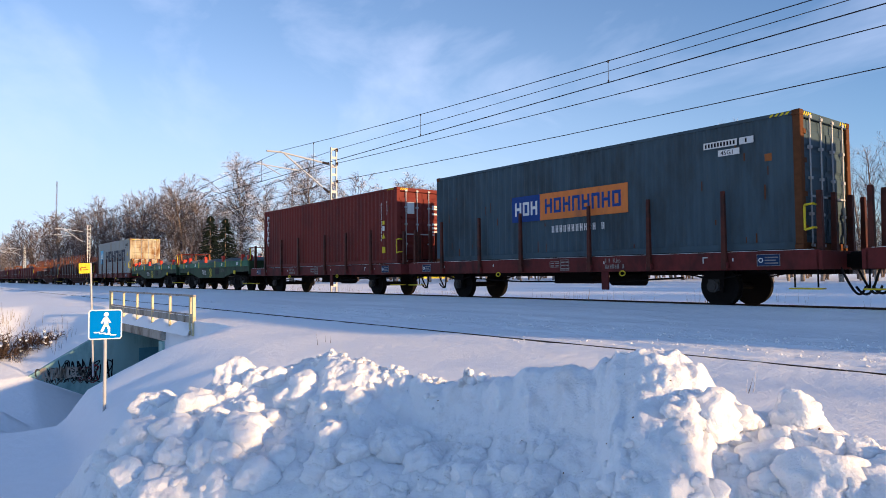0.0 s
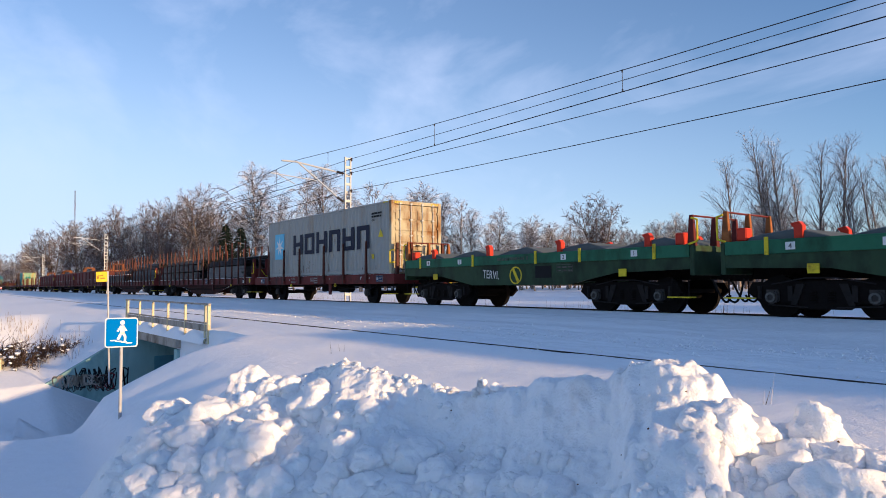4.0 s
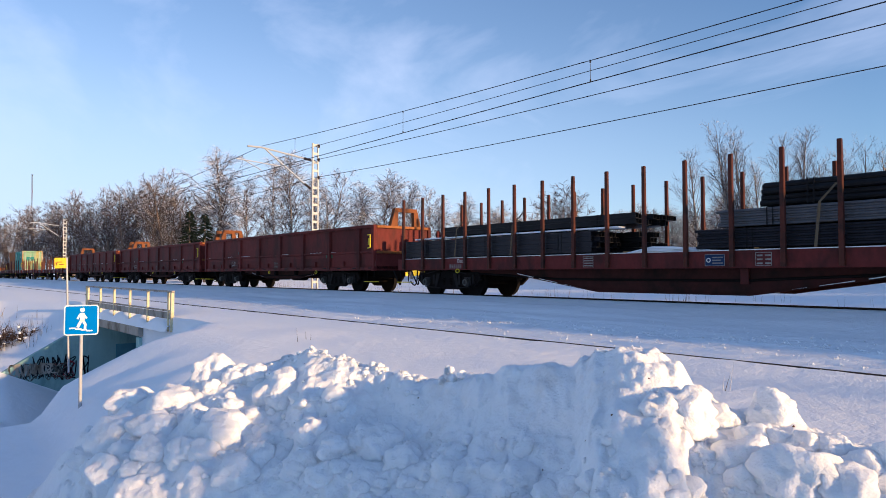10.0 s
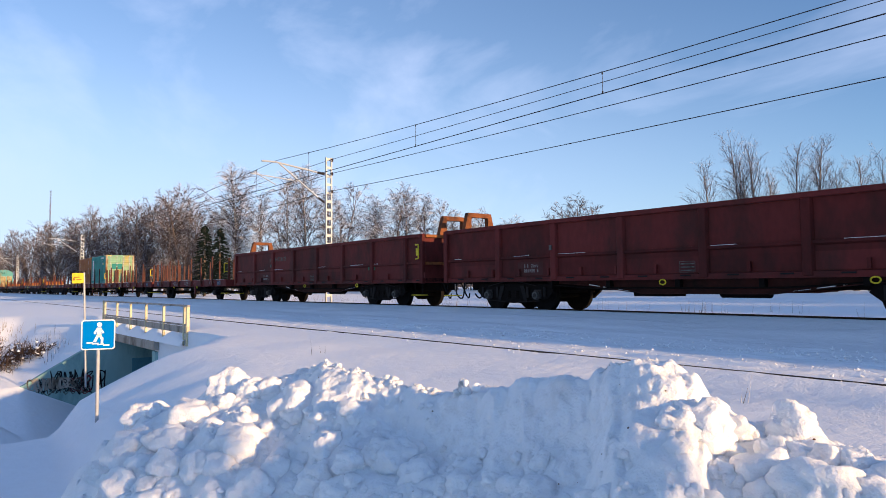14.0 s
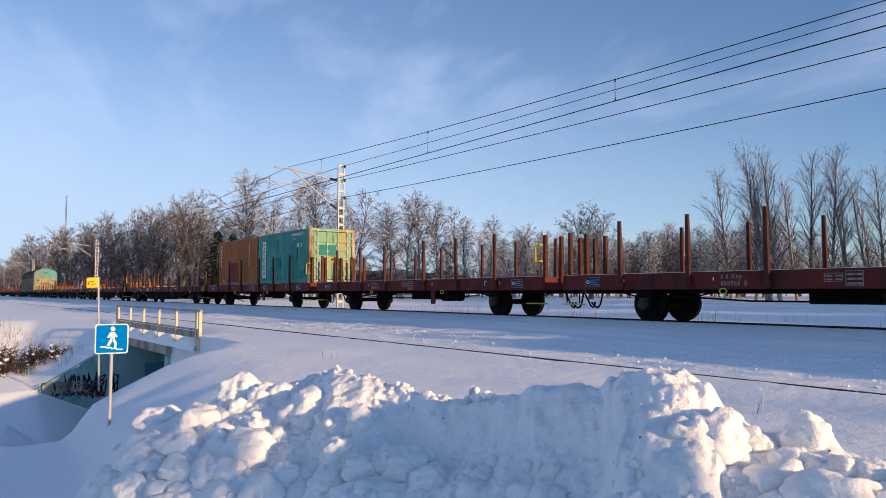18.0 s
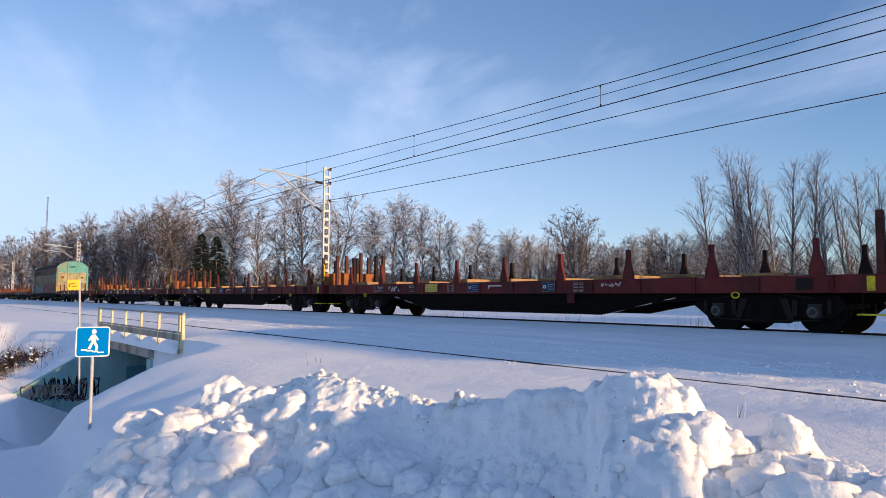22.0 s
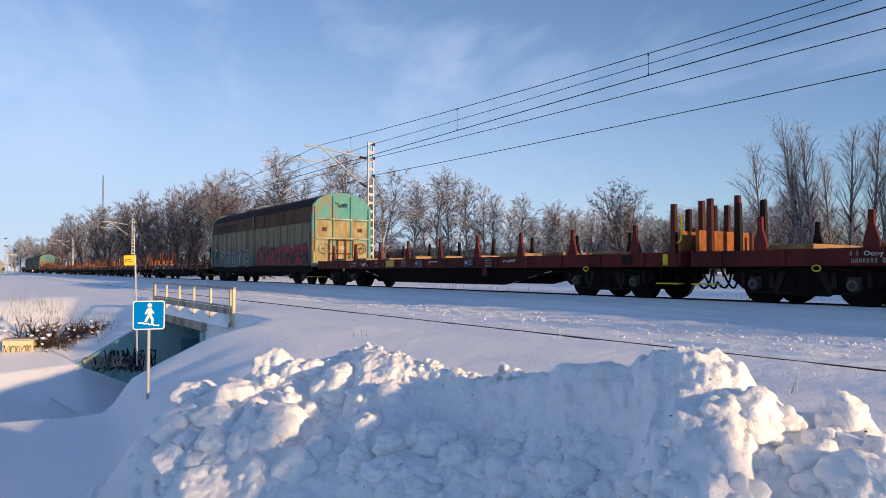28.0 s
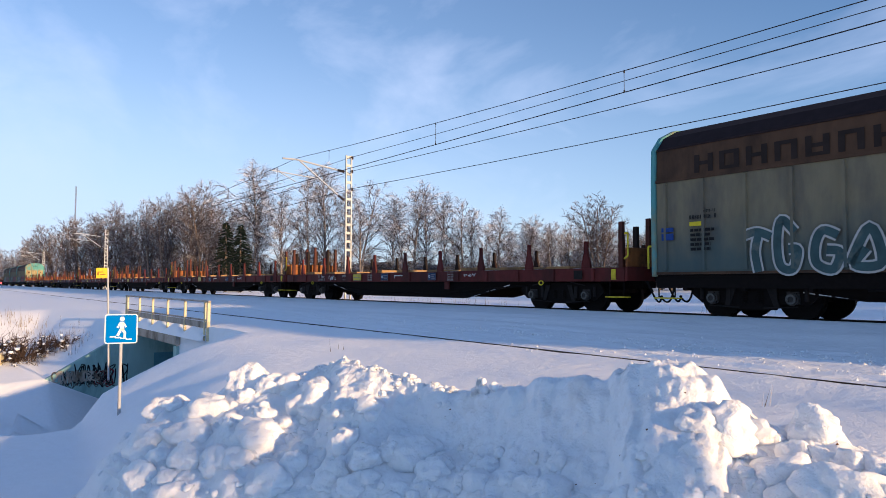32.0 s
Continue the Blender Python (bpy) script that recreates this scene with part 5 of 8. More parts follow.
faces = [(i * (NV + 1) + j, i * (NV + 1) + j + 1, (i + 1) * (NV + 1) + j + 1, (i + 1) * (NV + 1) + j) for i in range(NA) for j in range(NV)]
me = bpy.data.meshes.new("snow_bank")
me.from_pydata(bank_v, [], faces)
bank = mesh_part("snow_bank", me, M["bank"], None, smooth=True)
tagged(bank, "plowed bank of lumpy crusted snow beside the road", "snow bank")


def clod(bm, c, r, rng, fine, squash=0.9):
    made = bmesh.ops.create_icosphere(bm, subdivisions=fine, radius=1)["verts"]
    turn = Matrix.Rotation(rng.uniform(0, 6.28), 3, "Z") @ Matrix.Rotation(rng.uniform(-0.5, 0.5), 3, "X")
    sx, sy, sz = r * rng.uniform(0.95, 1.25), r * rng.uniform(0.85, 1.1), r * rng.uniform(0.85, 1.05) * squash
    seed = Vector((rng.uniform(0, 50), rng.uniform(0, 50), 0))
    for q in made:
        w = q.co.normalized()
        k = 1 + 0.34 * noise.noise(w * 1.3 + seed) + 0.20 * noise.noise(w * 2.8 + seed) + 0.08 * noise.noise(w * 6.5 + seed) + 0.03 * noise.noise(w * 15 + seed)
        q.co = c + turn @ Vector((w.x * sx, w.y * sy, w.z * sz)) * k


clod_rng = random.Random(4)
LEFT_CLODS = (  # bearing, slope below the eye, radius
    (75.1, -0.158, 0.20), (72.0, -0.178, 0.24), (76.0, -0.214, 0.20), (73.4, -0.238, 0.17), (76.6, -0.262, 0.19), (68.8, -0.136, 0.21), (67.2, -0.147, 0.15), (65.8, -0.144, 0.15), (63.7, -0.168, 0.24), (64.2, -0.148, 0.11), (68.2, -0.218, 0.25),
    (71.3, -0.242, 0.17), (69.6, -0.243, 0.15), (73.2, -0.205, 0.20), (70.3, -0.192, 0.10), (78.2, -0.238, 0.13))
FOOT_CLODS = ((65.3, -0.262, 0.14), (62.4, -0.274, 0.13), (59.4, -0.246, 0.13), (55.6, -0.249, 0.19), (57.0, -0.240, 0.11), (61.2, -0.228, 0.13), (67.0, -0.278, 0.18), (60.2, -0.288, 0.11), (53.7, -0.273, 0.14), (47.0, -0.285, 0.10), (44.0, -0.30, 0.12))
RIGHT_CLODS = ((30.7, -0.186, 0.16), (32.5, -0.190, 0.12), (28.5, -0.193, 0.09), (24.3, -0.186, 0.145), (26.5, -0.252, 0.15), (22.6, -0.262, 0.19), (25.4, -0.219, 0.12), (27.3, -0.203, 0.07), (23.6, -0.219, 0.09), (20.6, -0.226, 0.11), (20.0, -0.27, 0.16), (22.0, -0.225, 0.10), (29.6, -0.205, 0.09), (18.4, -0.245, 0.14), (16.5, -0.235, 0.15))
for a, slope, r in LEFT_CLODS + FOOT_CLODS + RIGHT_CLODS:
    c = on_bank(a, slope)
    bm = bmesh.new()
    clod(bm, c + Vector((0, 0, -0.1 * r)), r * 0.95, clod_rng, 4)
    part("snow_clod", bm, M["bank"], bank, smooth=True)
for k in range(200):
    zone = clod_rng.random()
    a = clod_rng.uniform(58, 80) if zone < 0.22 else clod_rng.uniform(14, 30) if zone < 0.4 else clod_rng.uniform(30, 66)
    v = clod_rng.uniform(0.3, 0.9) if zone < 0.4 else clod_rng.uniform(0.25, 0.8)
    i, j = min(NA, int((88 - a) / 138 * NA)), min(NV, int(v / 2 * NV))
    r = 0.03 + 0.075 * clod_rng.random() ** 2
    bm = bmesh.new()
    clod(bm, bank_v[i * (NV + 1) + j] - Vector((0, 0, r * 0.35)), r, clod_rng, 3)
    part("snow_clod", bm, M["bank"], bank, smooth=True)
bm = bmesh.new()
for k in range(420):
    a, v = (clod_rng.uniform(52, 66), clod_rng.gauss(1.04, 0.05)) if k < 190 else (clod_rng.uniform(14, 80), clod_rng.uniform(0.2, 0.8))
    i, j = min(NA, int((88 - a) / 138 * NA)), min(NV, int(v / 2 * NV))
    r = 0.014 + 0.028 * clod_rng.random() ** 2
    clod(bm, bank_v[i * (NV + 1) + j] - Vector((0, 0, r * 0.3)), r, clod_rng, 2)
for k in range(9):
    c = on_bank(49.7 + clod_rng.gauss(0, 0.35), -0.1)
    clod(bm, c + Vector((0, 0, 0.012 * k - 0.02)), 0.045 - 0.003 * k, clod_rng, 2, 1.2)
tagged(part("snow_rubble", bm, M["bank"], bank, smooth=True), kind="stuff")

crumb_rng = random.Random(15)
speck_v, speck_f = [], []
for k in range(55):
    a, v = crumb_rng.uniform(14, 76), crumb_rng.uniform(0.4, 1.0)
    c = bank_v[min(NA, int((88 - a) / 138 * NA)) * (NV + 1) + min(NV, int(v / 2 * NV))]
    r, base = 0.003 + 0.006 * crumb_rng.random() ** 2, len(speck_v)
    speck_v += [c + Vector(q) * r * crumb_rng.uniform(0.6, 1.3) for q in ((1, 0, 0), (0, 1, 0), (-1, 0, 0), (0, -1, 0), (0.1, 0, 0.9), (0, 0, -0.8))]
    speck_f += [(base + i, base + (i + 1) % 4, base + 4) for i in range(4)] + [(base + (i + 1) % 4, base + i, base + 5) for i in range(4)]
me = bpy.data.meshes.new("dirt_specks")
me.from_pydata(speck_v, [], speck_f)
tagged(mesh_part("dirt_specks", me, M["rust"], None), "specks of brown grit on the plowed snow", "grit", kind="stuff")

# crumbs thrown up by the plow along the rusty siding
crumb_rng = random.Random(314)
cv, cf = [], []
for _ in range(5200):
    x = -1 - 34 * crumb_rng.random() ** 1.5
    side = crumb_rng.random()
    y = 10.82 + abs(crumb_rng.gauss(0, 0.45)) if side < 0.7 else crumb_rng.gauss(9.95, 0.3) if side < 0.85 else crumb_rng.uniform(8.8, 12.4)
    if abs(abs(y - SIDING_Y) - 0.76) < 0.08:
        continue
    r = 0.007 + 0.022 * crumb_rng.random() ** 4
    z = ground_z(x, y) + r * 0.35
    b = len(cv)
    for dx, dy, dz in ((1, 0, 0), (-1, 0, 0), (0, 1, 0), (0, -1, 0), (0, 0, 1), (0, 0, -1)):
        k = r * crumb_rng.uniform(0.7, 1.4)
        cv.append((x + dx * k + crumb_rng.uniform(-0.3, 0.3) * r, y + dy * k, z + dz * k * 0.8))
    cf += [(b + i, b + j, b + q) for i, j, q in ((0, 2, 4), (2, 1, 4), (1, 3, 4), (3, 0, 4), (2, 0, 5), (1, 2, 5), (3, 1, 5), (0, 3, 5))]
crumb_me = bpy.data.meshes.new("snow_crumbs")
crumb_me.from_pydata(cv, [], cf)
tagged(mesh_part("snow_crumbs", crumb_me, M["bank"], None), "loose crumbs of snow beside the siding", "snow", kind="stuff")


# ---- the goods train ----
SPEED = 9.66
NEAR = -1.32
MOVING = []   # (thing, x of its origin at the start, y, z)
WHEELSETS = []


def wheelset_mesh():
    bm = bmesh.new()
    rod(bm, (0, -1.0, 0), (0, 1.0, 0), 0.085, 10)
    for s in (-1, 1):
        y = s * 0.75
        rod(bm, (0, y - 0.067, 0), (0, y + 0.067, 0), 0.46, 28)
        rod(bm, (0, y - s * 0.067, 0), (0, y - s * 0.10, 0), 0.485, 28)
        rod(bm, (0, y + s * 0.067, 0), (0, y + s * 0.072, 0), 0.37, 20)
        rod(bm, (0, y + s * 0.07, 0), (0, y + s * 0.13, 0), 0.15, 14)
        for k in range(5):
            a = k * 2 * math.pi / 5
            rod(bm, (0.27 * math.cos(a), y + s * 0.07, 0.27 * math.sin(a)), (0.27 * math.cos(a), y + s * 0.078, 0.27 * math.sin(a)), 0.04, 6)
    bmesh.ops.recalc_face_normals(bm, faces=bm.faces)
    me = bpy.data.meshes.new("wheelset")
    bm.to_mesh(me)
    bm.free()
    return me


WHEELSET = wheelset_mesh()


def wheelset(parent, x):
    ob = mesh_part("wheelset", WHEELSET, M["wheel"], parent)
    ob.matrix_basis = pose(x, 0, 0.46)
    return ob


def axle_box(bm, x, y, s):
    rod(bm, (x, y, 0.46), (x, y + s * 0.10, 0.46), 0.14, 12)
    rod(bm, (x, y + s * 0.10, 0.46), (x, y + s * 0.125, 0.46), 0.09, 10)
    box(bm, x - 0.13, x + 0.13, min(y - s * 0.06, y + s * 0.04), max(y - s * 0.06, y + s * 0.04), 0.36, 0.62)


def ring_mesh(r0, r1, depth, sides=16):
    bm = bmesh.new()
    loops = []
    for y, r in ((0, r1), (-depth, r1), (-depth, r0), (-depth * 0.4, r0)):
        loops.append([bm.verts.new((r * math.cos(2 * math.pi * i / sides), y, r * math.sin(2 * math.pi * i / sides))) for i in range(sides)])
    for p, q in zip(loops, loops[1:]):
        for i in range(sides):
            bm.faces.new((p[i], p[(i + 1) % sides], q[(i + 1) % sides], q[i]))
    bmesh.ops.recalc_face_normals(bm, faces=bm.faces)
    me = bpy.data.meshes.new("axle_cap")
    bm.to_mesh(me)
    bm.free()
    return me


AXLE_CAP = ring_mesh(0.062, 0.105, 0.03)
PLATE_RING = ring_mesh(0.032, 0.052, 0.004)


def bogie(t, x, base=2.05, mat="under"):
    bm = bmesh.new()
    h = base / 2
    for s in (-1, 1):
        y = s * 1.0
        prism(bm, [(x - h - 0.58, 0.56), (x - h - 0.46, 0.78), (x - 0.45, 0.80), (x + 0.45, 0.80), (x + h + 0.46, 0.78), (x + h + 0.58, 0.56),
                   (x + h + 0.30, 0.34), (x + h - 0.32, 0.34), (x + 0.5, 0.22), (x - 0.5, 0.22), (x - h + 0.32, 0.34), (x - h - 0.30, 0.34)], "y", min(y, y + s * 0.09), max(y, y + s * 0.09))
        for k in (-0.18, 0.18):
            for q in range(5):
                rod(bm, (x + k, y + s * 0.07, 0.36 + q * 0.05), (x + k, y + s * 0.07, 0.385 + q * 0.05), 0.085, 8)
    box(bm, x - 0.25, x + 0.25, -1.05, 1.05, 0.55, 0.82)
    gear = bmesh.new()
    for k in (-1, 1):
        prism(gear, [(x + k * 0.33, 0.74), (x + k * 0.5, 0.74), (x + k * 0.62, 0.30), (x + k * 0.5, 0.30)], "y", -1.14, -1.1)
        pipe(gear, [(x + k * 0.28, -1.13, 0.26), (x + k * (h + 0.1), -1.13, 0.30)], 0.018, 5)
        rod(gear, (x + k * (h + 0.28), -1.12, 0.42), (x + k * (h + 0.28), -1.12, 0.70), 0.045, 7)
        box(gear, x + k * (h - 0.38) - 0.05, x + k * (h - 0.38) + 0.05, -1.15, -1.1, 0.38, 0.7)
    pipe(gear, [(x - h, -1.16, 0.73), (x - 0.3, -1.17, 0.86), (x + 0.3, -1.17, 0.86), (x + h, -1.16, 0.73)], 0.016, 5)
    for k in (-1, 1):
        box(bm, x + k * (h + 0.35) - 0.05, x + k * (h + 0.35) + 0.05, -1.0, 1.0, 0.52, 0.62)
    b = part("bogie", bm, M[mat], t, "near-black cast bogie frame")
    part("brake_gear", gear, M["grime"], b, "dusty brake levers and rods")
    for k in (-1, 1):
        for s in (-1, 1):
            bm = bmesh.new()
            axle_box(bm, x + k * h, s * 1.09, s)
            part("axle_box", bm, M["axle"], b)
            if s < 0:
                cap = mesh_part("axle_cap", AXLE_CAP, M["hub"], b, "worn pale ring of an axle cap")
                cap.matrix_basis = pose(x + k * h, -1.215, 0.46)
    for k in (-1, 1):
        wheelset(b, x + k * h)


def buffers_and_coupler(t, half, end):
    """Coupler, hose and step of one wagon end; end is 1 or -1."""
    x = end * half
    bm = bmesh.new()
    box(bm, min(x, x + end * 0.42), max(x, x + end * 0.42), -0.16, 0.16, 0.86, 1.14)
    rod(bm, (x + end * 0.1, 0, 1.0), (x + end * 0.45, 0, 1.0), 0.2, 10)
    part("coupler", bm, M["under"], t, bevel=0.02)
    for y in (-0.45, 0.4):
        bm = bmesh.new()
        pts = []
        for i in range(11):
            f = i / 10
            pts.append((x + end * (0.05 + 0.45 * f), y + 0.1 * math.sin(f * 3), 0.86 - 0.55 * math.sin(f * math.pi * 0.75)))
        pipe(bm, pts, 0.026, 6)
        part("brake_hose", bm, M["rubber"], t)
    bm = bmesh.new()
    pipe(bm, [(x - end * 0.05, NEAR + 0.05, 0.86), (x - end * 0.05, NEAR + 0.05, 0.46)], 0.018, 6)
    pipe(bm, [(x - end * 0.5, NEAR + 0.05, 0.86), (x - end * 0.5, NEAR + 0.05, 0.46)], 0.018, 6)
    hanger = part("step_hanger", bm, M["under"], t, "dark step hangers")
    boxes("footstep", [(min(x - end * 0.58, x + end * 0.03), max(x - end * 0.58, x + end * 0.03), NEAR - 0.05, NEAR + 0.22, 0.42, 0.45)], M["yellow"], hanger, "worn yellow footstep")


def handrail(t, pts, mat="yellow"):
    bm = bmesh.new()
    pipe(bm, pts, 0.024, 6)
    part("handrail", bm, M[mat], t)


def stake(t, x, y, z0, z1, w=0.11, d=0.10, mat="stake", name="stake", taper=0.75):
    bm = bmesh.new()
    v = box(bm, x - w / 2, x + w / 2, y - d / 2, y + d / 2, z0, z1)
    for q in v[4:]:
        q.co.x = x + (q.co.x - x) * taper
        q.co.y = y + (q.co.y - y) * taper
    return part(name, bm, M[mat], t, bevel=0.008)


def tie_rings(t, xs, z):
    for x in xs:
        bm = bmesh.new()
        n = 14
        pts = [(x + 0.085 * math.cos(2 * math.pi * i / n), NEAR - 0.02, z + 0.06 * math.sin(2 * math.pi * i / n)) for i in range(n + 1)]
        pipe(bm, pts, 0.016, 5)
        part("tie_ring", bm, M["yellow"], t, "yellow painted ring")


def planks(t, x0, x1, z, n, mat="wood"):
    bm = bmesh.new()
    w = (x1 - x0) / n
    for i in range(n):
        box(bm, x0 + i * w + 0.006, x0 + (i + 1) * w - 0.006, -1.24, 1.24, z - 0.05, z - 0.004 * (i % 3))
    ob = part("floor_planks", bm, M[mat], t)
    ob["kind"] = "stuff"
    return ob


# two-axle flat wagon with stakes
KBP_HALF = 7.0
KBP_STAKES = (-5.05, -3.12, -1.28, 1.28, 3.12, 5.05)


def build_kbp():
    t = thing("flat_wagon", "red oxide two-axle flat wagon with upright side stakes", "railway wagon", "two-axle flat wagons")
    h = KBP_HALF
    for s in (-1, 1):
        boxes("side_sill", [(-h, h, min(s * 1.32, s * 1.24), max(s * 1.32, s * 1.24), 0.82, 1.22)], M["red"], t, "red oxide side sill with snow along its top", 0.01)
    for e in (-1, 1):
        bm = bmesh.new()
        prism(bm, [(-1.32, 0.82), (1.32, 0.82), (1.32, 1.20), (-1.32, 1.20)], "x", e * h - 0.06, e * h + 0.06)
        part("end_beam", bm, M["red"], t, bevel=0.01)
        for y in (-1.1, -0.42, 0.42, 1.1):
            stake(t, e * (h - 0.05), y, 0.9, 2.42, 0.12, 0.14, "stake", "end_stake", 0.75)
        buffers_and_coupler(t, h, e)
    planks(t, -h + 0.08, h - 0.08, 1.215, 52)
    boxes("snow_rim", [(-h + 0.1, h - 0.1, -1.30, -1.245, 1.2205, 1.228)], M["snow"], t, "thin line of snow")
    bm = bmesh.new()
    for y in (-0.45, 0.45):
        box(bm, -h + 0.1, h - 0.1, y - 0.09, y + 0.09, 0.72, 1.12)
    for x in (-5.6, -3.4, -1.1, 1.1, 3.4, 5.6):
        box(bm, x - 0.06, x + 0.06, -1.22, 1.22, 0.78, 1.1)
    box(bm, -0.9, 0.5, -0.35, 0.35, 0.5, 0.8)
    rod(bm, (1.4, -0.55, 0.62), (2.4, -0.55, 0.62), 0.17, 12)
    pipe(bm, [(-3.8, -1.0, 0.66), (-1.8, -1.0, 0.56), (1.8, -1.0, 0.56), (3.8, -1.0, 0.66)], 0.022, 6)
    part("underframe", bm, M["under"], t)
    boxes("brake_bracket", [(1.6, 1.82, -1.3, -1.24, 0.36, 0.82)], M["red"], t, bevel=0.01)
    for x in (-4.6, 4.6):
        for s in (-1, 1):
            bm = bmesh.new()
            y = s * 1.0
            prism(bm, [(x - 0.25, 0.82), (x + 0.25, 0.82), (x + 0.2, 0.3), (x - 0.2, 0.3)], "y", min(y, y + s * 0.02), max(y, y + s * 0.02))
            g = part("axle_guard", bm, M["under"], t)
            bm = bmesh.new()
            for q in range(4):
                l = 0.62 - q * 0.13
                pts = [(x - l, 0.74 - q * 0.022), (x, 0.63 - q * 0.022), (x + l, 0.74 - q * 0.022), (x + l, 0.715 - q * 0.022), (x, 0.605 - q * 0.022), (x - l, 0.715 - q * 0.022)]
                prism(bm, pts, "y", min(s * 0.95, s * 1.05), max(s * 0.95, s * 1.05))
            part("leaf_spring", bm, M["under"], g)
            bm = bmesh.new()
            axle_box(bm, x, s * 1.02, s)
            part("axle_box", bm, M["axle"], g)
        wheelset(t, x)
    for x in KBP_STAKES:
        for s in (-1, 1):
            stake(t, x, s * 1.38, 0.84, 2.57, 0.11, 0.10, "stake")
            boxes("stake_pocket", [(x - 0.09, x + 0.09, min(s * 1.325, s * 1.42), max(s * 1.325, s * 1.42), 0.86, 1.0)], M["red"], t, bevel=0.008)
    tie_rings(t, (-2.3, 2.3), 0.78)
    handrail(t, [(h - 0.10, NEAR + 0.16, 2.13), (h - 0.10, NEAR + 0.02, 2.14), (h - 0.26, NEAR + 0.02, 2.12), (h - 0.26, NEAR + 0.02, 1.62), (h - 0.10, NEAR + 0.02, 1.66), (h - 0.10, NEAR + 0.16, 1.66)])
    y = NEAR - 0.004
    for x in (-2.35, 1.75):
        lettering("Kbp", 0.155, M["print_grey"], t, upright(x + 0.24, y, 1.055), "type_code")
        small_print("owner_mark", x, 1.055, 0.18, 0.11, y, M["print_grey"], t, 1)
        small_print("number_print", x, 0.90, 0.62, 0.11, y, M["print_grey"], t, 1)
    framed_table(t, -0.18, 0.96, 0.35, 0.17, y, M["print_grey"], 2, 2)
    framed_table(t, 0.21, 0.87, 0.32, 0.30, y, M["print_grey"], 3, 1)
    for x in (-6.23, 5.75):
        framed_plate(t, x, x + 0.49, y, M["plate_blue"], 0.90, 1.15)
    for x in (-5.0, -2.55, 1.7, 5.2):
        bars("mark", [(x, x + 0.03, 1.02, 1.09)], y, M["white"], t)
    bars("mark", [(4.5, 4.62, 1.1, 1.12), (4.5, 4.52, 0.98, 1.1)], y, M["white"], t)
    return t


# bogie wagon with tall stakes for steel
OCC_HALF = 9.8


def belly(t, flat, rise, end, deep, mat, cx=0.0, top=0.86):
    """Girders that hang deeper between the bogies, a rim of snow on their slopes."""
    for s in (-1, 1):
        bm = bmesh.new()
        pts = [(cx - end, top), (cx + end, top), (cx + end, top - 0.1), (cx + rise, top - 0.15), (cx + flat, deep), (cx - flat, deep), (cx - rise, top - 0.15), (cx - end, top - 0.1)]
        prism(bm, pts, "y", min(s * 1.05, s * 1.0), max(s * 1.05, s * 1.0))
        girder = part("fishbelly_girder", bm, M[mat], t)
        bm = bmesh.new()
        for e in (-1, 1):
            prism(bm, [(cx + e * (rise + 0.4), top - 0.115), (cx + e * rise, top - 0.135), (cx + e * flat, deep + 0.015), (cx + e * flat, deep - 0.005), (cx + e * rise, top - 0.155), (cx + e * (rise + 0.4), top - 0.135)], "y", min(s * 1.052, s * 1.13), max(s * 1.052, s * 1.13))
        prism(bm, [(cx - flat, deep - 0.005), (cx + flat, deep - 0.005), (cx + flat, deep + 0.015), (cx - flat, deep + 0.015)], "y", min(s * 1.052, s * 1.13), max(s * 1.052, s * 1.13))
        flange = part("flange", bm, M[mat], girder)
        for e in (-1, 1):
            a, b = Vector((cx + e * (rise - 0.1), s * 1.1, top - 0.125)), Vector((cx + e * (flat + 0.25), s * 1.1, deep + 0.035))
            for k in range(3):
                bm = bmesh.new()
                rod(bm, a.lerp(b, k * 0.33), a.lerp(b, k * 0.33 + 0.24), 0.011, 5)
                part("snow_edge", bm, M["snow"], girder, "line of snow on the flange")


def framed_plate(t, x0, x1, y, mat, z0=0.90, z1=1.16, ring=True):
    """A painted plate with a pale rim, a ring and lines of print."""
    p = bars("plate", [(x0, x1, z0, z1)], y, mat, t, label="painted data plate with pale print")
    w, h = x1 - x0, z1 - z0
    r = 0.010
    bars("rim", [(x0, x1, z0, z0 + r), (x0, x1, z1 - r, z1), (x0, x0 + r, z0 + r, z1 - r), (x1 - r, x1, z0 + r, z1 - r)], y - 0.004, M["print_grey"], p)
    left = x0 + 0.04
    if ring:
        o = mesh_part("emblem", PLATE_RING, M["white"], p)
        o.matrix_basis = pose(x0 + 0.03 + h * 0.22, y - 0.003, (z0 + z1) / 2)
        left = x0 + 0.06 + h * 0.44
    rows = []
    for k in range(3):
        z = z0 + h * (0.2 + 0.24 * k)
        rows.append((left, x1 - 0.04 - 0.1 * w * (k % 2), z, z + h * 0.09))
    tagged(bars("print", rows, y - 0.004, M["print_grey"], p), kind="stuff")


def chalk(t, x0, x1, z0, z1, y, seed):
    """Hasty white strokes that spell nothing."""
    rng = random.Random(seed)
    bm = bmesh.new()
    n = max(3, round((x1 - x0) / 0.11))
    for k in range(n):
        x = x0 + (x1 - x0) * (k + 0.5) / n
        pts = [(x + rng.uniform(-0.05, 0.05), z0 + (z1 - z0) * rng.random()) for _ in range(4)]
        for (a, b), (c, d) in zip(pts, pts[1:]):
            rod(bm, (a, y, b), (c, y, d), 0.008, 4)
    tagged(part("chalk_scribble", bm, M["white"], t, "hasty white paint strokes"), kind="stuff")


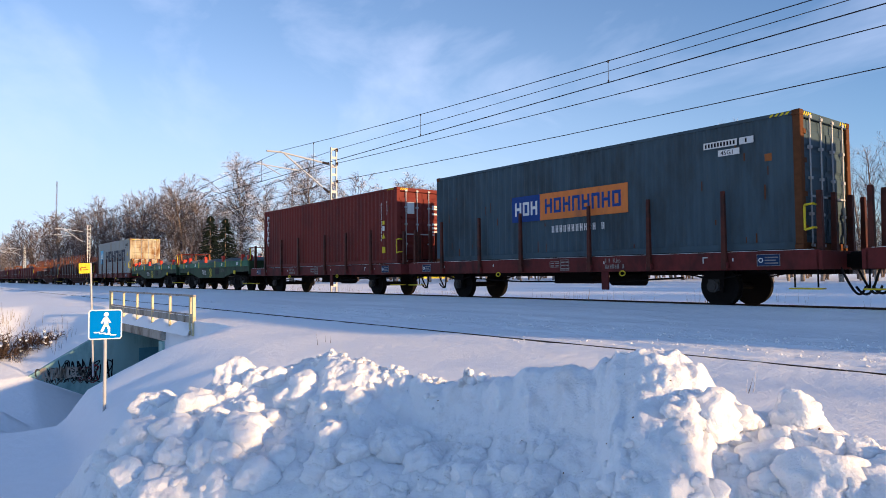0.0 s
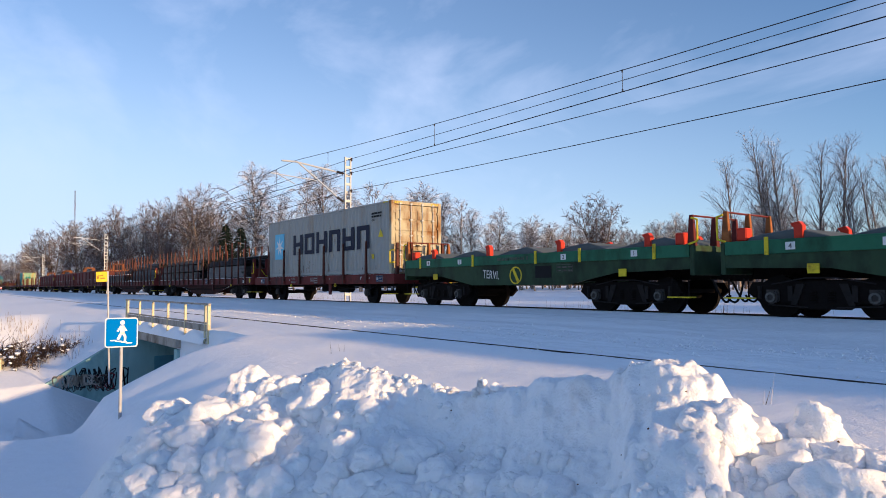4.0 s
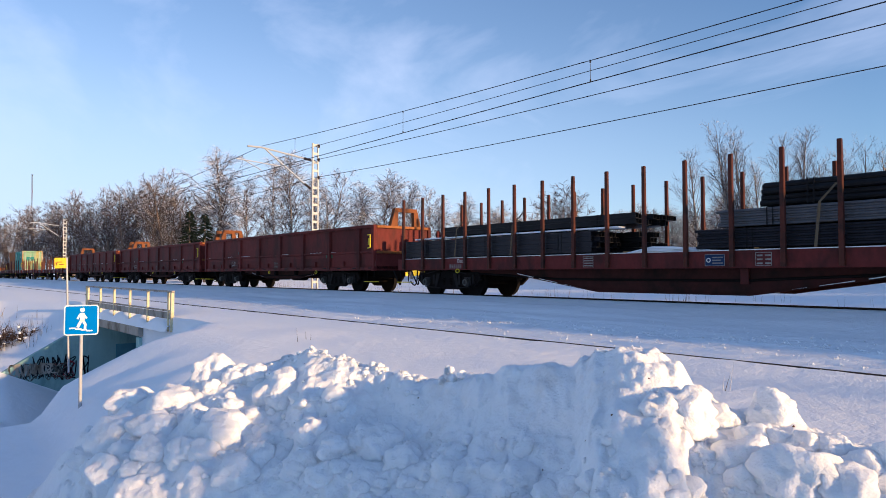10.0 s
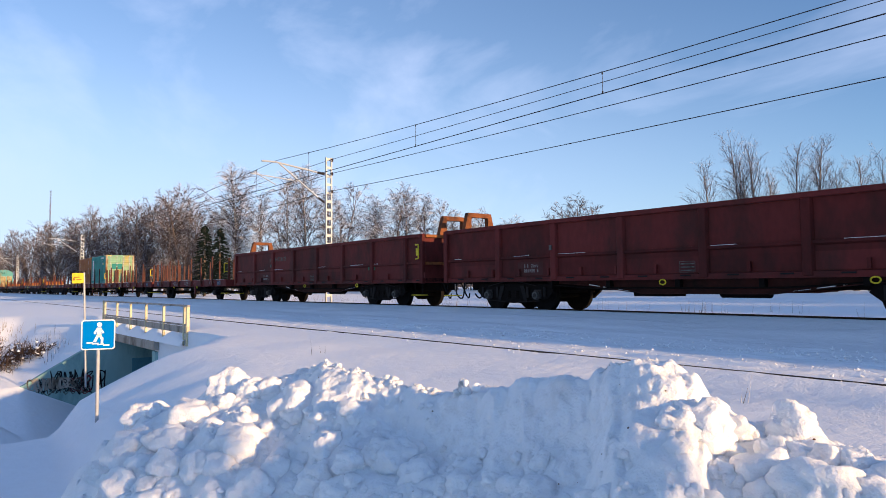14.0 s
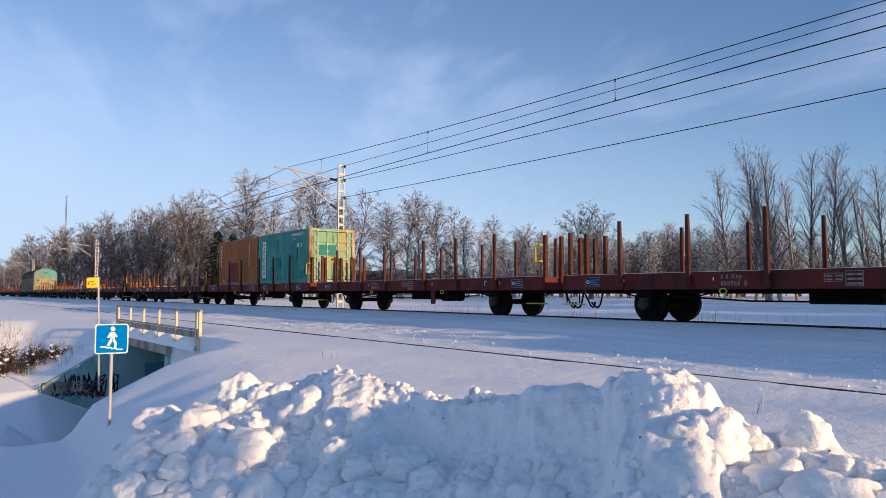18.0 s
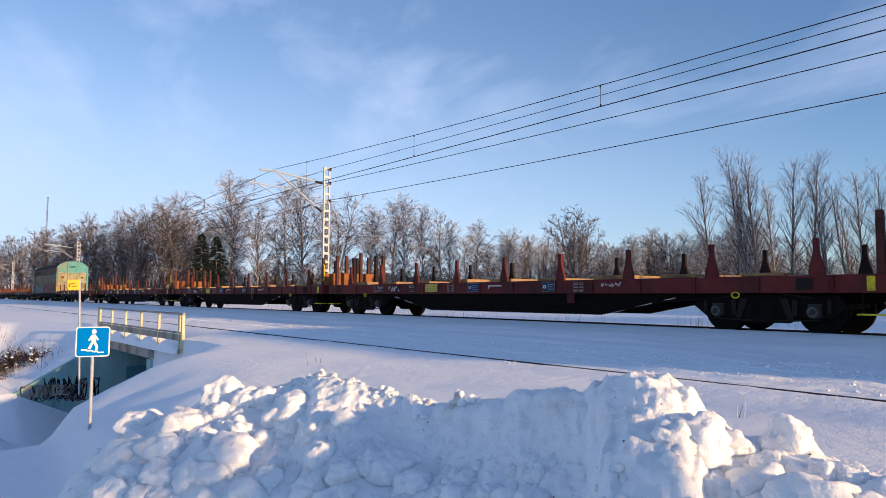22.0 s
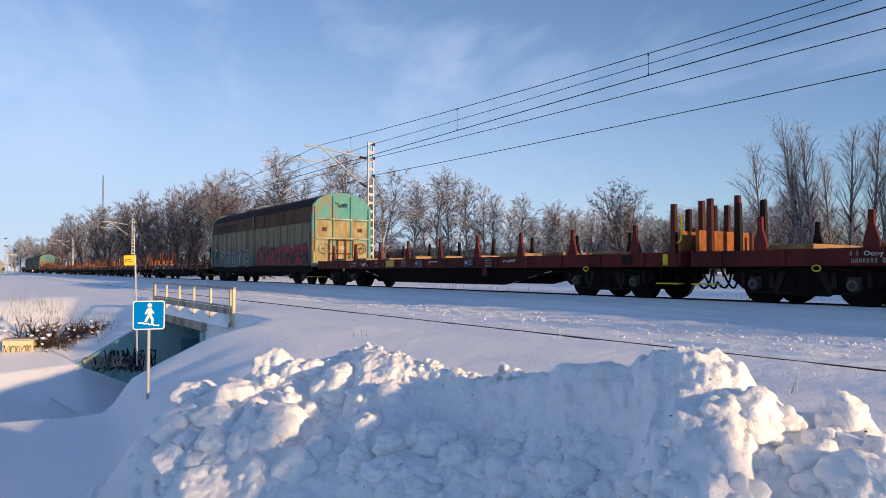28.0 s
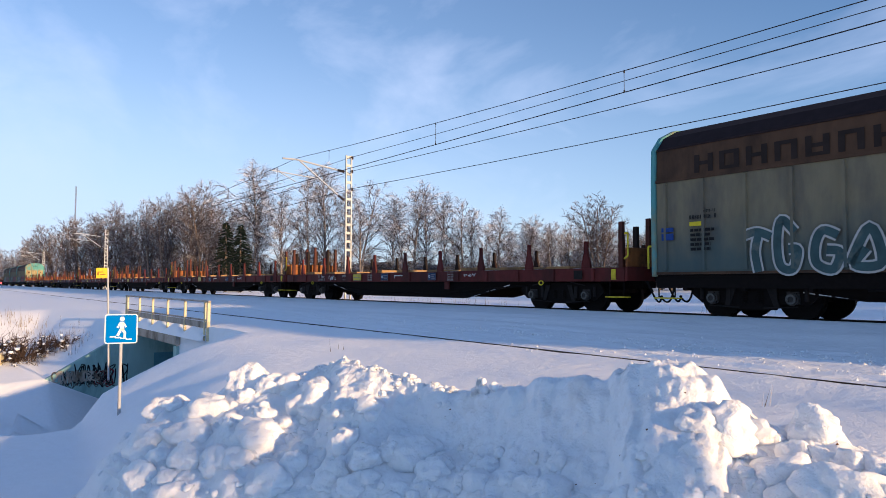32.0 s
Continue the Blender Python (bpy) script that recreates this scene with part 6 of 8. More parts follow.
def build_occ():
    t = thing("steel_wagon", "red oxide bogie flat wagon with tall side stakes", "railway wagon", "bogie wagons with tall stakes")
    h = OCC_HALF
    for s in (-1, 1):
        boxes("side_sill", [(-h, h, min(s * 1.32, s * 1.24), max(s * 1.32, s * 1.24), 0.85, 1.23)], M["red"], t, bevel=0.01)
        for k in range(18):
            stake(t, -9.46 + k * 1.082, s * 1.36, 0.88, 3.32, 0.10, 0.09, "stake", "stake", 0.85)
    belly(t, 2.0, 5.0, 7.0, 0.26, "belly", 0.7)
    planks(t, -h + 0.1, h - 0.1, 1.225, 70)
    boxes("snow_rim", [(-h + 0.2, h - 0.2, -1.3, -1.245, 1.232, 1.25)], M["snow"], t)
    bm = bmesh.new()
    box(bm, -h + 0.2, h - 0.2, -0.3, 0.3, 0.7, 1.15)
    pipe(bm, [(-6.0, -1.07, 0.74), (-2.5, -1.08, 0.58), (2.5, -1.08, 0.58), (6.0, -1.07, 0.74)], 0.03, 6)
    part("centre_sill", bm, M["under"], t)
    for e in (-1, 1):
        boxes("end_beam", [(min(e * h, e * (h + 0.08)), max(e * h, e * (h + 0.08)), -1.3, 1.3, 0.85, 1.24)], M["red"], t, bevel=0.01)
        boxes("end_wall", [(min(e * (h - 0.25), e * (h - 0.17)), max(e * (h - 0.25), e * (h - 0.17)), -1.22, 1.22, 1.24, 1.75)], M["red"], t, "low red bulkhead", 0.01)
        for y in (-1.12, -0.4, 0.4, 1.12):
            stake(t, e * (h - 0.1), y, 1.1, 2.3, 0.12, 0.17, "red", "end_post", 0.9)
        buffers_and_coupler(t, h, e)
        bogie(t, e * (h - 2.4))
    handrail(t, [(h + 0.02, -1.24, 2.05), (h + 0.12, -1.24, 2.05), (h + 0.12, -1.24, 1.5), (h - 0.02, -1.3, 1.45)])
    boxes("lever_plate", [(h - 0.3, h - 0.16, NEAR - 0.02, NEAR, 0.95, 1.2)], M["yellow"], t)
    handrail(t, [(h + 0.1, -0.8, 1.7), (h + 0.15, -0.55, 1.35), (h + 0.15, -0.4, 1.3)])
    tie_rings(t, (-h + 3.2, h - 3.2), 0.82)
    y = NEAR - 0.004
    lettering("Occ", 0.17, M["white"], t, upright(-h + 3.15, y, 1.08), "type_code")
    small_print("number_print", -h + 2.8, 0.9, 0.8, 0.14, y, M["print_grey"], t, 1)
    framed_table(t, -1.6, 0.90, 0.33, 0.28, y, M["print_grey"], 4, 1)
    framed_table(t, 2.93, 0.90, 0.34, 0.28, y, M["print_grey"], 3, 2)
    framed_plate(t, 1.8, 2.26, y, M["plate_blue"])
    boxes("brake_bracket", [(2.5, 2.68, -1.13, -1.06, 0.5, 0.85)], M["red"], t, bevel=0.008)
    bars("dark_plate", [(h - 1.35, h - 0.98, 0.93, 1.15)], y, M["black"], t)
    small_print("plate_print", h - 1.31, 0.95, 0.28, 0.16, y - 0.004, M["white"], t, 3)
    return t


# bogie flat with short posts
OY_HALF = 10.35


def build_occy():
    t = thing("bolster_wagon", "dark red bogie flat wagon with short tapered posts and wooden bolsters", "railway wagon", "bogie flats with short posts")
    h = OY_HALF
    for s in (-1, 1):
        boxes("side_sill", [(-h, h, min(s * 1.32, s * 1.24), max(s * 1.32, s * 1.24), 0.84, 1.20)], M["brown"], t, bevel=0.01)
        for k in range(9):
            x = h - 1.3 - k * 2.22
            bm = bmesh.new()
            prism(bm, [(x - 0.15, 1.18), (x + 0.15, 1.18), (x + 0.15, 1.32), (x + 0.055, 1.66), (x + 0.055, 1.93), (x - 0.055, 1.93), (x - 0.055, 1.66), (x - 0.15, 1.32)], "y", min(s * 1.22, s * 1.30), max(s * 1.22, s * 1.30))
            # posts on the near side brown, on the far side near-black
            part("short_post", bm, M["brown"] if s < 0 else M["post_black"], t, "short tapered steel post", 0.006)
        for k in range(14):
            x = -h + 0.7 + k * 1.46
            boxes("sill_rib", [(x - 0.05, x + 0.05, min(s * 1.32, s * 1.36), max(s * 1.32, s * 1.36), 0.86, 1.19)], M["brown"], t)
    belly(t, 3.6, 5.9, 7.4, 0.29, "under")
    planks(t, -h + 0.1, h - 0.1, 1.19, 72)
    for k in range(9):
        x = h - 2.4 - k * 2.0
        boxes("bolster", [(x - 0.5, x + 0.42, -1.18, 1.18, 1.2, 1.27 + 0.02 * (k % 3))], M["wood"], t, "wooden cross bolster", 0.01)
        boxes("snow_patch", [(x + 0.5, x + 1.3, -1.15, -0.2, 1.192, 1.21)], M["snow"], t)
    bm = bmesh.new()
    box(bm, -h + 0.2, h - 0.2, -0.3, 0.3, 0.66, 1.12)
    pipe(bm, [(-6.5, -1.09, 0.72), (-2.5, -1.1, 0.46), (2.5, -1.1, 0.46), (6.5, -1.09, 0.72)], 0.03, 6)
    part("centre_sill", bm, M["under"], t)
    for e in (-1, 1):
        boxes("end_beam", [(min(e * h, e * (h + 0.08)), max(e * h, e * (h + 0.08)), -1.3, 1.3, 0.85, 1.22)], M["brown"], t, bevel=0.01)
        # bulkhead's orange takes in the low sun that strikes it
        boxes("end_wall", [(min(e * (h - 0.05), e * (h + 0.02)), max(e * (h - 0.05), e * (h + 0.02)), -1.2, 1.2, 1.22, 1.72)], M["worn"], t, "low bulkhead in worn, sunlit orange brown", 0.01)
        for k, y in enumerate((-1.15, -0.55, 0.0, 0.55, 1.15)):
            stake(t, e * (h - (0.2 if e > 0 else 0.35 + 0.35 * (k % 2))), y, 1.2, (2.4, 2.3, 2.55, 2.45, 2.5)[k] + (0.05 if e < 0 else 0), 0.15, 0.13, "post_black" if k % 2 else "stake", "stored_stake", 0.85)
        buffers_and_coupler(t, h, e)
        bogie(t, e * (h - 2.45))
    handrail(t, [(h - 0.02, -1.26, 2.08), (h + 0.08, -1.26, 2.08), (h + 0.08, -1.26, 1.5), (h - 0.02, -1.28, 1.42)])
    tie_rings(t, (-7.5, 7.4), 0.8)
    y = NEAR - 0.045
    lettering("Occ-y", 0.14, M["white"], t, upright(-6.6, y, 1.04), "type_code")
    small_print("owner_mark", -6.85, 1.04, 0.18, 0.10, y, M["print_grey"], t, 1)
    small_print("number_print", -6.82, 0.90, 0.62, 0.10, y, M["print_grey"], t, 1)
    bars("small_plate", [(-4.56, -4.26, 1.05, 1.13)], y, M["print_grey"], t)
    bars("small_print", [(-4.52, -4.3, 1.075, 1.105)], y - 0.004, M["brown"], t)
    bars("mark", [(-4.55, -4.28, 0.92, 0.935)], y, M["print_grey"], t)
    framed_plate(t, -3.61, -2.94, y, M["brown_dark"], ring=False)
    framed_table(t, -2.42, 0.89, 0.33, 0.27, y, M["print_grey"], 3, 2)
    framed_plate(t, -1.38, -0.88, y, M["plate_blue"])
    framed_plate(t, 1.8, 2.27, y, M["plate_blue"])
    framed_table(t, 2.93, 0.88, 0.33, 0.27, y, M["print_grey"], 3, 2)
    bars("dark_plate", [(8.68, 8.99, 0.90, 1.14)], y, M["grime"], t, label="sooty black plate")
    boxes("lever_plate", [(9.95, 10.09, NEAR - 0.02, NEAR, 0.88, 1.16)], M["yellow"], t)
    boxes("brake_bracket", [(2.55, 2.8, -1.2, -1.14, 0.58, 0.86)], M["brown"], t, bevel=0.008)
    bars("mark", [(-0.4, 0.15, 1.06, 1.09), (-0.43, -0.4, 0.98, 1.09)], y, M["white"], t)
    return t


# high-sided open wagon
OB_HALF = 8.55


def build_obrk():
    t = thing("open_wagon", "brown red high-sided open bogie wagon with worn ribs", "railway wagon", "open wagons")
    h = OB_HALF
    for s in (-1, 1):
        boxes("side_wall", [(-h, h, min(s * 1.27, s * 1.21), max(s * 1.27, s * 1.21), 0.86, 2.5)], M["brown"], t, "dented brown red side wall")
        bm = bmesh.new()
        prism(bm, [(s * 1.18, 2.46), (s * 1.36, 2.46), (s * 1.36, 2.58), (s * 1.18, 2.58)], "x", -h, h)
        part("top_rail", bm, M["brown"], t, bevel=0.015)
        bm = bmesh.new()
        prism(bm, [(s * 1.272, 1.50), (s * 1.335, 1.54), (s * 1.335, 1.60), (s * 1.272, 1.60)], "x", -h + 0.02, h - 0.02)
        part("waist_rail", bm, M["brown"], t)
        bm = bmesh.new()
        prism(bm, [(s * 1.272, 0.86), (s * 1.33, 0.86), (s * 1.33, 0.98), (s * 1.272, 1.0)], "x", -h + 0.02, h - 0.02)
        part("bottom_rail", bm, M["brown"], t)
        for k in range(7):
            x = -6.0 + k * 2.25
            bm = bmesh.new()
            prism(bm, [(x - 0.13, s * 1.272), (x - 0.09, s * 1.365), (x + 0.09, s * 1.365), (x + 0.13, s * 1.272)], "z", 0.9, 2.46)
            part("rib", bm, M["brown"], t, bevel=0.01)
        for k in range(8):
            x0, x1 = -8.25 + k * 2.25 + 0.135, -6.0 + k * 2.25 - 0.135
            x0, x1 = max(x0, -h + 0.13), min(x1, h - 0.13)
            if s < 0:
                boxes("upper_panel", [(x0, x1, -1.277, -1.2705, 1.605, 2.455)], M["brown"], t)
                boxes("lower_panel", [(x0, x1, -1.276, -1.2705, 1.01, 1.38)], M["brown"], t)
                if k % 4 != 3:
                    u = x0 + 0.05 + 0.5 * (k % 2)
                    boxes("snow_dab", [(u, u + 0.3 + 0.3 * (k % 3), -1.322, -1.285, 1.602, 1.611)], M["snow"], t)
        for k in range(15):
            x = -h + 0.8 + k * 1.15
            boxes("hinge", [(x - 0.13, x + 0.13, min(s * 1.335, s * 1.352), max(s * 1.335, s * 1.352), 0.93, 0.965)], M["black"], t)
            boxes("latch", [(x + 0.32, x + 0.39, min(s * 1.278, s * 1.36), max(s * 1.278, s * 1.36), 1.02, 1.22)], M["brown"], t)
    for e in (-1, 1):
        boxes("end_wall", [(min(e * (h - 0.06), e * h), max(e * (h - 0.06), e * h), -1.21, 1.21, 0.86, 2.5)], M["brown"], t)
        for s in (-1, 1):
            boxes("corner_post", [(min(e * (h - 0.12), e * (h + 0.06)), max(e * (h - 0.12), e * (h + 0.06)), s * 1.30 - 0.07, s * 1.30 + 0.07, 0.84, 2.56)], M["brown"], t, bevel=0.012)
        boxes("end_rail", [(min(e * h, e * (h + 0.09)), max(e * h, e * (h + 0.09)), -1.22, 1.22, z, z + 0.1) for z in (1.5, 2.46)], M["worn"], t, bevel=0.012)
        bm = bmesh.new()
        a, b = sorted((e * (h + 0.02), e * (h + 0.20))) if e < 0 else (h - 0.27, h - 0.09)
        for s in (-1, 1):
            prism(bm, [(0.25 + s * 0.74, 1.5), (0.25 + s * 0.74, 2.5), (0.25 + s * 0.53, 3.26), (0.25 + s * 0.37, 3.26), (0.25 + s * 0.40, 2.6), (0.25 + s * 0.48, 1.5)], "x", a, b)
        prism(bm, [(-0.28, 3.12), (0.78, 3.12), (0.77, 3.27), (-0.27, 3.27)], "x", a - 0.004, b + 0.004)
        part("end_frame", bm, M["frame_paint"], t, "tapered orange frame rising over the wagon end")
        buffers_and_coupler(t, h, e)
        bogie(t, e * (h - 2.95))
    boxes("floor", [(-h, h, -1.21, 1.21, 0.9, 1.02)], M["under"], t)
    bm = bmesh.new()
    box(bm, -h + 0.2, h - 0.2, -0.3, 0.3, 0.6, 0.9)
    for x in (-4, -2, 0, 2, 4):
        box(bm, x - 0.06, x + 0.06, -1.2, 1.2, 0.68, 0.88)
    box(bm, -1.5, -0.4, -0.8, -0.2, 0.45, 0.7)
    rod(bm, (0.8, -0.6, 0.6), (1.9, -0.6, 0.6), 0.18, 12)
    pipe(bm, [(-4.8, -1.1, 0.8), (-2.5, -1.12, 0.66), (2.5, -1.12, 0.66), (4.8, -1.1, 0.8)], 0.02, 6)
    part("underframe", bm, M["under"], t)
    belly(t, 1.6, 3.4, 4.4, 0.52, "belly", 0.6, 0.88)
    bars("yellow_plate", [(h - 0.31, h - 0.19, 1.82, 2.08)], -1.372, M["yellow"], t, label="yellow lever plate")
    handrail(t, [(h - 0.3, -1.4, 2.2), (h - 0.1, -1.42, 2.2), (h - 0.1, -1.42, 1.72), (h - 0.3, -1.4, 1.7)])
    boxes("lamp_bracket", [(-3.84, -3.77, -1.41, -1.366, 1.72, 1.86)], M["hub"], t)
    tie_rings(t, (-0.3, 4.2), 0.80)
    y = NEAR + 0.046
    bars("number_panel", [(-5.2, -4.2, 1.03, 1.42)], y, M["brown_dark"], t, label="faded dark number panel")
    lettering("Obrk", 0.14, M["print_grey"], t, upright(-4.68, y - 0.004, 1.26), "type_code")
    small_print("owner_mark", -4.93, 1.26, 0.18, 0.10, y - 0.004, M["print_grey"], t, 1)
    small_print("number_print", -4.93, 1.12, 0.58, 0.10, y - 0.004, M["print_grey"], t, 1)
    framed_table(t, 0.12, 1.02, 0.4, 0.26, y, M["hub"], 3, 1)
    return t


# green spine wagon
GREEN_HALF = 5.95


def build_green():
    t = thing("bogie_flat_wagon", "green bogie flat wagon with grey cradles and red corner posts", "railway wagon", "green wagons")
    h = GREEN_HALF
    for s in (-1, 1):
        boxes("upper_sill", [(-h, h, min(s * 1.32, s * 1.22), max(s * 1.32, s * 1.22), 1.38, 1.68)], M["green"], t, "bright green sill", 0.01)
        bm = bmesh.new()
        prism(bm, [(-h, 1.38), (h, 1.38), (h, 1.1), (h - 2.2, 1.05), (h * 0.35, 0.74), (-h * 0.35, 0.74), (-h + 2.2, 1.05), (-h, 1.1)], "y", min(s * 1.28, s * 1.2), max(s * 1.28, s * 1.2))
        part("girder", bm, M["dark_green"], t, "dark green fishbelly girder")
        for x in (-h + 0.95, -2.0, 0.9, 2.6, h - 0.95):
            boxes("yellow_mark", [(x - 0.045, x + 0.045, min(s * 1.322, s * 1.34), max(s * 1.322, s * 1.34), 1.36, 1.74)], M["yellow"], t)
        for x in (-4.4, -1.4, 1.7, 4.7):
            bm = bmesh.new()
            prism(bm, [(x - 0.09, 1.68), (x + 0.09, 1.68), (x + 0.09, 1.95), (x + 0.02, 2.04), (x - 0.17, 2.0), (x - 0.09, 1.9)], "y", min(s * 1.18, s * 1.02), max(s * 1.18, s * 1.02))
            part("load_stop", bm, M["signal_red"], t, "bright red load stop", 0.01)
    for x in (-4.9, -2.5, -0.1, 2.3, 4.7):
        bm = bmesh.new()
        prism(bm, [(x - 1.1, 1.55), (x + 1.1, 1.55), (x + 1.1, 1.7), (x + 0.45, 1.9), (x - 0.3, 1.82), (x - 1.1, 1.66)], "y", -1.12, 1.12)
        part("cradle", bm, M["tarp"], t, "grey folded load cradle", 0.02)
    boxes("floor", [(-h, h, -1.2, 1.2, 1.3, 1.5)], M["under"], t)
    boxes("centre_sill", [(-h + 0.1, h - 0.1, -0.3, 0.3, 0.85, 1.3)], M["under"], t)
    for e in (-1, 1):
        boxes("end_beam", [(min(e * h, e * (h + 0.12)), max(e * h, e * (h + 0.12)), -1.3, 1.3, 0.95, 1.66)], M["dark_green"], t, bevel=0.02)
        for y in (-1.2, -0.25, 0.7):
            stake(t, e * (h + 0.02), y, 1.6, 2.38, 0.2, 0.14, "worn" if e < 0 else "red", "end_post", 0.5)
        handrail(t, [(e * (h + 0.02), -1.2, 2.36), (e * (h + 0.02), 0.7, 2.36)], "red")
        handrail(t, [(e * (h + 0.05), -1.27, 2.3), (e * (h + 0.2), -1.27, 2.26), (e * (h + 0.2), -1.27, 1.75), (e * (h - 0.02), -1.3, 1.68)])
        boxes("corner_block", [(min(e * (h - 0.45), e * (h - 0.2)), max(e * (h - 0.45), e * (h - 0.2)), -1.2, -0.95, 1.68, 1.98)], M["signal_red"], t, bevel=0.03)
        buffers_and_coupler(t, h, e)
        bogie(t, e * (h - 1.95), 2.0)
    for x in (-h + 1.9, h - 1.9):
        boxes("lifting_plate", [(x - 0.12, x + 0.12, -1.36, -1.32, 0.95, 1.15)], M["yellow"], t, bevel=0.01)
    bm = bmesh.new()
    n = 28
    for i in range(n):
        a, b = 2 * math.pi * i / n, 2 * math.pi * (i + 1) / n
        v = [bm.verts.new((r * math.cos(q), -1.2865, 1.04 + r * math.sin(q))) for q, r in ((a, 0.27), (b, 0.27), (b, 0.225), (a, 0.225))]
        bm.faces.new(v)
    v = [bm.verts.new(p) for p in ((-0.17, -1.2865, 1.24), (-0.07, -1.2865, 1.27), (0.17, -1.2865, 0.86), (0.07, -1.2865, 0.81))]
    bm.faces.new(v)
    part("brake_emblem", bm, M["yellow"], t, "yellow ring with a diagonal bar")
    boxes("grille", [(0.85, 1.5, -1.29, -1.284, 0.95, 1.3)], M["black"], t)
    framed_table(t, 1.7, 1.1, 0.6, 0.22, -1.285, M["hub"], 2, 3)
    y = NEAR - 0.004
    small_print("number_print", -0.8, 1.5, 1.4, 0.1, y, M["hub"], t, 1)
    for x, c in ((-4.6, "4"), (-2.8, "3"), (1.9, "2"), (4.3, "1")):
        plate_ob = bars("bay_plate", [(x, x + 0.2, 1.45, 1.61)], y, M["white"], t)
        lettering(c, 0.16, M["black"], plate_ob, upright(x + 0.06, y - 0.005, 1.475), "bay_number")
    return t


# sliding-wall covered wagon
COV_HALF = 8.6


def ribbon(bm, pts, width, y, taper=False):
    """A painted band through 2D points on a wall that faces the road."""
    n = len(pts)
    left, right = [], []
    for i, p in enumerate(pts):
        a, b = pts[max(0, i - 1)], pts[min(n - 1, i + 1)]
        d = Vector((b[0] - a[0], b[1] - a[1])).normalized()
        w = width / 2 * ((0.25 + 0.75 * math.sin(math.pi * (i + 0.5) / n)) if taper else 1)
        left.append(bm.verts.new((p[0] - d.y * w, y, p[1] + d.x * w)))
        right.append(bm.verts.new((p[0] + d.y * w, y, p[1] - d.x * w)))
    for i in range(n - 1):
        bm.faces.new((left[i], right[i], right[i + 1], left[i + 1]))


def rounded(pts, steps=6):
    """A smooth line through a few points."""
    out = []
    q = [pts[0]] + list(pts) + [pts[-1]]
    for i in range(1, len(q) - 2):
        for k in range(steps):
            t = k / steps
            out.append(tuple(0.5 * (2 * q[i][c] + (q[i + 1][c] - q[i - 1][c]) * t + (2 * q[i - 1][c] - 5 * q[i][c] + 4 * q[i + 1][c] - q[i + 2][c]) * t * t + (3 * q[i][c] - q[i - 1][c] - 3 * q[i + 1][c] + q[i + 2][c]) * t ** 3) for c in (0, 1)))
    return out + [tuple(pts[-1])]


SHAPES = (  # bent strokes in a unit field
    (((0.0, 0.92), (0.5, 1.0), (1.0, 0.86)), ((0.55, 0.98), (0.45, 0.5), (0.55, 0.0))),
    (((0.1, 0.0), (0.05, 0.5), (0.15, 1.0), (0.7, 0.95), (0.75, 0.6), (0.2, 0.5), (0.9, 0.0)),),
    (((0.9, 0.92), (0.2, 0.95), (0.15, 0.5), (0.8, 0.55), (0.2, 0.45), (0.2, 0.05), (0.95, 0.1)),),
    (((0.1, 0.0), (0.15, 0.95), (0.6, 0.85), (0.75, 0.5), (0.7, 0.0)),),
    (((0.1, 0.1), (0.5, 1.0), (0.9, 0.1), (0.15, 0.05), (0.45, 0.5)),),
    (((0.85, 0.8), (0.4, 1.0), (0.1, 0.6), (0.2, 0.1), (0.7, 0.0), (0.95, 0.4), (0.5, 0.45)),))


def sprayed_letters(t, x0, z0, letter, height, count, y, width, fill, line, seed):
    """Fat overlapping strokes with a pale outline, like sprayed letters that spell nothing."""
    rng = random.Random(seed)
    for k in range(count):
        outer, inner = bmesh.new(), bmesh.new()
        lean, w, h = rng.uniform(-0.12, 0.2), letter * rng.uniform(0.62, 0.85), height * rng.uniform(0.82, 1.05)
        for q, stroke_pts in enumerate(SHAPES[(k * 5 + seed + k // 2) % len(SHAPES)]):
            pts = [(x0 + k * letter + (u + lean * v) * w + rng.gauss(0, 0.02), z0 + v * h + rng.gauss(0, 0.02)) for u, v in stroke_pts]
            pts = rounded(pts)
            ribbon(outer, pts, width + 0.085, y - 0.0006 * q)
            ribbon(inner, pts, width, y - 0.003 - 0.0006 * q)
        part("letter_outline", outer, line, t)
        part("letter_fill", inner, fill, t)


def swirl(t, mat, cx, cz, r, turns, start, width, y):
    bm = bmesh.new()
    n = 18
    ribbon(bm, [(cx + r * (1 - 0.7 * i / n) * math.cos(start + turns * 6.283 * i / n), cz + 0.8 * r * (1 - 0.7 * i / n) * math.sin(start + turns * 6.283 * i / n)) for i in range(n + 1)], width, y, True)
    return part("painted_swirl", bm, mat, t)


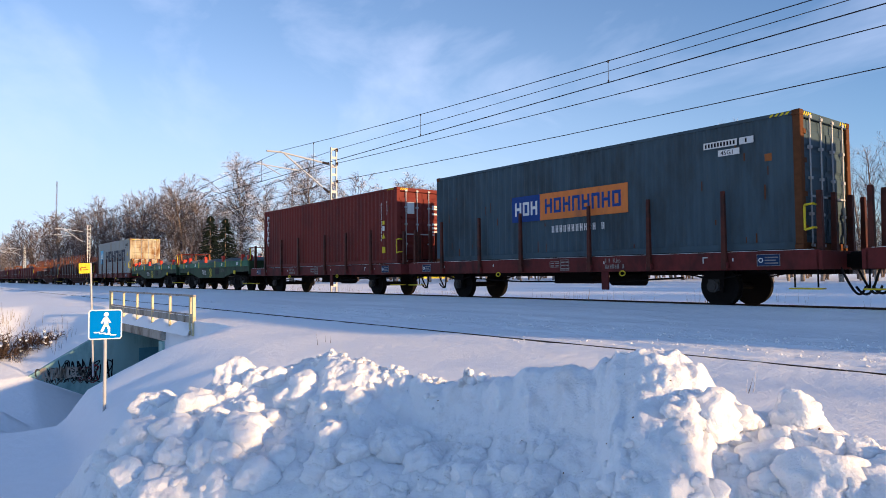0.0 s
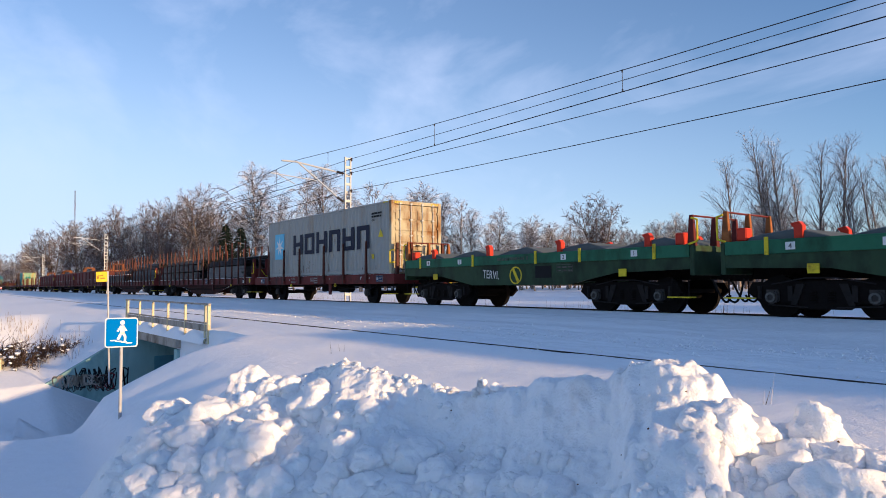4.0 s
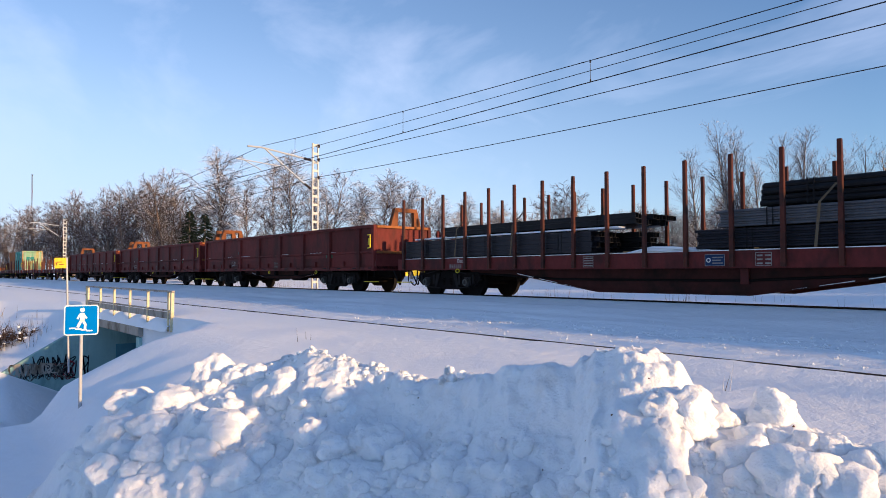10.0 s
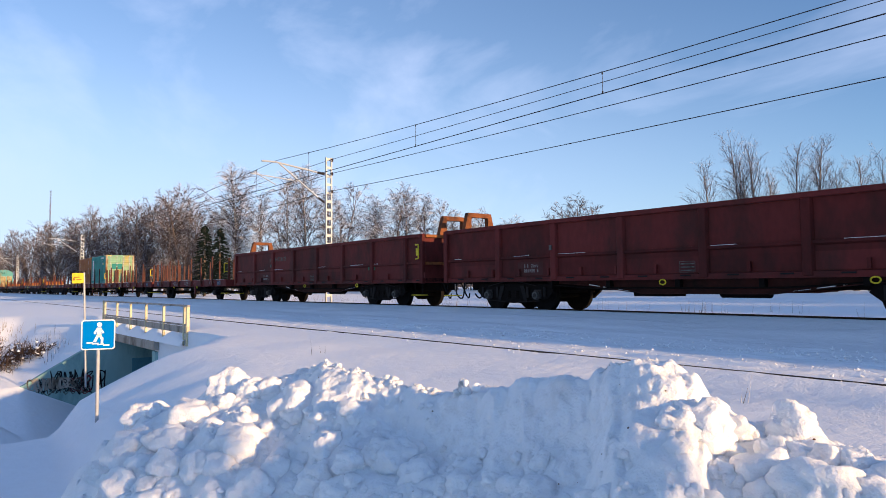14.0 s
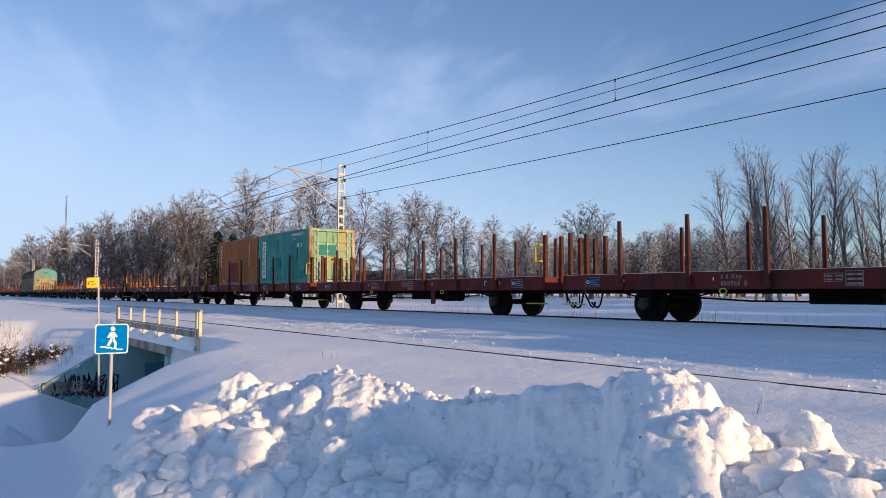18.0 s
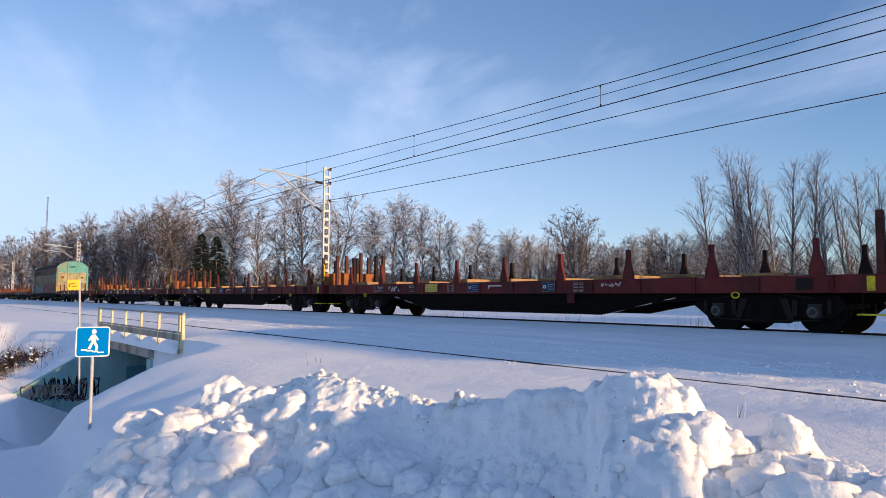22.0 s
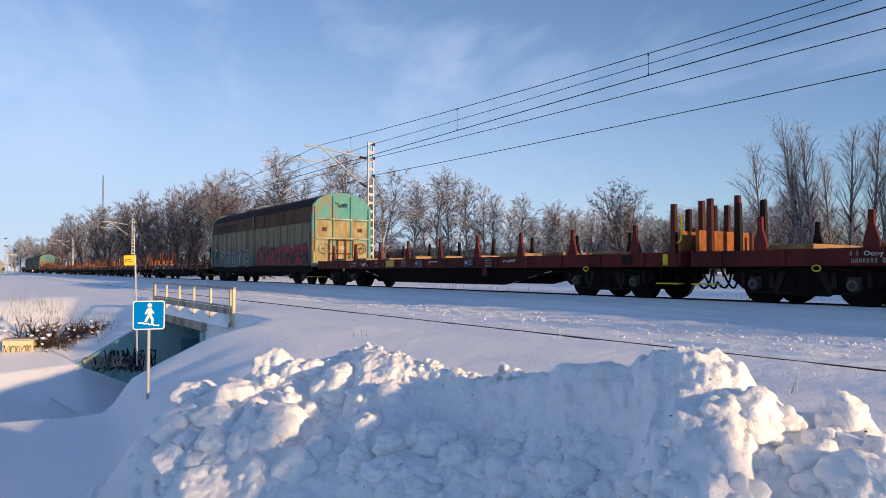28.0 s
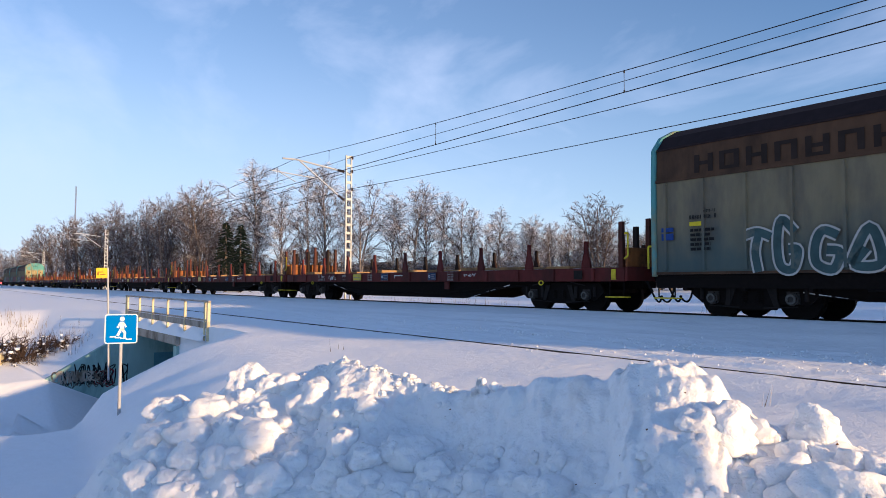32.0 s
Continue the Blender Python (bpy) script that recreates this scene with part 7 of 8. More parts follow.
def build_covered():
    t = thing("covered_wagon", "tall sliding-wall covered wagon, sooty and sprayed with graffiti", "railway wagon", "covered wagons")
    h = COV_HALF
    roof = [(-1.33, 3.27), (-1.30, 4.04), (-1.04, 4.39), (-0.55, 4.65), (0.1, 4.76), (0.75, 4.65), (1.24, 4.39), (1.50, 4.04), (1.53, 3.27)]
    for e, x0, x1 in ((-1, -h + 0.06, 0.0), (1, 0.02, h - 0.06)):
        bm = bmesh.new()
        lo = [bm.verts.new((x0, *p)) for p in roof]
        hi = [bm.verts.new((x1, *p)) for p in roof]
        for i in range(1, len(roof) - 2):
            bm.faces.new((lo[i], hi[i], hi[i + 1], lo[i + 1]))
        part("roof_section", bm, M["cover_roof"], t, "dark sooty curved roof")
        for s, lim in ((-1, (0, 1)), (1, (-2, -1))):
            bm = bmesh.new()
            a, b = (roof[k] for k in lim)
            bm.faces.new([bm.verts.new(p) for p in ((x0, *a), (x1, *a), (x1, *b), (x0, *b))])
            part("roof_section", bm, M["cover_brown"], t, "brown upper wall stained with soot")
            zr = roof[1][1]
            gy = a[0] if s > 0 else b[0]
            boxes("gutter", [(x0, x1, gy - 0.025, gy + 0.025, zr - 0.02, zr + 0.025)], M["cover_roof"], t)
        for s, f in ((-1, -1.33), (1, 1.53)):
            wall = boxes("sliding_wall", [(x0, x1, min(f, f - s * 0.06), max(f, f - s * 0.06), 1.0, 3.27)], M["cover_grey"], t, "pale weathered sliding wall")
            for k in range(9):
                x = x0 + 0.25 + k * (x1 - x0 - 0.5) / 8
                bm = bmesh.new()
                prism(bm, [(x - 0.05, f), (x - 0.03, f + s * 0.045), (x + 0.03, f + s * 0.045), (x + 0.05, f)], "z", 1.1, 3.2)
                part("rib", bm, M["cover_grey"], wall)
            boxes("rail", [(x0, x1, min(f, f + s * 0.04), max(f, f + s * 0.04), z, z + 0.06) for z in (1.0, 3.23)], M["cover_brown"], wall)
    boxes("middle_post", [(-0.09, 0.09, -1.39, -1.33, 1.0, 4.1)], M["cover_grey"], t, bevel=0.01)
    for e in (-1, 1):
        bm = bmesh.new()
        pts = [(-1.37, 0.95)] + [(p[0] * 1.03, p[1] + 0.03) for p in roof] + [(1.57, 0.95)]
        prism(bm, pts, "x", e * h - 0.09, e * h + 0.05)
        part("end_wall", bm, M["cover_end"], t, "turquoise end wall streaked with rust and soot", 0.02)
        x = e * (h + 0.05)
        for y in (-1.24, -0.36, 0.52, 1.44):
            top = 4.0 if abs(y) > 1 else 4.58
            boxes("end_rib", [(min(x, x + e * 0.08), max(x, x + e * 0.08), y - 0.04, y + 0.04, 1.0, top)], M["cover_end"], t, bevel=0.01)
        for z in (2.36, 3.34):
            boxes("end_crossbar", [(min(x, x + e * 0.09), max(x, x + e * 0.09), -1.2, 1.42, z, z + 0.075)], M["rusty_pale"], t, "tan rust streaked crossbar", bevel=0.01)
        for k, y in enumerate((-1.19, -0.31, 0.57)):
            for z0, z1, m in ((1.15, 2.28, "rusty_yellow"), (2.48, 3.28, "rusty_yellow")):
                boxes("end_panel", [(min(x, x + e * 0.02), max(x, x + e * 0.02), y, y + 0.78, z0, z1)], M[m], t, "rust stained panel")
        boxes("end_locker", [(min(x, x + e * 0.06), max(x, x + e * 0.06), -0.25, 0.25, 1.35, 1.6)], M["rusty_pale"], t, bevel=0.01)
        boxes("end_locker", [(min(x, x + e * 0.06), max(x, x + e * 0.06), -0.25, 0.25, 1.8, 2.0)], M["rusty_pale"], t, bevel=0.01)
        for y in (-0.8, 0.98):
            bm = bmesh.new()
            n = 18
            pts = [(x + e * 0.16, y + 0.26 * math.cos(2 * math.pi * i / n), 1.9 + 0.26 * math.sin(2 * math.pi * i / n)) for i in range(n + 1)]
            pipe(bm, pts, 0.018, 5)
            for a in range(3):
                rod(bm, (x + e * 0.16, y - 0.26 * math.cos(a * 1.05), 1.9 - 0.26 * math.sin(a * 1.05)), (x + e * 0.16, y + 0.26 * math.cos(a * 1.05), 1.9 + 0.26 * math.sin(a * 1.05)), 0.012, 5)
            rod(bm, (x, y, 1.9), (x + e * 0.18, y, 1.9), 0.03, 6)
            part("hand_wheel", bm, M["rusty_pale"] if y < 0 else M["rust"], t)
            boxes("vent", [(min(x, x + e * 0.04), max(x, x + e * 0.04), y - 0.12, y + 0.12, 2.75, 2.95)], M["cover_brown"], t, bevel=0.01)
        ga, gb = min(x + e * 0.1, x + e * 0.14), max(x + e * 0.1, x + e * 0.14)
        for a in (-0.6, -0.2, 0.2, 0.55):
            boxes("gangway_post", [(ga, gb, a, a + 0.05, 1.1, 2.35)], M["rust"], t)
        for z in (1.6, 2.3):
            boxes("gangway_bar", [(ga + 0.004 * e, gb + 0.004 * e, -0.6, 0.6, z, z + 0.05)], M["rust"], t)
        bm = bmesh.new()
        pipe(bm, [(x + e * 0.09, -0.30, 4.22), (x + e * 0.09, -0.18, 4.22), (x + e * 0.09, -0.06, 4.00), (x + e * 0.09, 0.05, 4.18)], 0.02, 5)
        pipe(bm, [(x + e * 0.09, 0.08, 4.00), (x + e * 0.09, 0.14, 4.20), (x + e * 0.09, 0.30, 4.20), (x + e * 0.09, 0.30, 4.11), (x + e * 0.09, 0.16, 4.10), (x + e * 0.09, 0.32, 4.00)], 0.02, 5)
        part("emblem", bm, M["black"], t, "black line emblem")
        handrail(t, [(x + e * 0.02, -1.3, 1.7), (x + e * 0.15, -1.33, 1.7), (x + e * 0.15, -1.33, 1.15)])
        buffers_and_coupler(t, h, e)
        bogie(t, e * (h - 2.3), 1.8)
    belly(t, 4.0, 5.3, 6.1, 0.44, "under", 0.0, 0.73)
    boxes("side_sill", [(-h, h, s * 1.28 - 0.03, s * 1.28 + 0.03, 0.68, 0.99) for s in (-1, 1)], M["under"], t)
    bm = bmesh.new()
    box(bm, -h + 0.2, h - 0.2, -0.5, 0.5, 0.62, 1.0)
    for k in range(12):
        x = -h + 0.8 + k * 1.42
        box(bm, x - 0.04, x + 0.04, -1.3, 1.3, 0.62, 0.98)
    pipe(bm, [(-3.9, -1.32, 0.66), (3.9, -1.32, 0.66)], 0.03, 6)
    part("underframe", bm, M["under"], t)
    boxes("floor", [(-h, h, -1.26, 1.26, 1.0, 1.06)], M["under"], t)
    # sprayed and painted markings, as plain shapes
    y = -1.378
    bm = bmesh.new()
    top = [(8.1 - 0.19 * i, 2.05 + 0.10 * math.sin(i * 0.42) + 0.03 * math.sin(i * 1.1) - (0.5 if i in (0, 40) else 0)) for i in range(41)]
    prism(bm, [(0.5, 1.1), (8.1, 1.1)] + top, "y", y - 0.003, y)
    part("sprayed_field", bm, M["spray_red"], t, "red sprayed field with a wavy top edge")
    rng = random.Random(22)
    ribbon_bm = bmesh.new()
    ribbon(ribbon_bm, [(u, v + 0.01) for u, v in top[1:40]], 0.03, y - 0.006)
    part("painted_edge", ribbon_bm, M["hub"], t)
    for k in range(20):
        cx, cz, r = 0.75 + k * 0.365, rng.uniform(1.3, 1.85), rng.uniform(0.26, 0.44)
        swirl(t, M["spray_black"], cx, cz, r, rng.choice((0.6, 0.8, -0.7, -0.9)), rng.uniform(0, 6), rng.uniform(0.16, 0.28), y - 0.005 - 0.0006 * (k % 4))
        if k % 3 != 1:
            swirl(t, M["hub"], cx + rng.uniform(-0.1, 0.2), cz, r * rng.uniform(0.8, 1.15), rng.choice((0.6, 0.8, -0.7, -0.9)), rng.uniform(0, 6), 0.035, y - 0.009 - 0.0006 * (k % 4))
    sprayed_letters(t, -6.35, 1.08, 0.72, 0.95, 8, y, 0.17, M["spray_dark"], M["spray_white"], 24)
    blocks("letter_shape", t, -7.5, 3.36, 4.4, 0.42, 7, -1.332, M["soot_letter"], 0.25, True, "faded dark block lettering as plain shapes")
    lettering("Sim-u", 0.15, M["black"], t, upright(-7.3, y, 2.42), "type_code")
    small_print("number_print", -7.62, 2.28, 0.7, 0.1, y, M["black"], t, 1)
    small_print("data_print", -7.6, 1.55, 0.62, 0.55, y, M["black"], t, 5)
    # the body is wide: its far side lies further out
    for o in t.children_recursive:
        if o.name.split(".")[0] in ("roof_section", "gutter", "sliding_wall", "rib", "rail", "end_wall", "end_rib", "end_crossbar", "end_panel", "end_locker", "hand_wheel", "vent", "gangway_post", "gangway_bar", "emblem", "side_sill", "floor"):
            for v in o.data.vertices:
                v.co.y = -1.33 + (v.co.y + 1.33) * 1.14
    bars("yellow_board", [(-7.62, -7.3, 2.12, 2.22)], y, M["yellow"], t)
    bars("blue_plate", [(-8.38, -8.05, 1.82, 1.98), (-8.38, -8.05, 2.02, 2.12)], y, M["deep_blue"], t)
    return t


# ---- containers ----
def corrugated(x0, x1, z0, z1, y, out, period=0.278, depth=0.034):
    """A pressed steel wall along x; out is the side that it faces."""
    bm = bmesh.new()
    n = round((x1 - x0) / period)
    p = (x1 - x0) / n
    line = []
    for i in range(n):
        a = x0 + i * p
        line += [(a, 0), (a + 0.26 * p, 0), (a + 0.5 * p, depth), (a + 0.76 * p, depth)]
    line.append((x1, 0))
    lo = [bm.verts.new((x, y - out * d, z0)) for x, d in line]
    hi = [bm.verts.new((x, y - out * d, z1)) for x, d in line]
    for i in range(len(line) - 1):
        bm.faces.new((lo[i], lo[i + 1], hi[i + 1], hi[i]))
    return bm


def build_container(length, height, paint, edge, label, end_paint=None, seed=1, stripes=True):
    """Doors face forwards (+x). Origin at the middle of the base."""
    t = thing("shipping_container", label, "container", "containers on the train")
    rng = random.Random(seed)
    l, w, hh = length / 2, 1.219, height
    P, E, D = M[paint], M[edge], M[end_paint or paint]
    for s in (-1, 1):
        part("side_wall", corrugated(-l + 0.1, l - 0.1, 0.16, hh - 0.07, s * (w - 0.012), s), P, t)
        boxes("bottom_rail", [(-l + 0.16, l - 0.16, s * w - (0.06 if s > 0 else 0), s * w + (0 if s > 0 else 0.06), 0.02, 0.17)], P, t, bevel=0.008)
        boxes("top_rail", [(-l + 0.16, l - 0.16, s * w - (0.06 if s > 0 else 0), s * w + (0 if s > 0 else 0.06), hh - 0.09, hh - 0.015)], P, t, bevel=0.008)
        for e in (-1, 1):
            boxes("corner_post", [(min(e * l, e * (l - 0.16)), max(e * l, e * (l - 0.16)), min(s * w, s * (w - 0.16)), max(s * w, s * (w - 0.16)), 0.12, hh - 0.12)], E if e > 0 else P, t, bevel=0.012)
            for z in (0, hh - 0.12):
                boxes("corner_casting", [(min(e * (l + 0.002), e * (l - 0.178)), max(e * (l + 0.002), e * (l - 0.178)), min(s * (w + 0.002), s * (w - 0.16)), max(s * (w + 0.002), s * (w - 0.16)), z, z + 0.12)], E, t, bevel=0.012)
    bm = bmesh.new()
    n = round(length / 0.55)
    for i in range(n):
        a, b = -l + 0.1 + i * (length - 0.2) / n, -l + 0.1 + (i + 1) * (length - 0.2) / n
        box(bm, a, b - 0.08, -w + 0.06, w - 0.06, hh - 0.05, hh - 0.02)
    box(bm, -l + 0.1, l - 0.1, -w + 0.06, w - 0.06, hh - 0.07, hh - 0.04)
    part("roof", bm, P, t)
    boxes("floor", [(-l + 0.16, l - 0.16, -w + 0.07, w - 0.07, 0.05, 0.17)], M["under"], t)
    boxes("rear_wall", [(-l + 0.02, -l + 0.05, -w + 0.16, w - 0.16, 0.12, hh - 0.1)], P, t)
    boxes("door_sill", [(l - 0.14, l - 0.01, -w + 0.165, w - 0.165, 0.0, 0.15)], E, t, bevel=0.01)
    boxes("door_header", [(l - 0.14, l - 0.005, -w + 0.165, w - 0.165, hh - 0.15, hh - 0.01)], D, t, bevel=0.01)
    for s in (-1, 1):
        y0, y1 = sorted((s * 0.012, s * (w - 0.17)))
        bm = bmesh.new()
        box(bm, l - 0.09, l - 0.06, y0, y1, 0.17, hh - 0.17)
        k = 5
        for i in range(k):
            z = 0.3 + i * (hh - 0.6) / k
            prism(bm, [(l - 0.06, z), (l - 0.03, z + 0.06), (l - 0.03, z + (hh - 0.6) / k - 0.14), (l - 0.06, z + (hh - 0.6) / k - 0.06)], "y", y0 + 0.06, y1 - 0.06)
        door = part("door", bm, D, t)
        for y in (s * 0.28, s * 0.80):
            bm = bmesh.new()
            rod(bm, (l + 0.0, y, 0.06), (l + 0.0, y, hh - 0.06), 0.019, 8)
            for z in (0.1, 0.75, 1.5, hh - 0.75, hh - 0.12):
                box(bm, l - 0.04, l + 0.03, y - 0.05, y + 0.05, z - 0.03, z + 0.03)
            box(bm, l + 0.01, l + 0.035, min(y, y - s * 0.38), max(y, y - s * 0.38), 1.1, 1.14)
            part("lock_rod", bm, M["galv"], door, "galvanised locking rod")
        boxes("hinge", [(l - 0.02, l + 0.012, s * (w - 0.17) - 0.06, s * (w - 0.17) + 0.06, z, z + 0.1) for z in (0.4, 1.1, 1.8, hh - 0.5)], E, door, bevel=0.005)
    if stripes:
        bm = bmesh.new()
        for s in (-1, 1):
            for k in range(4):
                y = s * (w - 0.2 - k * 0.09)
                prism(bm, [(y, hh - 0.11), (y - 0.045, hh - 0.11), (y - 0.005, hh - 0.03), (y + 0.04, hh - 0.03)], "x", l - 0.004, l + 0.0)
        for k in range(4):
            x = l - 0.25 - k * 0.11
            prism(bm, [(x, hh - 0.085), (x - 0.055, hh - 0.085), (x - 0.005, hh - 0.025), (x + 0.05, hh - 0.025)], "y", -w - 0.004, -w)
        tagged(part("hazard_stripe", bm, M["yellow"], t), kind="stuff")
    wear = bmesh.new()
    for i in range(24):
        x = rng.uniform(-l + 0.3, l - 0.3)
        hgt = rng.uniform(0.05, 0.35)
        z = rng.choice((0.18, rng.uniform(0.3, hh - 0.5)))
        wd = rng.uniform(0.01, 0.035)
        box(wear, x, x + wd, -w + 0.0085, -w + 0.0115, z, z + hgt)
    tagged(part("rust_streak", wear, M["rust"], t, "thin rust runs"), kind="stuff")
    return t, l, w, hh


def blocks(name, t, x, z, w, h, count, y, mat, gap=0.2, hollow=True, label="block letter as a plain shape"):
    """Letter-sized plain shapes in a row."""
    step = w / count
    for k in range(count):
        rows = []
        a, b = x + k * step, x + (k + 1) * step - gap * step
        s = (b - a) * 0.27
        if hollow:
            rows += [(a, a + s, z, z + h), (b - s, b, z, z + h), (a + s, b - s, z + h * (0.80 if k % 2 else 0.42), z + h * (1.0 if k % 2 else 0.62))]
            if k % 3 == 1:
                rows.append((a + s, b - s, z, z + h * 0.18))
        else:
            rows.append((a, b, z, z + h))
        bars(name, rows, y, mat, t, label=label)


def column(name, t, x, z_top, w, h, count, y, mat, label="plain letter shape in an upright column"):
    step = h / count
    for k in range(count):
        rows = []
        z1 = z_top - k * step
        z0 = z1 - step * 0.78
        s = w * 0.28
        rows += [(x, x + w, z1 - step * 0.2, z1), (x + (w - s) / 2 if k % 2 else x, x + (w + s) / 2 if k % 2 else x + s, z0, z1 - step * 0.2)]
        if k % 2 == 0:
            rows.append((x + w - s, x + w, z0 + step * 0.2, z1 - step * 0.2))
        bars(name, rows, y, mat, t, label=label)


def slate_container():
    t, l, w, h = build_container(12.192, 2.896, "grey_blue", "rust", "slate blue forty-foot container with blue and orange panel, doors forward", "grey_blue", 3)
    y = -w - 0.002
    bars("blue_panel", [(-2.35, -1.2, 1.1, 1.86)], y, M["deep_blue"], t, label="blue panel with white shapes")
    bars("orange_panel", [(-1.2, 1.85, 1.1, 1.86)], y, M["orange"], t, label="orange panel with dark blue shapes")
    blocks("white_letter", t, -2.22, 1.28, 0.98, 0.4, 3, y - 0.004, M["white"])
    blocks("blue_letter", t, -1.0, 1.28, 2.7, 0.42, 8, y - 0.004, M["deep_blue"])
    small_print("web_print", -0.75, 0.72, 1.9, 0.2, y, M["white"], t, 1)
    bars("number_patch", [(3.95, 4.75, 2.35, 2.5), (4.8, 5.12, 2.35, 2.5), (4.3, 4.8, 2.15, 2.29)], y, M["white"], t)
    lettering("45G1", 0.14, M["black"], t, upright(4.36, y - 0.005, 2.17), "size_code")
    bars("yellow_label", [(5.35, 5.5, 1.9, 2.06)], y, M["worn"], t)
    bars("dark_print", [(3.99 + k * 0.074, 4.03 + k * 0.074, 2.38, 2.47) for k in range(10)] + [(4.93, 4.97, 2.38, 2.47)], y - 0.004, M["black"], t)
    return t


def maroon_container():
    t, l, w, h = build_container(12.192, 2.896, "maroon", "maroon", "maroon forty-foot container with a white upright name, doors forward", "maroon", 5)
    y = -w - 0.002
    column("white_name", t, -5.72, 2.6, 0.24, 1.55, 6, y, M["white"])
    column("number_column", t, 5.0, 2.35, 0.065, 1.5, 11, y, M["white"])
    for k, c in enumerate("45G1"):
        lettering(c, 0.14, M["white"], t, upright(5.38, y, 2.32 - k * 0.15), "size_code")
    bars("yellow_label", [(5.1, 5.25, 1.52, 1.66), (5.08, 5.3, 0.42, 0.66)], y, M["yellow"], t)
    bars("white_label", [(5.1, 5.25, 1.28, 1.46)], y, M["white"], t)
    bm = bmesh.new()
    prism(bm, [(5.06, 0.98), (5.3, 0.98), (5.18, 1.18)], "y", y - 0.003, y)
    part("warning_triangle", bm, M["yellow"], t)
    boxes("door_poster", [(l - 0.026, l - 0.022, -0.72, -0.4, 1.9, 2.35)], M["white"], t, "white notice on the door")
    boxes("door_marks", [(l - 0.026, l - 0.022, 0.45, 0.8, z, z + 0.07) for z in (1.2, 1.35, 1.5, 1.9, 2.1, 2.2)], M["white"], t)
    return t


def pale_container():
    t, l, w, h = build_container(12.192, 2.896, "pale", "rusty_pale", "pale grey forty-foot container with dark blue block letters, rust streaked", "rusty_pale", 7)
    y = -w - 0.002
    bars("blue_square", [(-5.2, -4.05, 0.9, 2.2)], y, M["sky_blue"], t, label="light blue square with a white star")
    bm = bmesh.new()
    pts = []
    for k in range(14):
        r = 0.52 if k % 2 == 0 else 0.16
        a = math.pi / 2 + k * math.pi / 7
        pts.append((-4.62 + r * math.cos(a), 1.55 + r * math.sin(a)))
    prism(bm, pts, "y", y - 0.008, y - 0.004)
    part("white_star", bm, M["white"], t, "white seven-pointed star")
    blocks("dark_letter", t, -2.95, 1.05, 7.6, 0.98, 6, y, M["navy"], 0.17, True, "large dark blue block letters as plain shapes")
    small_print("number_print", 4.6, 2.3, 0.85, 0.25, y, M["black"], t, 2)
    lettering("45G1", 0.13, M["black"], t, upright(4.6, y, 2.15), "size_code")
    bm = bmesh.new()
    prism(bm, [(5.1, 1.48), (5.5, 1.48), (5.3, 1.8)], "y", y - 0.003, y)
    part("warning_triangle", bm, M["yellow"], t)
    bars("yellow_label", [(4.6, 4.78, 0.62, 0.8)], y, M["yellow"], t)
    return t


def teal_container():
    t, l, w, h = build_container(6.058, 2.591, "teal", "rusty_pale", "turquoise twenty-foot container with repaired patches and a white name strip", "teal_door", 9)
    y = -w - 0.002
    bars("white_strip", [(-2.45, -2.02, 0.3, 2.2)], y, M["white"], t, label="white strip with blue shapes")
    column("blue_name", t, -2.34, 2.1, 0.2, 1.7, 9, y - 0.004, M["deep_blue"])
    for r in ((0.75, 1.75, 1.2, 2.0), (-0.75, -0.42, 1.65, 2.2), (-1.5, -0.95, 0.2, 0.85), (-0.7, -0.2, 0.75, 1.3), (1.9, 2.5, 0.25, 0.6)):
        bars("repair_patch", [r], y, M["teal_patch"], t)
    small_print("number_print", 1.1, 2.28, 1.3, 0.14, y, M["white"], t, 1)
    lettering("22G1", 0.13, M["white"], t, upright(1.3, y, 2.1), "size_code")
    bars("labels", [(1.75, 1.9, 1.72, 1.92)], y, M["white"], t)
    bars("yellow_label", [(2.12, 2.28, 1.72, 1.88)], y, M["yellow"], t)
    boxes("door_patch", [(l - 0.027, l - 0.022, -0.7, 0.2, 1.3, 1.8)], M["teal_patch"], t)
    return t


def ochre_container():
    t, l, w, h = build_container(6.058, 2.591, "ochre", "ochre", "ochre brown twenty-foot container with a white upright name and red patch", "ochre", 11)
    y = -w - 0.002
    column("white_name", t, -2.6, 2.35, 0.22, 1.35, 6, y, M["white"])
    bars("red_patch", [(-1.2, 0.2, 0.16, 1.25)], y, M["maroon"], t, label="square dark red repair patch")
    column("number_column", t, 1.85, 2.3, 0.09, 1.3, 11, y, M["white"])
    small_print("side_print", -2.1, 0.18, 0.35, 0.12, y, M["white"], t, 1)
    return t


# ---- steel loads ----
def round_tube(length, r, wall=0.15, sides=10):
    bm = bmesh.new()
    rings = []
    for x, rr in ((0, r), (length, r), (length, r * (1 - wall)), (length - 0.5, r * (1 - wall)), (0, r * (1 - wall))):
        rings.append([bm.verts.new((x, rr * math.cos(2 * math.pi * i / sides), rr * math.sin(2 * math.pi * i / sides))) for i in range(sides)])
    for a, b in ((0, 1), (1, 2), (2, 3)):
        for i in range(sides):
            bm.faces.new((rings[a][i], rings[a][(i + 1) % sides], rings[b][(i + 1) % sides], rings[b][i]))
    bmesh.ops.delete(bm, geom=rings[4], context="VERTS")
    me = bpy.data.meshes.new("tube")
    bm.to_mesh(me)
    bm.free()
    return me


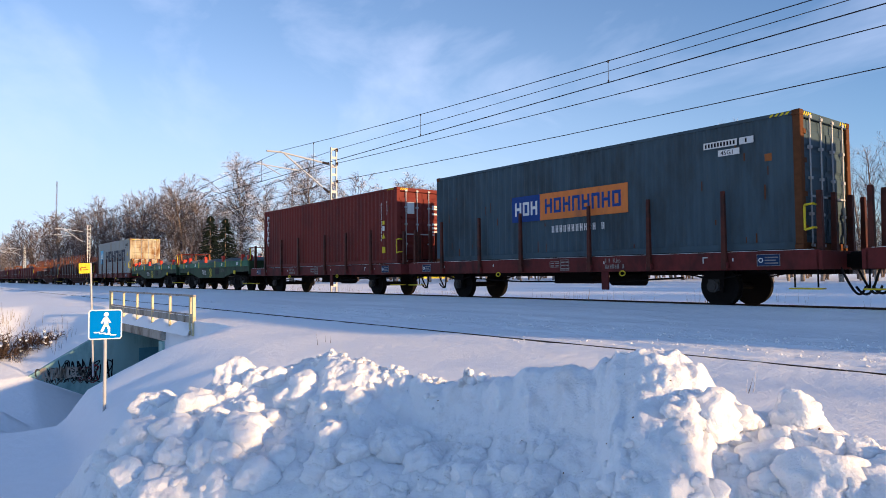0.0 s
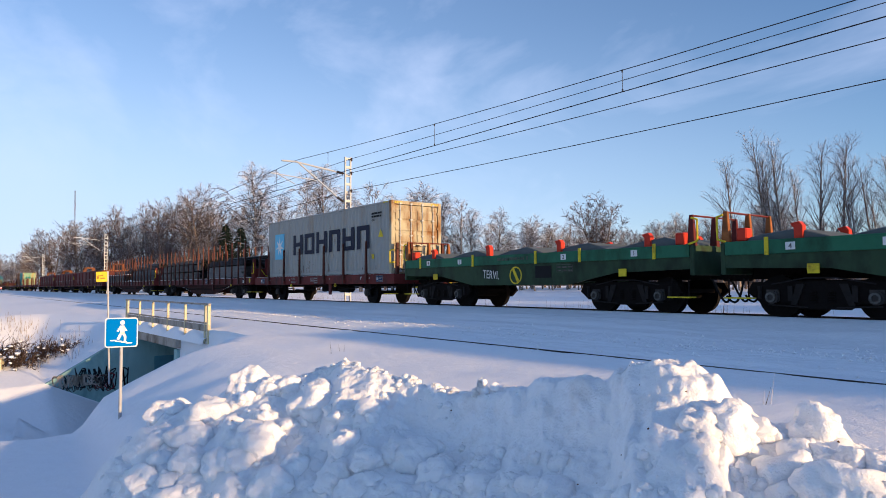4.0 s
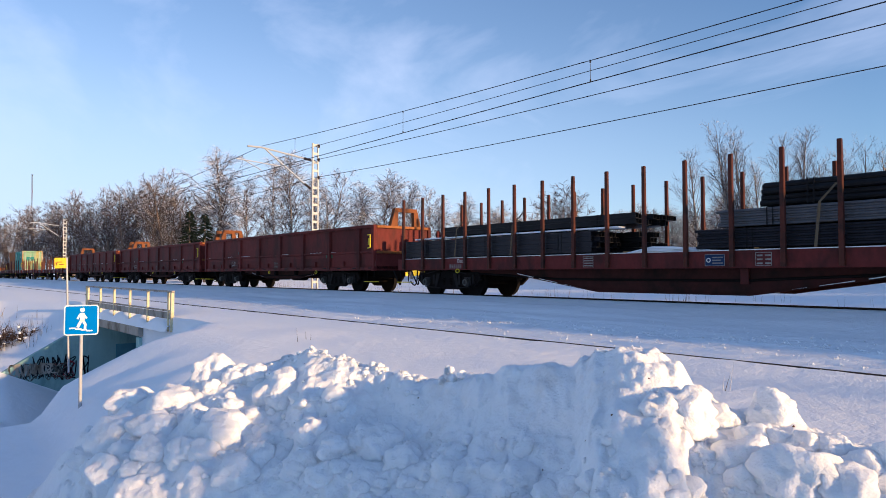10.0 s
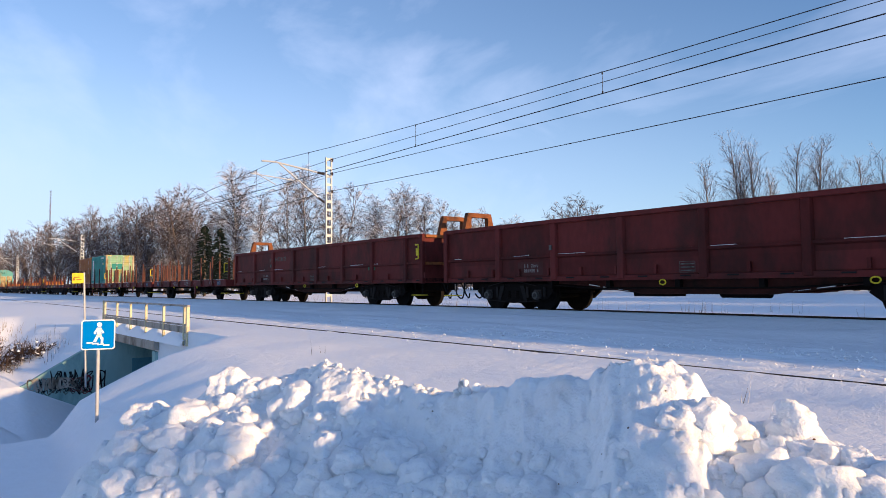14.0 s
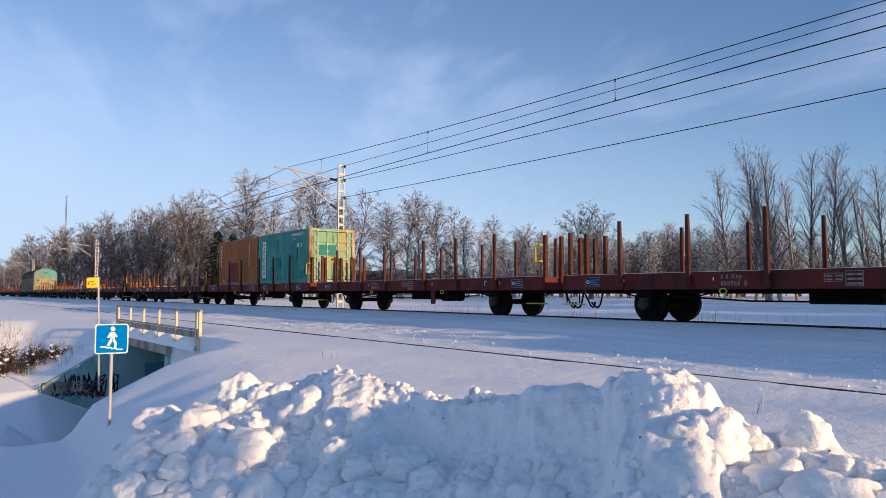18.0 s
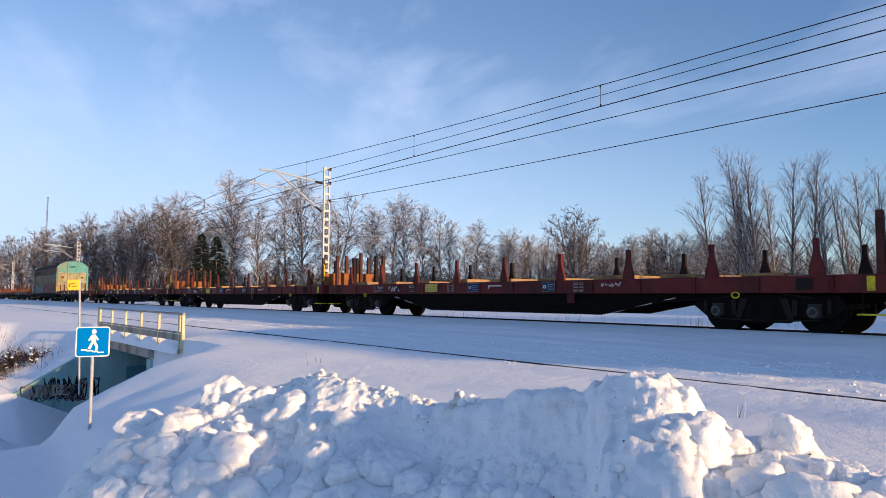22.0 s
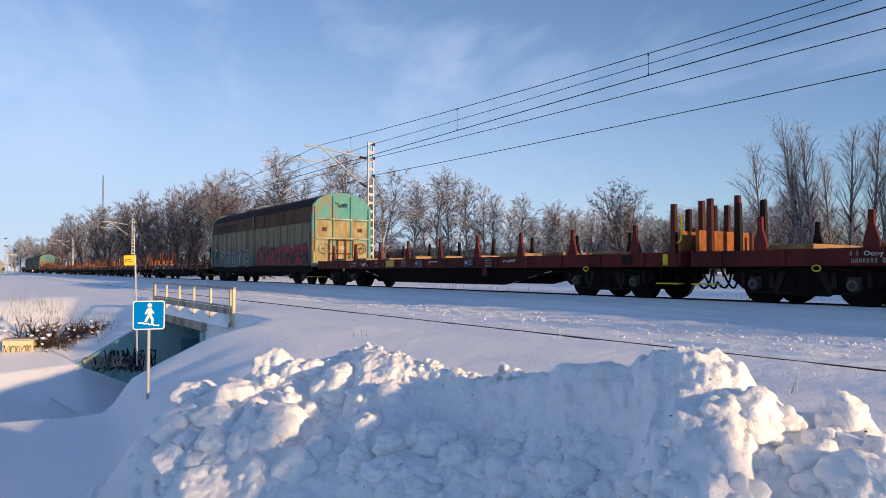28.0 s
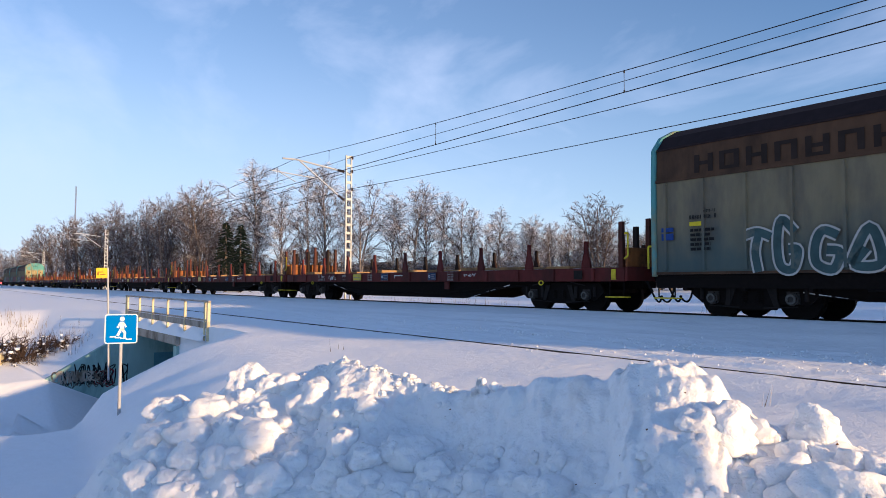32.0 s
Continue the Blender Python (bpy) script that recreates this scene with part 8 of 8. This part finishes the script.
def square_tube(length, r):
    bm = bmesh.new()
    rings = []
    for x, rr in ((0, r), (length, r), (length, r * 0.84), (length - 0.5, r * 0.84)):
        rings.append([bm.verts.new((x, rr * a, rr * b)) for a, b in ((-1, -1), (1, -1), (1, 1), (-1, 1))])
    for a, b in ((0, 1), (1, 2), (2, 3)):
        for i in range(4):
            bm.faces.new((rings[a][i], rings[a][(i + 1) % 4], rings[b][(i + 1) % 4], rings[b][i]))
    bm.faces.new(rings[3])
    bm.faces.new(rings[0][::-1])
    me = bpy.data.meshes.new("tube")
    bm.to_mesh(me)
    bm.free()
    return me


def bundle(x0, x1, y0, y1, z0, z1, r, mat, kind, seed, label, wagon_x):
    """A strapped bundle of tubes filling the given box, in the wagon's space."""
    rng = random.Random(seed)
    t = thing("tube_bundle", label, "steel tubes", "loads of steel tubes")
    length = x1 - x0
    me = round_tube(length, r) if kind == "round" else square_tube(length, r * 0.96)
    me.materials.append(M[mat])
    ny = max(1, int((y1 - y0) / (2 * r)))
    step_z = 2 * r * (0.87 if kind == "round" else 1)
    nz = max(1, int((z1 - z0) / step_z))
    for j in range(nz):
        for i in range(ny - (j % 2 if kind == "round" else 0)):
            ob = new("tube", me)
            ob.parent = t
            off = r if (kind == "round" and j % 2) else 0
            jit = rng.uniform(-0.14, 0.14) if kind == "round" else rng.choice((0.0, 0.0, 0.02, -0.3, -0.18, 0.12)) + rng.uniform(-0.05, 0.05)
            ob.matrix_basis = pose(x0 + jit, y0 + r + off + i * (y1 - y0 - 2 * r) / max(1, ny - 1) * (1 if ny > 1 else 0), z0 + r + j * step_z)
    zt = z0 + 2 * r + (nz - 1) * step_z
    for k in range(3):
        x = x0 + length * (0.14 + 0.36 * k)
        for dx in (0, 0.12):
            boxes("strap", [(x + dx, x + dx + 0.03, y0 - 0.006, y0 - 0.001, z0, zt + 0.004), (x + dx, x + dx + 0.03, y0 - 0.006, y1 + 0.006, zt + 0.001, zt + 0.006)], M["black"], t)
    MOVING.append((t, wagon_x, TRACK_Y, 0.0))
    return t


def lashing(x, zt, wagon_x):
    t = thing("lashing_strap", "tan webbing strap over the steel load", "strap")
    bm = bmesh.new()
    pts = [(x - 0.1, -1.3, 1.15), (x, -1.29, zt - 0.35), (x + 0.25, -1.1, zt + 0.02), (x + 0.5, 1.1, zt + 0.02), (x + 0.5, 1.29, 1.2)]
    for p, q in zip(pts, pts[1:]):
        d = 0.03
        bm.faces.new([bm.verts.new(c) for c in ((p[0] - d, p[1], p[2]), (p[0] + d, p[1], p[2]), (q[0] + d, q[1], q[2]), (q[0] - d, q[1], q[2]))])
    part("webbing", bm, M["strap"], t)
    MOVING.append((t, wagon_x, TRACK_Y, 0.0))


def place(t, front, half, z=0.0):
    MOVING.append((t, front - half, TRACK_Y, z))
    return front - half


# ---- the order of the wagons, front ends at the start ----
kbp = build_kbp()
kbp_fronts = [8.95, -5.87, -20.49, -60.54, -172.64, -187.5, -202.38]
kbps = [kbp] + [copy_thing(kbp, Matrix()) for _ in kbp_fronts[1:]]
for i, (w, f) in enumerate(zip(kbps, kbp_fronts)):
    tagged(w, "red oxide two-axle flat wagon with stakes, " + ("empty, snow on sill" if i in (4, 5) else "under a long container" if i < 4 else "under two containers"))
    place(w, f, KBP_HALF)
    side = (1, 1, -1, -1, -1, -1, 1)[i]
    for o in [c for c in w.children if c.name.startswith(("type_code", "owner_mark", "number_print"))]:
        if (o.location.x + sum(v[0] for v in o.bound_box) / 8) * side < 0:
            bpy.data.objects.remove(o)
for build, front in ((slate_container, -6.2), (maroon_container, -20.84), (pale_container, -60.82)):
    place(build(), front, 6.096, 1.225)
place(copy_thing(MOVING[-2][0], Matrix()), 8.5, 6.096, 1.225)
place(teal_container(), -202.54, 3.029, 1.225)
place(ochre_container(), -208.78, 3.029, 1.225)

green = build_green()
place(green, -34.95, GREEN_HALF)
tag = lettering("TERVI.", 0.30, M["white"], green, pose(-1.55, -1.2875, 0.98, 90, 4, 0), "graffiti")
tag.scale = (0.95, 1.25, 1)
place(copy_thing(green, Matrix()), -47.75, GREEN_HALF)

occ = build_occ()
xa = place(occ, -75.2, OCC_HALF)
xc = place(copy_thing(occ, Matrix()), -96.4, OCC_HALF)
F = OCC_HALF
TUBES = (  # wagon, from the front end, width, height, radius, finish, section
    (xa, -7.6, -1.45, -1.24, 0.0, 1.29, 2.0, 0.055, "bright_tube", "square", "grey square steel tubes in a strapped stack"), (xa, -7.5, -1.3, 0.03, 1.24, 1.29, 2.0, 0.055, "dark_tube", "square", "dark square steel tubes in a strapped stack"),
    (xa, -7.4, -1.5, -1.24, -0.35, 2.02, 2.34, 0.032, "tube", "round", "fine round steel tubes on top of a stack"), (xa, -7.0, -0.7, -0.2, 1.2, 2.02, 2.6, 0.06, "dark_tube", "round", "long dark round tubes on a stack"),
    (xa, -19.2, -9.6, -1.24, -0.02, 1.29, 1.75, 0.055, "tube", "square", "square steel tubes stacked between the stakes"), (xa, -19.2, -9.4, 0.02, 1.24, 1.29, 1.75, 0.055, "dark_tube", "square", "dark square steel tubes stacked between the stakes"),
    (xa, -19.0, -9.5, -1.24, -0.05, 1.80, 2.3, 0.055, "tube", "square", "square steel tubes in the upper tier"), (xa, -18.6, -9.2, 0.0, 1.2, 1.80, 2.6, 0.06, "dark_tube", "square", "dark box section tubes piled high"),
    (xa, -18.0, -9.3, -1.2, -0.1, 2.31, 2.62, 0.055, "dark_tube", "square", "dark box section tubes on top"),
    (xc, -8.2, -0.35, -1.24, -0.02, 1.29, 1.72, 0.03, "tube", "round", "thin round steel tubes bundled in straps"), (xc, -8.2, -0.3, 0.02, 1.24, 1.29, 1.72, 0.055, "dark_tube", "square", "dark square tubes beside a bundle"),
    (xc, -7.7, -0.4, -1.22, -0.02, 1.75, 2.12, 0.03, "bright_tube", "round", "bright thin round tubes bundled in straps"), (xc, -6.9, -0.1, -1.0, 0.2, 2.16, 2.75, 0.072, "dark_tube", "round", "black round pipes with open ends piled on top"), (xc, -6.5, -0.3, 0.3, 1.2, 1.75, 2.6, 0.072, "dark_tube", "round", "black round pipes with open ends"),
    (xc, -19.3, -11.2, -1.24, 0.0, 1.29, 1.88, 0.07, "tube", "square", "square steel tubes with open ends in a low stack"), (xc, -19.0, -10.6, 0.05, 1.2, 1.29, 1.95, 0.07, "dark_tube", "square", "dark square tubes with open ends"), (xc, -17.9, -10.2, -0.9, 1.0, 2.0, 2.42, 0.07, "dark_tube", "square", "dark square tubes laid across the top of a stack"),
)
for k, (wx, a, b, y0, y1, z0, z1, r, mat, kind, lab) in enumerate(TUBES):
    bundle(F + a, F + b, y0, y1, z0, z1, r, mat, kind, 100 + k, lab, wx)
for wx, xs, zt in ((xa, (-3.2, -12.0, -15.5), 2.65), (xc, (-1.6, -5.6, -14.0, -16.5), 2.5)):
    for x in xs:
        lashing(F + x, zt, wx)
snow_strip = boxes("snow_strip", [(F - 18.8, F - 10.4, -1.23, -0.86, 1.885, 1.93)], M["snow"], None, bevel=0.015)
heap = bmesh.new()
prism(heap, [(-0.55, 1.231), (1.75, 1.231), (1.55, 1.28), (0.95, 1.37), (0.35, 1.39), (-0.3, 1.27)], "y", -1.2, 1.1)
deck_snow = tagged(part("deck_snow", heap, M["snow"], None, bevel=0.04), "snow heaped on the bare deck between two loads", "snow")
MOVING.append((deck_snow, xc, TRACK_Y, 0.0))
tagged(snow_strip, "strip of snow lying on a low stack of tubes", "snow")
MOVING.append((snow_strip, xc, TRACK_Y, 0.0))
timber = boxes("timber_bearer", [(F + x - 0.05, F + x + 0.05, -1.2, 1.2, 1.228, 1.288) for x in (-18.5, -14, -10.2, -6.9, -2.2)], M["wood"], None)
tagged(timber, "wooden bearers under the steel load", "timber")
timber2 = copy_thing(timber, Matrix())
MOVING += [(timber, xa, TRACK_Y, 0.0), (timber2, xc, TRACK_Y, 0.0)]

ob = build_obrk()
for i, f in enumerate((-117.6, -135.65, -154.05)):
    w = ob if i == 0 else copy_thing(ob, Matrix())
    place(w, f, OB_HALF)
    if i == 0:
        boxes("green_patch", [(OB_HALF - 3.6, OB_HALF - 3.1, -1.279, -1.272, 1.38, 1.52)], M["green"], w)
    if i == 2:
        blocks("letter_shape", w, -4.2, 2.0, 1.9, 0.2, 6, -1.275, M["hub"])

oy = build_occy()
for i, f in enumerate((-216.95, -238.3, -259.45, -280.6, -320.1, -341.2, -362.2, -383.2, -404.2, -425.2, -446.1, -522.5)):
    w = oy if i == 0 else copy_thing(oy, Matrix())
    place(w, f, OY_HALF)
    if i == 3:
        for o in [c for c in w.children if c.name.startswith(("stored_stake", "end_wall")) and min(v[0] for v in c.bound_box) < 0]:
            bpy.data.objects.remove(o)
        tagged(w, "dark red bogie flat wagon with short posts, rear end cleared")
    if i == 0:
        chalk(w, -5.85, -5.14, 0.90, 1.12, NEAR - 0.049, 5)
        chalk(w, 3.84, 4.47, 0.98, 1.12, NEAR - 0.049, 6)
        framed_plate(w, -3.612, -2.938, NEAR - 0.050, M["yellow"], 0.898, 1.162, False)
cov = build_covered()
for i, f in enumerate((-301.95, -467.0, -485.3, -503.6)):
    place(cov if i == 0 else copy_thing(cov, Matrix()), f, COV_HALF)


def motions():
    for t, x, y, z in MOVING:
        walk(t, [(s, pose(x + SPEED * s, y, z)) for s in (0.0, 8.0, 16.0, 24.0, 32.0)])
    turn = math.degrees(SPEED / 15 / 0.46)
    for ob in [o for o in bpy.data.objects if o.data == WHEELSET]:
        x, y, z = ob.location
        walk(ob, [(k / 15, pose(x, y, z, 0, turn * k, 0)) for k in range(481)])


motions()
